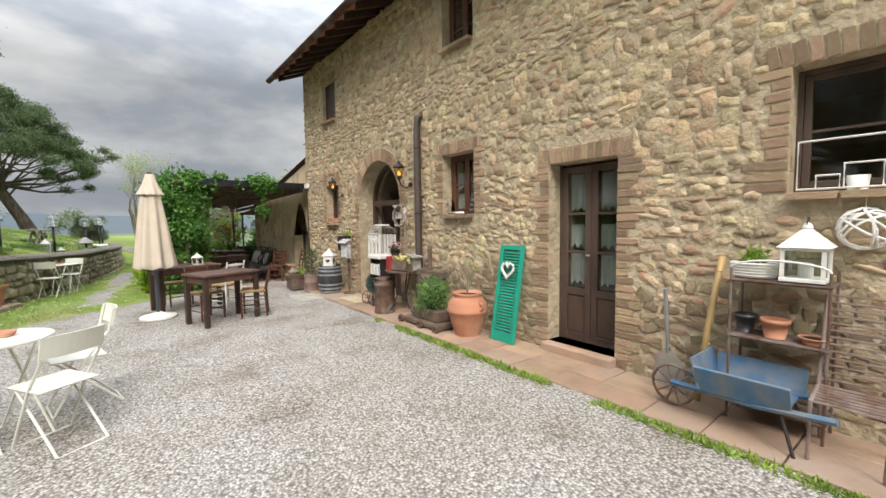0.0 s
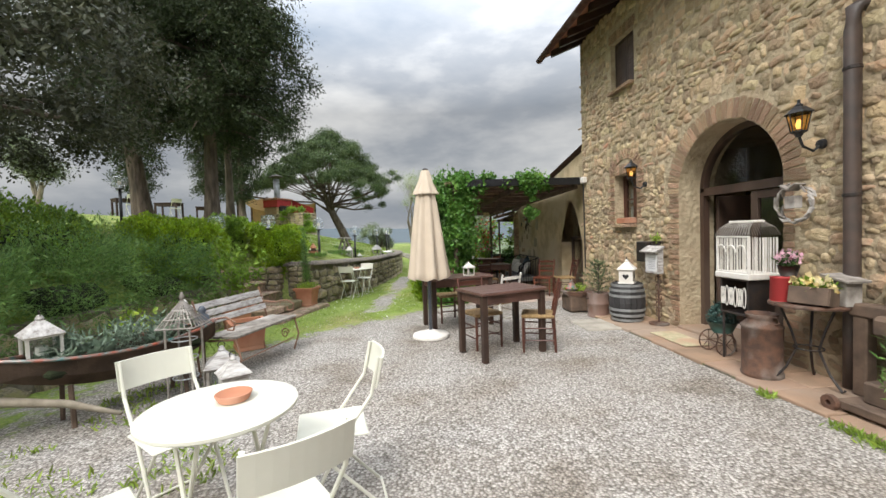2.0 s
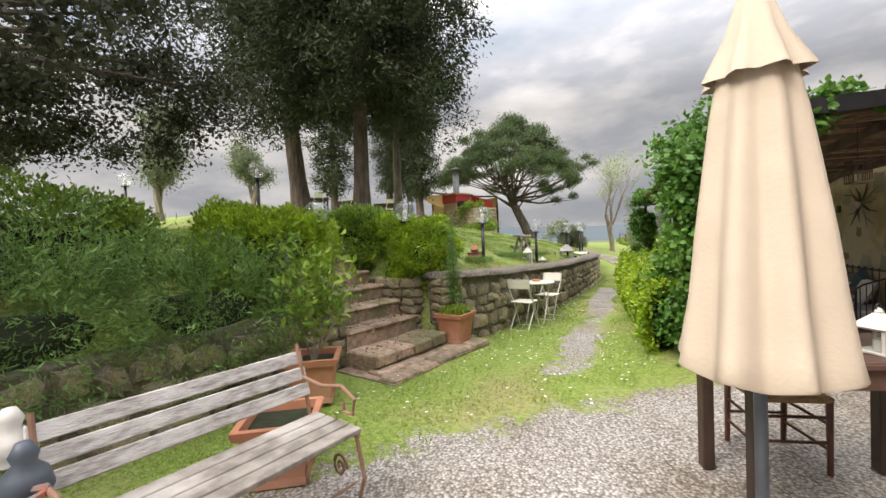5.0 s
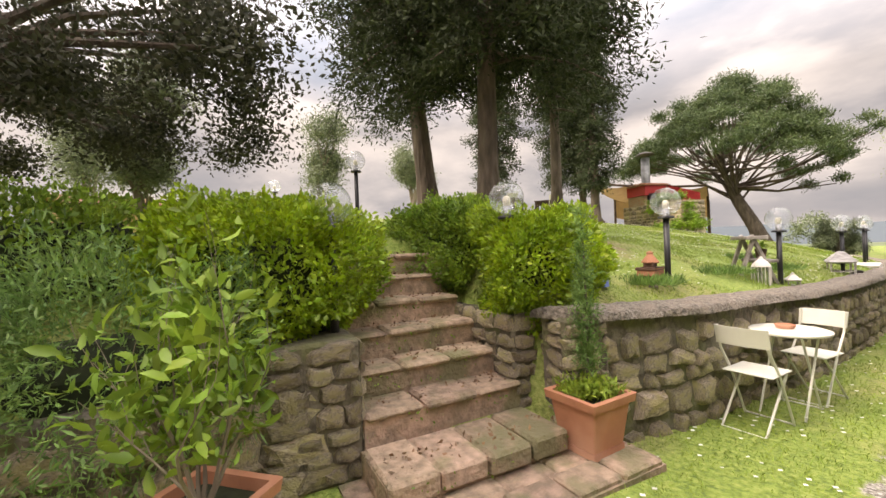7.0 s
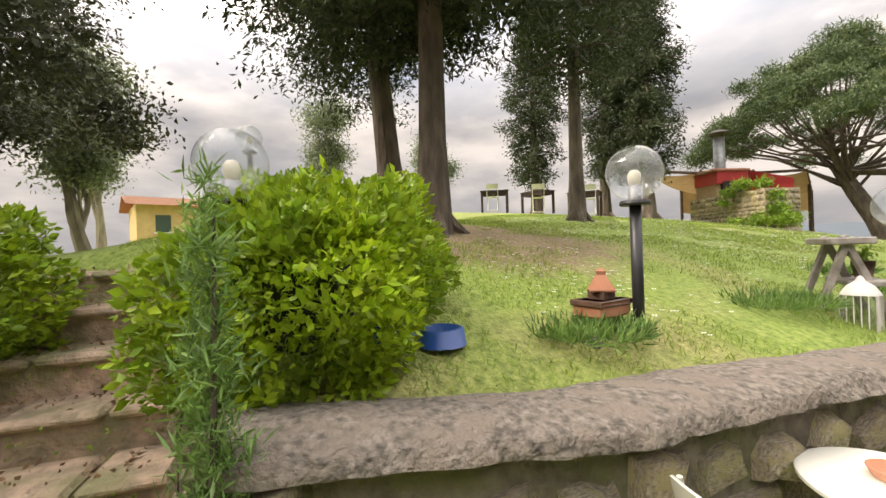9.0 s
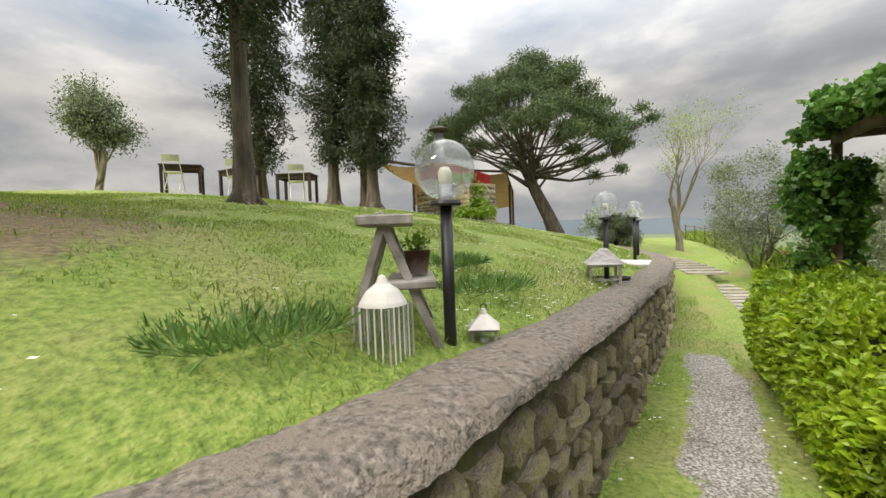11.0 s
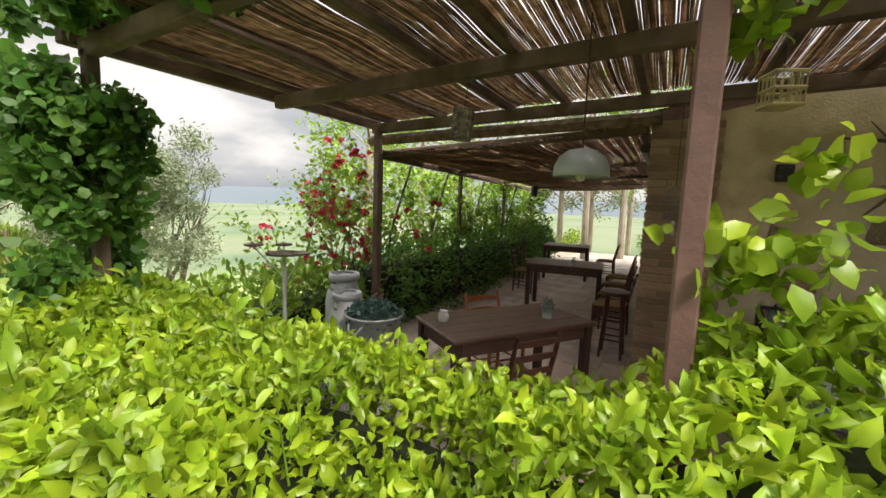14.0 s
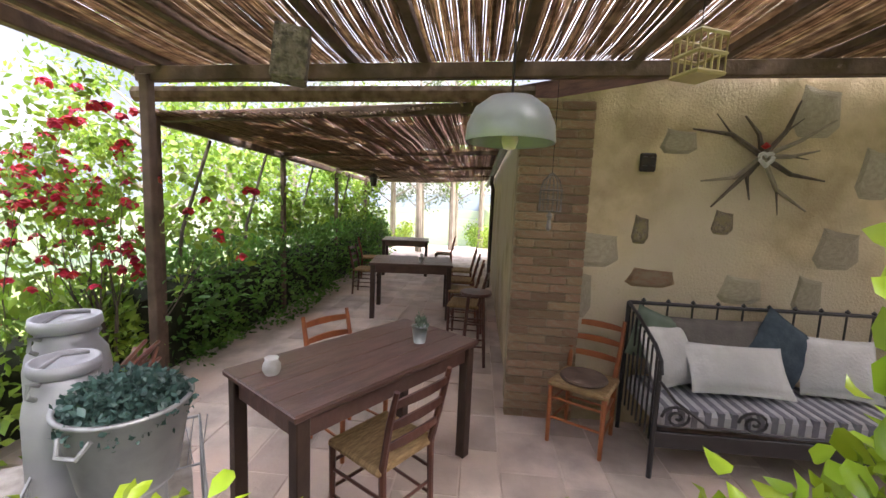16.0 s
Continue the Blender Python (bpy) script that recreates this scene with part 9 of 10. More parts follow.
r = house_lantern(pose(-4.78, 18.22, 0.56, 0, 0, 12), 2.0, "white open wooden lantern frame round a lamp post", "paleslat", False, "paleslat", "lantern_frame")
for ob in list(r.children):
    if ob.name.startswith(("body", "finial", "ring")):
        bpy.data.objects.remove(ob)
for a in (-1, 1):
    for b in (-1, 1):
        part("post", bx(a * 0.15 - 0.014, a * 0.15 + 0.014, b * 0.15 - 0.014, b * 0.15 + 0.014, 0.036, 0.3), "paleslat", r)
    part("rail", bx(-0.15, 0.15, a * 0.15 - 0.008, a * 0.15 + 0.008, 0.15, 0.17), "paleslat", r)
clay_pot(pose(-4.6, 18.5, 0.55), 0.09, 0.16, "dark pot of red flowers by the lamp", "iron")
r = root("white_trough", pose(-4.55, 20.9, 0.56, 14, 0, -12), "white wooden trough tipped on the grass", "planter")
part("trough", bx(-0.28, 0.28, -0.12, 0.12, 0, 0.14, bevel=0.01), "whitepaint", r)

# ---- barbecue with chimney, and awning ----
r = root("barbecue", pose(-10.85, 26.3, 2.1, 0, 0, -28), "stone barbecue with red render and steel chimney", "barbecue")
cor = part("base", bx(-0.75, 2.25, -0.55, 0.55, -1.4, 0.72), "mortar", r)
rg = random.Random(13)
its = []
z = -1.3
while z < 0.62:
    h = rg.uniform(0.1, 0.2)
    for nrm, L, off in (((0, -1, 0), 3.0, 0.55), ((1, 0, 0), 1.1, 2.25)):
        u = -L / 2
        while u < L / 2 - 0.05:
            w = min(rg.uniform(0.15, 0.4), L / 2 - u)
            p = (u + w / 2 + 0.75, -off, z + h / 2) if nrm[1] else (off, u + w / 2, z + h / 2)
            its.append(stone_matrix(p, nrm, w * 0.95, h * 0.92, 0.03))
            u += w
    z += h
lay_stones(cor, its, "wallstone", 0)
part("hearth", bx(-0.5, 0.42, -0.5, 0.5, 0.72, 1.12, bevel=0.01), "brick", r, "sooty brick hearth")
part("hood", bx(-0.52, 0.52, -0.54, 0.54, 1.12, 1.52, bevel=0.01), "redpaint", r, "red painted hood")
for q in range(7):
    part("cap_tile", bx(-0.6 + 0.17 * q, -0.44 + 0.17 * q, -0.6, 0.6, 1.52, 1.6 + 0.04 * (q % 2), bevel=0.02), "tile", r)
part("chimney", lathe([(0.17, 1.58), (0.17, 2.75), (0.0, 2.75)], 20), "zinc", r, "galvanised steel chimney pipe", smooth=True)
part("cowl", lathe([(0.0, 3.02), (0.2, 2.97), (0.38, 2.88), (0.37, 2.87), (0, 2.93)], 24), "iron", r, "dark chimney cowl")
for k in range(3):
    part("stay", rod([(0.16 * math.cos(k * 2.1), 0.16 * math.sin(k * 2.1), 2.7), (0.2 * math.cos(k * 2.1), 0.2 * math.sin(k * 2.1), 2.92)], 0.01, 4), "iron", r)
part("opening", bx(0.425, 0.54, -0.35, 0.3, 0.76, 1.2), "black", r)
bm = BM()
vs = [bm.verts.new(p) for p in ((0.8, 0.3, 0.72), (2.3, 0.3, 0.72), (2.3, 0.3, 0.98), (0.8, 0.3, 1.5))]
bm.faces.new(vs)
bmesh.ops.solidify(bm, geom=bm.faces[:], thickness=0.12)
part("red_wing", bm, "redpaint", r)
r = root("awning", pose(-12.3, 24.4, 0), "tan fabric awning on a dark timber frame", "awning")
FA, FB, BA, BB = Vector((0, 0, 3.84)), Vector((2.9, 5.0, 3.74)), Vector((-0.5, 3.3, 3.42)), Vector((2.2, 8.2, 3.3))
for q in (FA, BA, FB.lerp(BB, 0.5), BB):
    zg = ground_z(-12.3 + q.x, 24.4 + q.y)
    part("post", rod([(q.x, q.y, zg - 0.2), tuple(q)], 0.055, 8), "timber", r)
part("front_rail", rod([tuple(FA.lerp(FB, t) + Vector((0, 0, -0.1 * math.sin(t * math.pi)))) for t in (0, 0.25, 0.5, 0.75, 1)], 0.05, 8), "timber", r)
part("back_rail", rod([tuple(BA), tuple(BB)], 0.05, 8), "timber", r)
for t in (0, 0.33, 0.66, 1):
    part("rafter", rod([tuple(FA.lerp(FB, t)), tuple(BA.lerp(BB, t))], 0.04, 8), "timber", r)
bm = BM()
rows = []
for i in range(15):
    u = i / 14
    rows.append([bm.verts.new(FA.lerp(FB, u).lerp(BA.lerp(BB, u), v) + Vector((0, 0, -0.03 - 0.16 * abs(math.sin(u * math.pi * 3)) - 0.1 * math.sin(v * math.pi)))) for v in [k / 6 for k in range(7)]])
for p, q in zip(rows, rows[1:]):
    for k in range(6):
        bm.faces.new((p[k], p[k + 1], q[k + 1], q[k]))
part("canvas", bm, "awning", r, smooth=True)
bm = BM()
rows = [[bm.verts.new(BA.lerp(BB, i / 14) + Vector((0, 0, -0.9 * v - 0.06 * math.sin(i * 1.3)))) for v in (0, 0.5, 1)] for i in range(15)]
for p, q in zip(rows, rows[1:]):
    for k in range(2):
        bm.faces.new((p[k], p[k + 1], q[k + 1], q[k]))
part("back_cloth", bm, "awning", r, smooth=True)
cf = root("weeping_conifer", pose(-9.25, 25.0, ground_z(-9.25, 25.0)), "bright green weeping conifer over the barbecue", "shrub")
P = clump_points([(-0.9, 0, 1.15), (-0.5, 0, 1.35), (0.0, 0, 1.3), (0.25, 0, 0.95), (0.35, -0.1, 0.55), (0.0, -0.2, 0.25), (0.6, -0.2, 0.25), (-0.6, -0.2, 0.2), (-1.0, 0, 0.85)], [0.26, 0.3, 0.3, 0.3, 0.32, 0.4, 0.4, 0.3, 0.18], 520, 3, 0.6, 0.2)
leaves("foliage", P, "lf_hedge", 0.11, cf, 0.3, 4, 0.1, -0.4)
part("trunk", rod([(0.2, 0, -0.2), (0.15, 0, 0.9)], 0.05, 6), "bark", cf)
for k, (x, y) in enumerate(((-13.4, 20.2), (-12.2, 20.9), (-14.6, 19.5))):
    zg = ground_z(x, y)
    table("picnic_table", pose(x, y, zg, 0, 0, 25 * k), 0.9, 0.6, 0.7, "small dark garden table far up the lawn", "darkwood")
    bistro_chair(facing(x + 0.5, y - 0.5, zg, -0.7, 0.7), "far garden chairs", "folding garden chair far up the lawn")

# yellow farm building beyond the trees
r = root("farm_building", pose(-42, 11.2, ground_z(-42, 11.2) - 1.3, 0, 0, 8), "yellow rendered farmhouse with a tile roof", "house")
part("wall", bx(-3, 3, -3, 3, -1, 5.0), "yellowwall", r)
bm = BM()
for s in (-1, 1):
    bm.faces.new([bm.verts.new(p) for p in ((s * 3.6, -3.6, 4.85), (s * 3.6, 3.6, 4.85), (0, 3.6, 5.8), (0, -3.6, 5.8))])
bmesh.ops.solidify(bm, geom=bm.faces[:], thickness=0.12)
part("roof", bm, "tile", r)
for y0 in (-1.5, 1.5):
    for z0 in (0.7, 3.0):
        w = part("window", bx(3.0, 3.04, y0 - 0.45, y0 + 0.45, z0, z0 + 1.2), "darkgreen", r)
        part("sill", bx(3.0, 3.12, y0 - 0.55, y0 + 0.55, z0 - 0.1, z0), "cream", w)
# wooden rail fence along the far path
r = root("rail_fence", pose(0, 0, 0), "thin wooden rail fence along the far path", "fence")
prev = None
for k in range(9):
    y = 27.5 + 1.7 * k
    x = -0.9 - 0.012 * k * k * 1.7
    z = ground_z(x, y)
    part("post", rod([(x, y, z - 0.2), (x, y, z + 0.95)], 0.035, 6), "timber", r)
    if prev:
        part("rail", rod([prev, (x, y, z + 0.88)], 0.022, 6), "timber", r)
    prev = (x, y, z + 0.88)
P = []
rg = random.Random(12)
for k in range(5200):
    y = rg.uniform(26, 42)
    x = -0.75 - 0.012 * ((y - 27.5) / 1.7) ** 2 * 1.7 + rg.uniform(-0.1, 0.9)
    P.append((x, y, ground_z(x, y) + 0.0))
tagged(leaves("tall_grass", P, "lf_grass", 0.5, None, 0.06, 7, 0.2, 2.2), "tall green grass along the fence", "grass", kind="stuff")
# ---- terrace ----
FZ = -0.322
M["stripe"] = mat("striped_ticking", (0.42, 0.42, 0.43), (0.36, 0.36, 0.37), 20, 0.9, 0.3, 90)
M["darkstripe"] = mat("grey_stripe_cloth", (0.17, 0.17, 0.19), (0.14, 0.14, 0.16), 20, 0.9, 0.3, 90)
M["linen"] = mat("white_linen", (0.66, 0.65, 0.62), (0.56, 0.55, 0.52), 9, 0.9, 0.4, 50, c3=(0.5, 0.5, 0.48))
M["navy"] = mat("dark_blue_cloth", (0.035, 0.055, 0.075), (0.06, 0.09, 0.11), 14, 0.85, 0.4, 60)
M["greycloth"] = mat("brown_grey_cloth", (0.16, 0.14, 0.125), (0.12, 0.105, 0.095), 10, 0.9, 0.4, 60)
M["pale_zinc"] = mat("pale_aluminium", (0.44, 0.45, 0.46), (0.34, 0.35, 0.37), 5, 0.55, 0.15, metal=0.35)
M["enamel"] = mat("grey_enamel", (0.40, 0.43, 0.43), (0.33, 0.36, 0.36), 7, 0.35, 0.1, metal=0.2)

table("terrace_table", pose(-0.78, 16.92, FZ, 0, 0, -34), 1.25, 0.64, 0.76, "dark brown plank table on the terrace")
rush_chair(facing(-1.03, 16.76, FZ, 0.56, 0.83), "brown ladder-back chair pulled up to the table", "tablered", "rush", "terrace chairs")
rush_chair(facing(-0.40, 17.14, FZ, -0.56, -0.83), "orange ladder-back chair behind the table", "orangewood", "orangewood", "terrace chairs")
rush_chair(facing(-0.14, 15.56, FZ, -0.86, 0.5), "orange ladder-back chair with a woven seat pad", "orangewood", "rush", "terrace chairs")
r = root("seat_pad", pose(-0.15, 15.57, FZ + 0.44), "round dark woven seat pad on a chair", "cushion")
part("pad", lathe([(0, 0), (0.15, 0), (0.16, 0.012), (0.15, 0.024), (0, 0.028)], 26), "timber", r)
table("passage_table", pose(2.78, 17.25, FZ, 0, 0, 97), 1.12, 0.82, 0.76, "dark table standing in the covered passage")
table("passage_table", pose(5.9, 17.9, FZ, 0, 0, 97), 1.0, 0.8, 0.76, "dark table standing in the covered passage")
for k, (x, y, dx, dy, w) in enumerate(((1.85, 16.45, 0.1, 1, "tablered"), (2.6, 16.5, 0.05, 1, "chairwood"), (3.3, 16.55, 0.05, 1, "chairwood"), (4.2, 16.6, 0, 1, "chairwood"),
                                       (3.8, 18.2, 0, -1, "tablered"), (5.2, 18.5, 0.3, -1, "chairwood"), (6.4, 17.1, 0, 1, "chairwood"))):
    rush_chair(facing(x, y, FZ, dx, dy), "dark ladder-back chair in the covered passage", w, "rush", "passage chairs")
r = root("bar_stool", pose(1.08, 16.33, FZ), "dark red-brown round wooden bar stool", "stool")
part("seat", lathe([(0, 0.70), (0.15, 0.70), (0.16, 0.715), (0.155, 0.735), (0, 0.74)], 24), "tablered", r)
for k in range(4):
    a = math.pi / 4 + k * math.pi / 2
    c, s = math.cos(a), math.sin(a)
    part("leg", rod([(0.1 * c, 0.1 * s, 0.7), (0.16 * c, 0.16 * s, 0)], [0.018, 0.016], 8), "tablered", r)
    a2 = a + math.pi / 2
    for z, q in ((0.2, 0.143), (0.42, 0.124)):
        part("rung", rod([(q * c, q * s, z), (q * math.cos(a2), q * math.sin(a2), z)], 0.01, 6), "tablered", r)

# iron daybed with striped mattress
r = root("iron_daybed", pose(0, 0, FZ), "black iron daybed with scrolled rails", "daybed")
X0, X1, Y0, Y1 = -0.50, 0.06, 13.35, 15.24
for x in (X0, X1):
    for y in (Y0, Y1):
        part("post", rod([(x, y, 0), (x, y, 0.95 if x == X1 else 0.74)], 0.016, 8), "black", r)
part("side_rail", bx(X0 - 0.012, X0 + 0.012, Y0, Y1, 0.20, 0.30, bevel=0.004), "black", r)
part("back_rail", rod([(X1, Y0, 0.95), (X1, Y1, 0.95)], 0.014, 8), "black", r)
for k in range(11):
    y = Y0 + 0.1 + (Y1 - Y0 - 0.2) * k / 10
    part("finial", lathe([(0.006, 0.955), (0.018, 0.97), (0, 0.99)], 8, at=(X1, y, 0)), "black", r)
    part("back_bar", rod([(X1, y, 0.28), (X1, y, 0.95)], 0.007, 5), "black", r)
for y in (Y0, Y1):
    part("arm_rail", rod([(X1, y, 0.95), (X1 - 0.2, y, 0.9), (X0 + 0.08, y, 0.8), (X0, y, 0.74), (X0 - 0.03, y, 0.66)], 0.013, 8), "black", r)
    for k in range(8):
        x = X0 + 0.05 + (X1 - X0 - 0.08) * k / 7
        part("arm_bar", rod([(x, y, 0.22), (x, y, 0.77 + 0.16 * k / 7)], 0.007, 5), "black", r)
for yc, s in ((Y1 - 0.12, 1), (Y0 + 0.12, -1), (Y1 - 0.55, 1)):
    part("scroll", rod([(X0 - 0.016, yc + s * 0.09 * (1 - k / 26) * math.cos(k * 0.5), 0.40 + 0.075 * (1 - k / 26) * math.sin(k * 0.5)) for k in range(24)], 0.009, 6), "black", r)
part("front_curl", rod([(X0 - 0.016, Y1, 0.62), (X0 - 0.016, Y1 - 0.1, 0.5), (X0 - 0.016, Y1 - 0.3, 0.36), (X0 - 0.016, Y1 - 0.8, 0.33), (X0 - 0.016, Y0 + 0.3, 0.36), (X0 - 0.016, Y0, 0.6)], 0.009, 6), "black", r)
mt_ = root("striped_mattress", pose(0, 0, FZ), "grey and white striped mattress on the daybed", "mattress")
bm = bx(X0 + 0.02, X1 - 0.02, Y0 + 0.02, Y1 - 0.02, 0.30, 0.43, bevel=0.03)
part("cover", bm, "stripe", mt_)
k = 0
y = Y0 + 0.06
while y < Y1 - 0.06:
    part("stripe", bx(X0 + 0.017, X1 - 0.05, y, y + 0.035, 0.33, 0.4325), "darkstripe", mt_)
    y += 0.075


def pillow(m, w, h, mtl, label, t=0.075):
    r = root("pillow", m, label, "pillow", "pillows on the daybed")
    bm = BM()
    n = 10
    g = []
    for sgn in (1, -1):
        gr = []
        for i in range(n + 1):
            row = []
            for j in range(n + 1):
                u, v = -1 + 2 * i / n, -1 + 2 * j / n
                f = max(0, (1 - u ** 4) * (1 - v ** 4)) ** 0.5
                pin = 1 - 0.07 * (1 - abs(v)) * abs(u) ** 4 - 0.0
                row.append(bm.verts.new((u * w / 2 * (1 - 0.06 * (1 - v * v)), sgn * t * f * (1 + 0.15 * noise.noise((u * 2, v * 2, w * 9))), v * h / 2 * (1 - 0.06 * (1 - u * u)))))
            gr.append(row)
        for i in range(n):
            for j in range(n):
                bm.faces.new((gr[i][j], gr[i + 1][j], gr[i + 1][j + 1], gr[i][j + 1]))
    bmesh.ops.remove_doubles(bm, verts=bm.verts, dist=1e-4)
    part("cover", bm, mtl, r, smooth=True)
    return r


PZ = FZ + 0.43
pillow(pose(-0.12, 15.02, PZ + 0.21, -24, 0, -60), 0.42, 0.42, "linen", "white pillow with a grey leaf print")
pillow(pose(-0.02, 15.08, PZ + 0.30, -12, 20, -80), 0.36, 0.36, "lf_grey", "green patterned pillow behind a white one")
pillow(pose(-0.2, 14.62, PZ + 0.17, -38, 0, -92), 0.62, 0.34, "linen", "long white pillow with grey blossoms")
pillow(pose(-0.03, 14.25, PZ + 0.27, -18, 35, -95), 0.42, 0.42, "navy", "dark blue leaf-patterned pillow")
pillow(pose(-0.12, 13.95, PZ + 0.2, -26, 0, -100), 0.46, 0.4, "linen", "white linen pillow leaning on the rail")
pillow(pose(0.0, 14.7, PZ + 0.24, -14, 0, -90), 0.85, 0.42, "greycloth", "long brown-grey bolster along the back")
# wall decoration
r = root("branch_star", pose(EX - 0.05, 14.45, 1.68), "dry branches spread as a star on the wall", "wall decoration")
rg = random.Random(5)
for k, (a, L) in enumerate(((150, 0.5), (118, 0.42), (200, 0.44), (228, 0.48), (62, 0.3), (20, 0.5), (-25, 0.42), (-50, 0.46), (-80, 0.3), (172, 0.36))):
    t = math.radians(a)
    d = Vector((0, math.cos(t), math.sin(t)))
    e = d * L
    q = Vector((0, -d.z, d.y)) * rg.uniform(-0.07, 0.07)
    b_ = part("branch", rod([(0, 0, 0), tuple(d * L * 0.5 + q), tuple(e)], [0.02, 0.015, 0.006], 6), "palebark" if k % 3 == 0 else "bark", r)
    if k % 2:
        part("twig", rod([tuple(d * L * 0.5 + q), tuple(d * L * 0.8 + q * 2.5)], [0.008, 0.003], 5), "bark", b_)
part("heart", rod([(-0.04, 0.035 * 1.25 * math.sin(t) ** 3, -0.02 + 0.003 * (13 * math.cos(t) - 5 * math.cos(2 * t) - 2 * math.cos(3 * t) - math.cos(4 * t))) for t in [2 * math.pi * k / 20 for k in range(20)]], 0.014, 5, True), "linen", r, "cloth heart")
part("rose", lathe([(0, -0.02), (0.03, 0), (0, 0.03)], 8, at=(-0.05, 0.02, 0.06)), "rose", r)
r = root("wall_plate", pose(EX - 0.012, 15.18, 1.62), "dark square iron plaque on the wall", "plaque")
part("plaque", bx(-0.012, 0.012, -0.055, 0.055, -0.065, 0.065, bevel=0.01), "iron", r)
for k in range(4):
    part("boss", lathe([(0, -0.0), (0.018, 0.004), (0, 0.012)], 8, at=(-0.015, -0.025 + 0.05 * (k % 2), -0.03 + 0.06 * (k // 2))), "iron", r)


def wire_cage(m, R, h, mt, label, square=False, name="hanging_cage"):
    r = root(name, m, label, "cage")
    n = 14
    if square:
        for s in (-1, 1):
            for k in range(5):
                part("bar", rod([(s * R, -R + 2 * R * k / 4, 0), (s * R, -R + 2 * R * k / 4, h)], 0.004, 4), mt, r)
                part("bar", rod([(-R + 2 * R * k / 4, s * R, 0), (-R + 2 * R * k / 4, s * R, h)], 0.004, 4), mt, r)
        for z in (0, h * 0.5, h):
            part("band", rod([(-R, -R, z), (R, -R, z), (R, R, z), (-R, R, z)], 0.01, 4, True), mt, r)
        part("floor", bx(-R, R, -R, R, -0.01, 0.0), mt, r)
        part("top", rod([(-R, 0, h), (0, 0, h + R * 0.7), (R, 0, h)], 0.006, 4), mt, r)
    else:
        for k in range(n):
            a = 2 * math.pi * k / n
            c, s = math.cos(a), math.sin(a)
            part("bar", rod([(R * c, R * s, 0), (R * c, R * s, h * 0.55), (R * 0.72 * c, R * 0.72 * s, h * 0.82), (0.006 * c, 0.006 * s, h)], 0.003, 4), mt, r)
        for z in (0.0, h * 0.3, h * 0.55):
            part("ring", rod([(R * math.cos(t), R * math.sin(t), z) for t in [2 * math.pi * k / 20 for k in range(20)]], 0.004, 4, True), mt, r)
        part("tassel", lathe([(0, -0.14), (0.02, -0.12), (0.012, -0.06), (0.02, -0.03), (0.004, 0)], 8), mt, r)
    part("cord", rod([(0, 0, h), (0, 0, perg_z(m.translation.y) - m.translation.z - 0.1)], 0.0025, 4), "iron", r)
    return r


M["yellowcage"] = mat("pale_yellow_paint", (0.5, 0.42, 0.2), (0.42, 0.35, 0.17), 6, 0.5, 0.1)
wire_cage(pose(-0.97, 15.44, 1.87, 0, 0, 20), 0.07, 0.16, "yellowcage", "pale yellow square cage hanging from the pergola", True)
wire_cage(pose(-0.03, 15.86, 1.25), 0.075, 0.26, "greywood", "grey wire bird cage hanging by the pier")
wire_cage(pose(-1.6, 10.9, 1.75), 0.07, 0.2, "timber", "small dark cage hanging under the pergola", True)
r = root("paper_lantern", pose(-1.31, 17.11, 1.72, 6, 4, 20), "white square paper lantern hanging from the pergola", "lantern")
part("shade", bx(-0.05, 0.05, -0.065, 0.065, 0, 0.2, bevel=0.006), "cap", r)
part("cord", rod([(0, 0, 0.2), (0, 0, 0.45)], 0.0025, 4), "iron", r)
r = root("pendant_lamp", pose(-1.67, 16.27, 1.46), "grey enamel dome pendant lamp with a bulb", "lamp")
part("shade", lathe([(0.128, 0), (0.13, 0.004), (0.126, 0.05), (0.105, 0.095), (0.065, 0.125), (0.03, 0.132), (0.0, 0.132)], 36), "enamel", r, smooth=True)
part("inside", lathe([(0.124, 0.002), (0.12, 0.05), (0.1, 0.09), (0.06, 0.118), (0, 0.125)], 36), "enamel", r, smooth=True)
part("bulb", lathe([(0.012, 0.06), (0.016, 0.04), (0.026, 0.01), (0.018, -0.015), (0, -0.022)], 14), "opal", r, "cream glass bulb", smooth=True)
part("cord", rod([(0, 0, 0.13), (0, 0, 0.74)], 0.004, 6), "iron", r)
r = root("passage_lantern", pose(3.4, 18.0, 1.48), "small black lantern hanging in the passage", "lantern")
part("body", lathe([(0.04, 0), (0.05, 0.02), (0.065, 0.13), (0.09, 0.14), (0.03, 0.19), (0, 0.2)], 6), "black", r)
part("cord", rod([(0, 0, 0.2), (0, 0, 0.42)], 0.003, 4), "iron", r)
r = root("wall_pipe", pose(0, 0, 0), "dark gutter and downpipe along the extension wall", "pipe")
part("gutter", rod([(0.35, 16.12, 1.86), (9, 16.12, 1.78)], 0.045, 8), "copper", r)
part("downpipe", rod([(4.6, 16.12, 1.8), (4.6, 16.14, 1.66), (4.75, 16.1, 1.55), (4.75, 16.1, -0.3)], 0.035, 8), "copper", r)

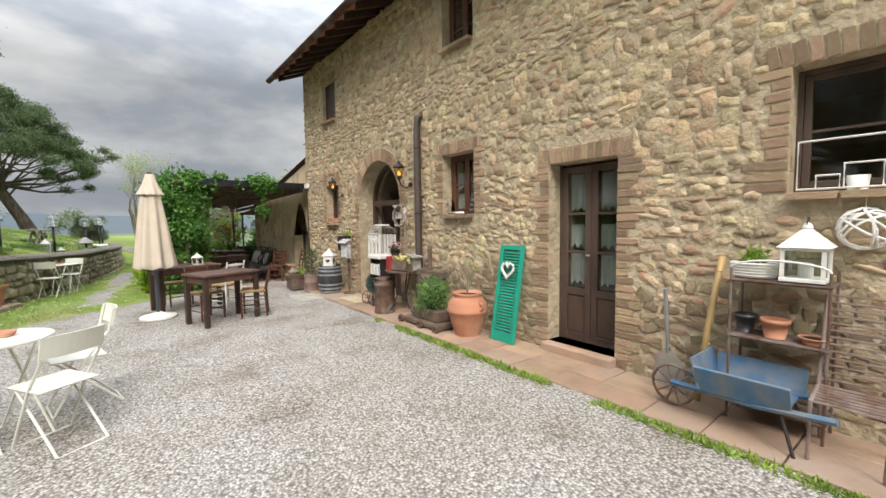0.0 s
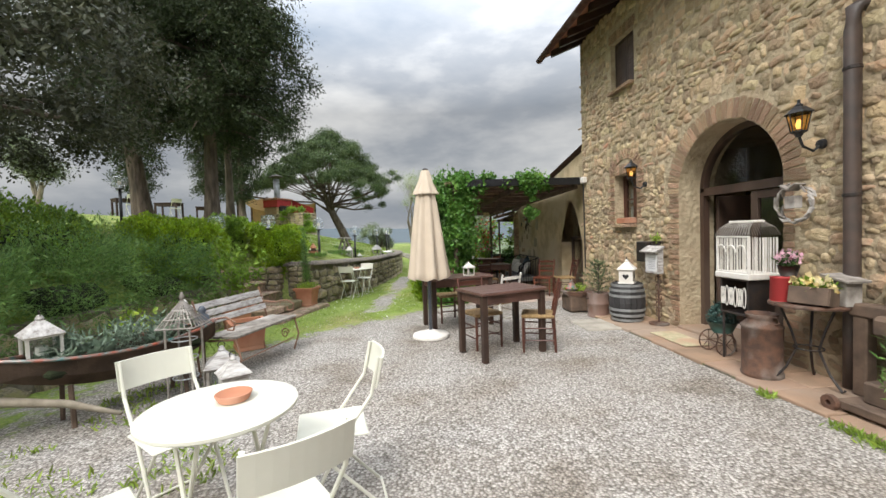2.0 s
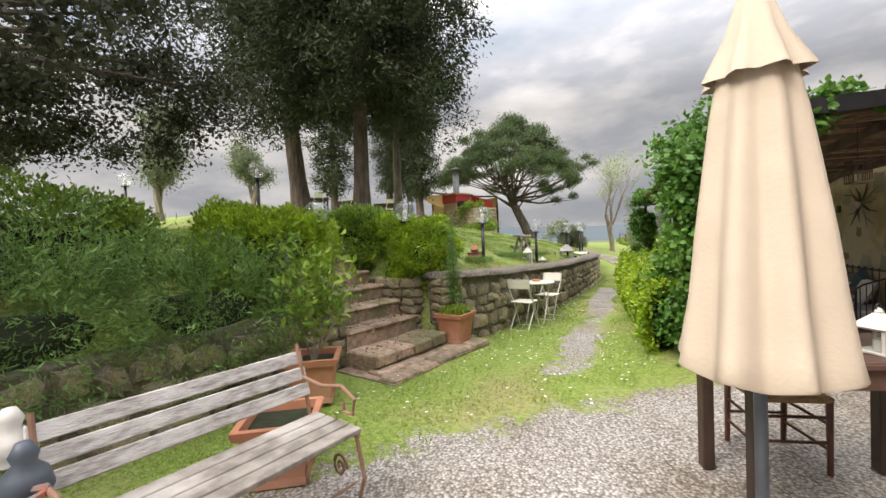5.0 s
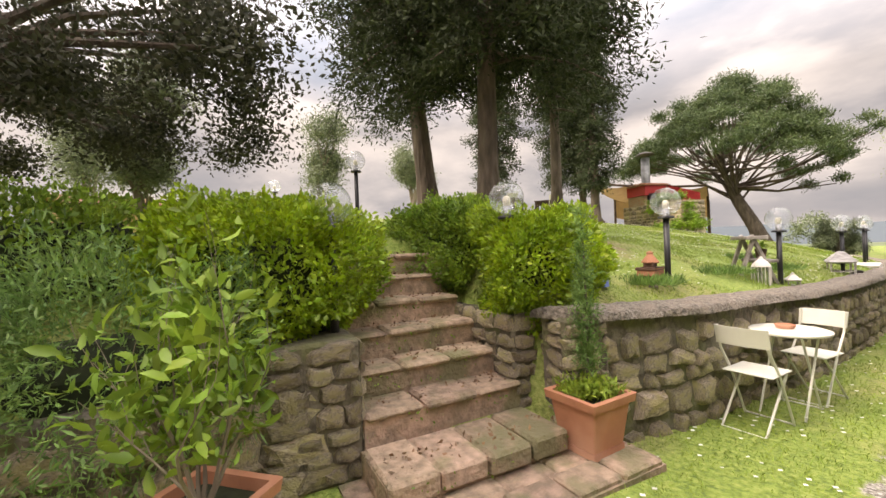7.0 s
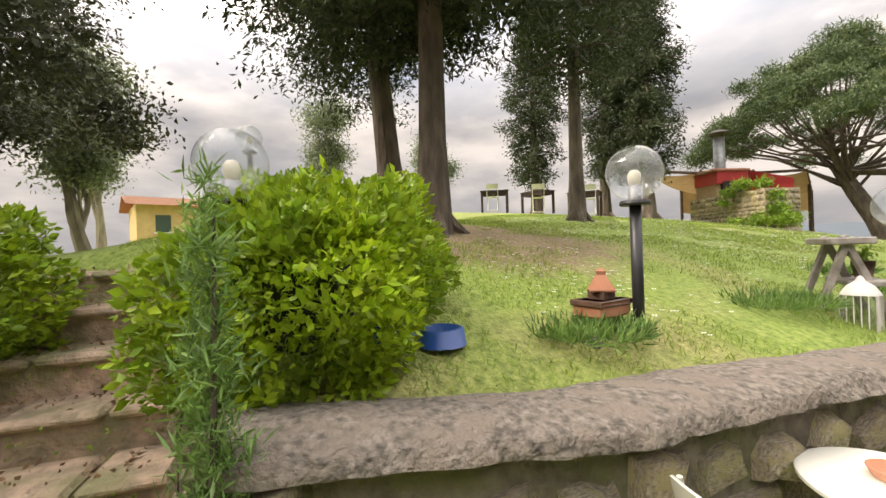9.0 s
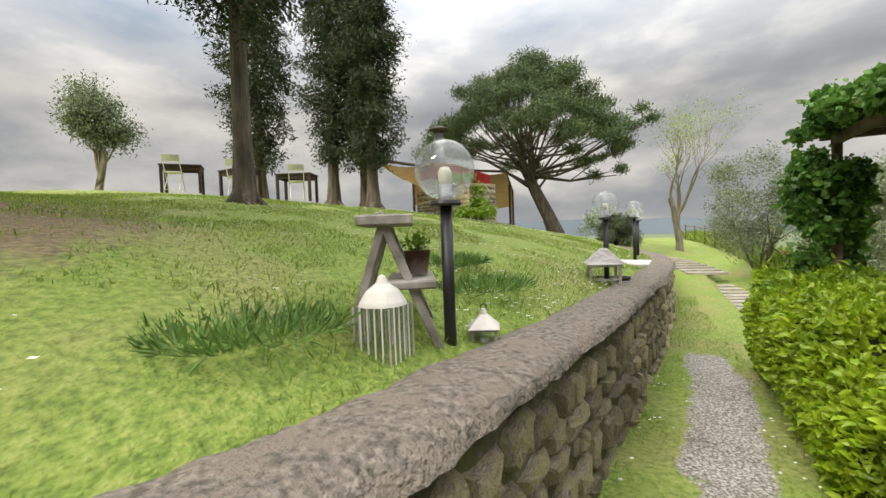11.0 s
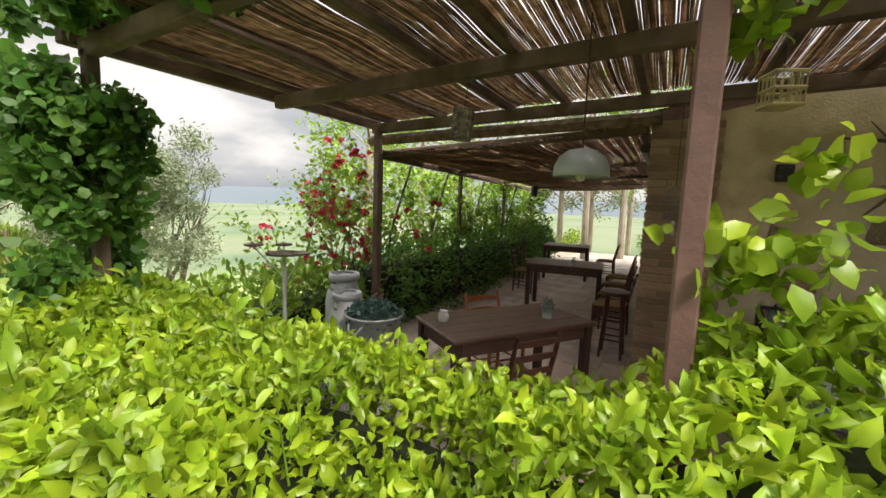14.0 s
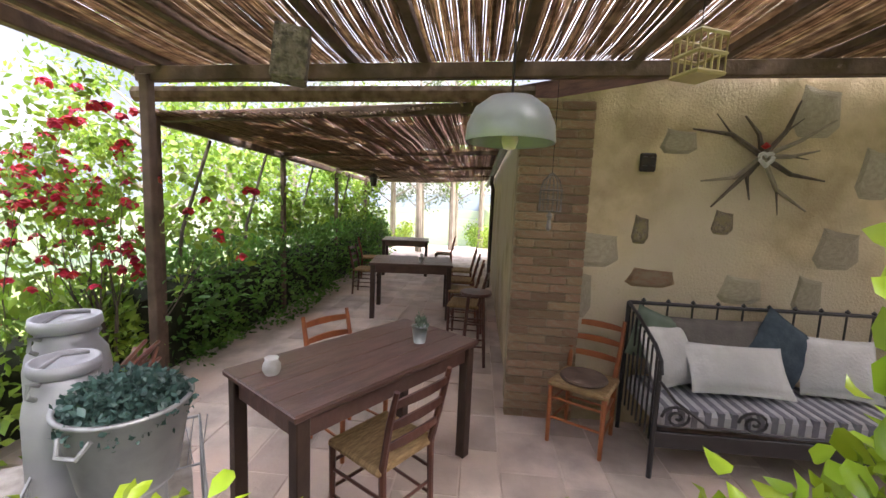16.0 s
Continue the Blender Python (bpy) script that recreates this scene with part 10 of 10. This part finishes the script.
# table dressing
r = root("white_jug", pose(-1.13, 17.28, FZ + 0.765), "small white ceramic jug on the table", "jug")
part("jug", lathe([(0, 0), (0.03, 0), (0.042, 0.025), (0.04, 0.05), (0.028, 0.068), (0.033, 0.08), (0.027, 0.08), (0.02, 0.065), (0, 0.06)], 18), "linen", r, smooth=True)
part("handle", rod([(0.03, 0, 0.065), (0.055, 0, 0.055), (0.04, 0, 0.025)], 0.005, 6), "linen", r)
flower_pot("succulent_pot", pose(-0.56, 16.66, FZ + 0.765), "succulent in a grey tin pot on the table", "enamel", 0.1, 0.048, "lf_grey", None, 120, 0.9)
flower_pot("succulent_pot", pose(2.6, 17.1, FZ + 0.765), "small white pot on the passage table", "linen", 0.07, 0.04, "lf_grey", None, 40, 0.6)

# bench with churns and a zinc tub
r = root("plank_bench", pose(-1.78, 17.62, FZ, 0, 0, 38), "low weathered plank bench with a wire crate", "bench")
for k in range(4):
    part("plank", bx(-0.62, 0.62, -0.34 + 0.17 * k, -0.18 + 0.17 * k, 0.40, 0.43, bevel=0.004), "greywood", r)
for a in (-0.5, 0.5):
    for b in (-0.25, 0.25):
        part("leg", bx(a - 0.03, a + 0.03, b - 0.03, b + 0.03, 0, 0.40), "timber", r)
cr = root("wire_crate", pose(-1.72, 17.5, FZ + 0.43, 0, 0, 38), "rusty wire mesh crate holding a tub", "crate")
for z in (0.0, 0.22):
    part("rim", rod([(-0.3, -0.24, z), (0.3, -0.24, z), (0.3, 0.24, z), (-0.3, 0.24, z)], 0.007, 5, True), "zinc", cr)
bm = BM()
for k in range(26):
    u = -0.3 + 0.6 * k / 25
    for s in (-0.24, 0.24):
        tube(bm, [(u, s, 0), (u + 0.03 * (1 if k % 2 else -1), s, 0.22)], 0.0018, 3)
for k in range(20):
    u = -0.24 + 0.48 * k / 19
    for s in (-0.3, 0.3):
        tube(bm, [(s, u, 0), (s, u + 0.03 * (1 if k % 2 else -1), 0.22)], 0.0018, 3)
part("mesh", bm, "zinc", cr)
r = root("zinc_tub", pose(-1.74, 17.44, FZ + 0.66), "oval zinc tub planted with a dark blue-green mound", "planter")
bm = lathe([(0, 0), (0.125, 0), (0.135, 0.02), (0.175, 0.26), (0.186, 0.27), (0.186, 0.28), (0.172, 0.28), (0.155, 0.18), (0, 0.18)], 34)
part("tub", bm, "zinc", r, smooth=True)
for s in (-1, 1):
    part("handle", rod([(s * 0.175, -0.05, 0.24), (s * 0.2, -0.03, 0.2), (s * 0.2, 0.03, 0.2), (s * 0.175, 0.05, 0.24)], 0.007, 6), "zinc", r)
part("foot", lathe([(0, -0.23), (0.1, -0.23), (0.1, 0.0), (0, 0.0)], 18), "zinc", r)
leaves("mound", clump_points([(0, 0, 0.25)], [0.16], 3200, 3, 0.62, 0.85), "lf_blue", 0.026, r, 0.6, 4, 0.2, 0.4)
for k, (x, y, z, s) in enumerate(((-1.46, 17.95, FZ + 0.43, 1.0), (-1.66, 17.74, FZ + 0.43, 0.88))):
    r = root("milk_can", pose(x, y, z), "tall pale aluminium milk can with a lid", "milk can", "pair of milk cans")
    part("body", lathe([(0, 0), (0.13 * s, 0), (0.135 * s, 0.01), (0.135 * s, 0.46 * s), (0.125 * s, 0.52 * s), (0.095 * s, 0.57 * s), (0.095 * s, 0.62 * s), (0.0, 0.62 * s)], 28), "pale_zinc", r, smooth=True)
    part("lid", lathe([(0.105 * s, 0.615 * s), (0.115 * s, 0.63 * s), (0.11 * s, 0.665 * s), (0.1 * s, 0.665 * s), (0.095 * s, 0.645 * s), (0, 0.645 * s)], 28), "pale_zinc", r, smooth=True)
    for q in (-1, 1):
        part("handle", rod([(q * 0.1 * s, 0, 0.6 * s), (q * 0.135 * s, 0, 0.615 * s), (q * 0.14 * s, 0, 0.57 * s), (q * 0.115 * s, 0, 0.55 * s)], 0.009, 6), "zinc", r)
    part("bail", rod([(-0.1 * s, 0, 0.655 * s), (0, 0.02, 0.675 * s), (0.1 * s, 0, 0.655 * s)], 0.007, 5), "zinc", r)
r = root("twig_basket", pose(-1.3, 17.78, FZ + 0.75, 0, 0, 30), "small basket woven from red-brown twigs", "basket")
rg = random.Random(3)
for k in range(16):
    a = rg.uniform(-0.5, 0.5)
    part("twig", rod([(-0.12 + rg.uniform(-0.03, 0.03), -0.06 + 0.12 * rg.random(), 0.02 + 0.008 * k), (0.12, -0.06 + 0.12 * rg.random(), 0.03 + 0.008 * k + a * 0.05)], 0.009, 5), "chairwood", r)
part("stand", bx(-0.08, 0.08, -0.06, 0.06, -0.32, 0.02), "timber", r)
r = root("bird_feeder", pose(-2.02, 17.92, FZ), "slim pale metal bird feeder on a pole", "bird feeder")
part("pole", rod([(0, 0, 0), (0, 0, 1.28)], 0.012, 8), "pale_zinc", r)
part("dish", lathe([(0, 1.28), (0.1, 1.285), (0.11, 1.3), (0.1, 1.295), (0, 1.29)], 22), "rust", r)
for k, (a, z) in enumerate(((0.9, 1.22), (2.6, 1.24), (4.6, 1.2))):
    part("side_dish", lathe([(0, z), (0.05, z + 0.004), (0.055, z + 0.016), (0, z + 0.008)], 16, at=(0.17 * math.cos(a), 0.17 * math.sin(a), 0.1)), "rust", r)
    part("arm", rod([(0, 0, z - 0.1), (0.17 * math.cos(a), 0.17 * math.sin(a), z + 0.1)], 0.005, 5), "pale_zinc", r)
r = root("glass_bottle", pose(-2.0, 17.55, FZ + 0.43), "clear glass bottle on the plank bench", "bottle")
part("bottle", lathe([(0, 0), (0.04, 0), (0.042, 0.02), (0.042, 0.16), (0.018, 0.22), (0.016, 0.28), (0.02, 0.285)], 18), "globe", r, smooth=True)

# slender trees and bright shrubs past the passage end
for k, (x, y, h) in enumerate(((9.9, 18.2, 6), (10.8, 17.2, 6.5), (11.6, 19.4, 6), (12.6, 16.2, 7), (13.5, 18.6, 6.5), (10.4, 20.4, 6), (7.6, 21.2, 5), (5.2, 21.5, 5), (15, 17.3, 7), (3.0, 21.4, 4.6))):
    zg = ground_z(x, y)
    r = root("slender_tree", pose(x, y, zg - 0.1), "slender pale-barked tree beyond the passage", "tree", "trees beyond the passage")
    bm = BM()
    tube(bm, [(0, 0, 0), (0.08 * math.sin(k), 0.05, h * 0.5), (0.2 * math.sin(k), 0.1, h)], [0.12, 0.09, 0.03], 8)
    rg = random.Random(60 + k)
    cs = []
    for j in range(16):
        a = 2.4 * j
        z = h * (0.38 + 0.6 * j / 16)
        e = (math.cos(a) * 1.0, math.sin(a) * 1.0, z + 0.4)
        tube(bm, [(0.15 * math.sin(k) * z / h, 0.05, z - 0.2), e], [0.03, 0.008], 5)
        cs.append(e)
    part("trunk", bm, "palebark", r)
    leaves("crown", clump_points(cs, [0.6] * len(cs), 190, k, 0.8, 0.1), "lf_hedge" if k % 2 else "lf_olive", 0.1, r, 0.5, k, 0.2, 0)
for k in range(12):
    x, y = 9.6 + 0.9 * (k % 6) * 1.5, 15.6 + 1.1 * (k // 6) * 4 + random.uniform(-0.5, 0.5)
    zg = ground_z(x, y)
    r = root("green_shrub", pose(x + 2.5, y, zg - 0.2), "bright green shrub beyond the passage", "bush", "shrubs beyond the passage")
    cs = [(random.uniform(-0.7, 0.7), random.uniform(-0.7, 0.7), random.uniform(0.2, 1.1)) for _ in range(8)]
    leaves("foliage", clump_points(cs, [0.42] * 8, 220, k, 0.9, 0.2), "lf_yellow" if k % 3 == 0 else "lf_hedge", 0.09, r, 0.5, k, 0.2, 0)
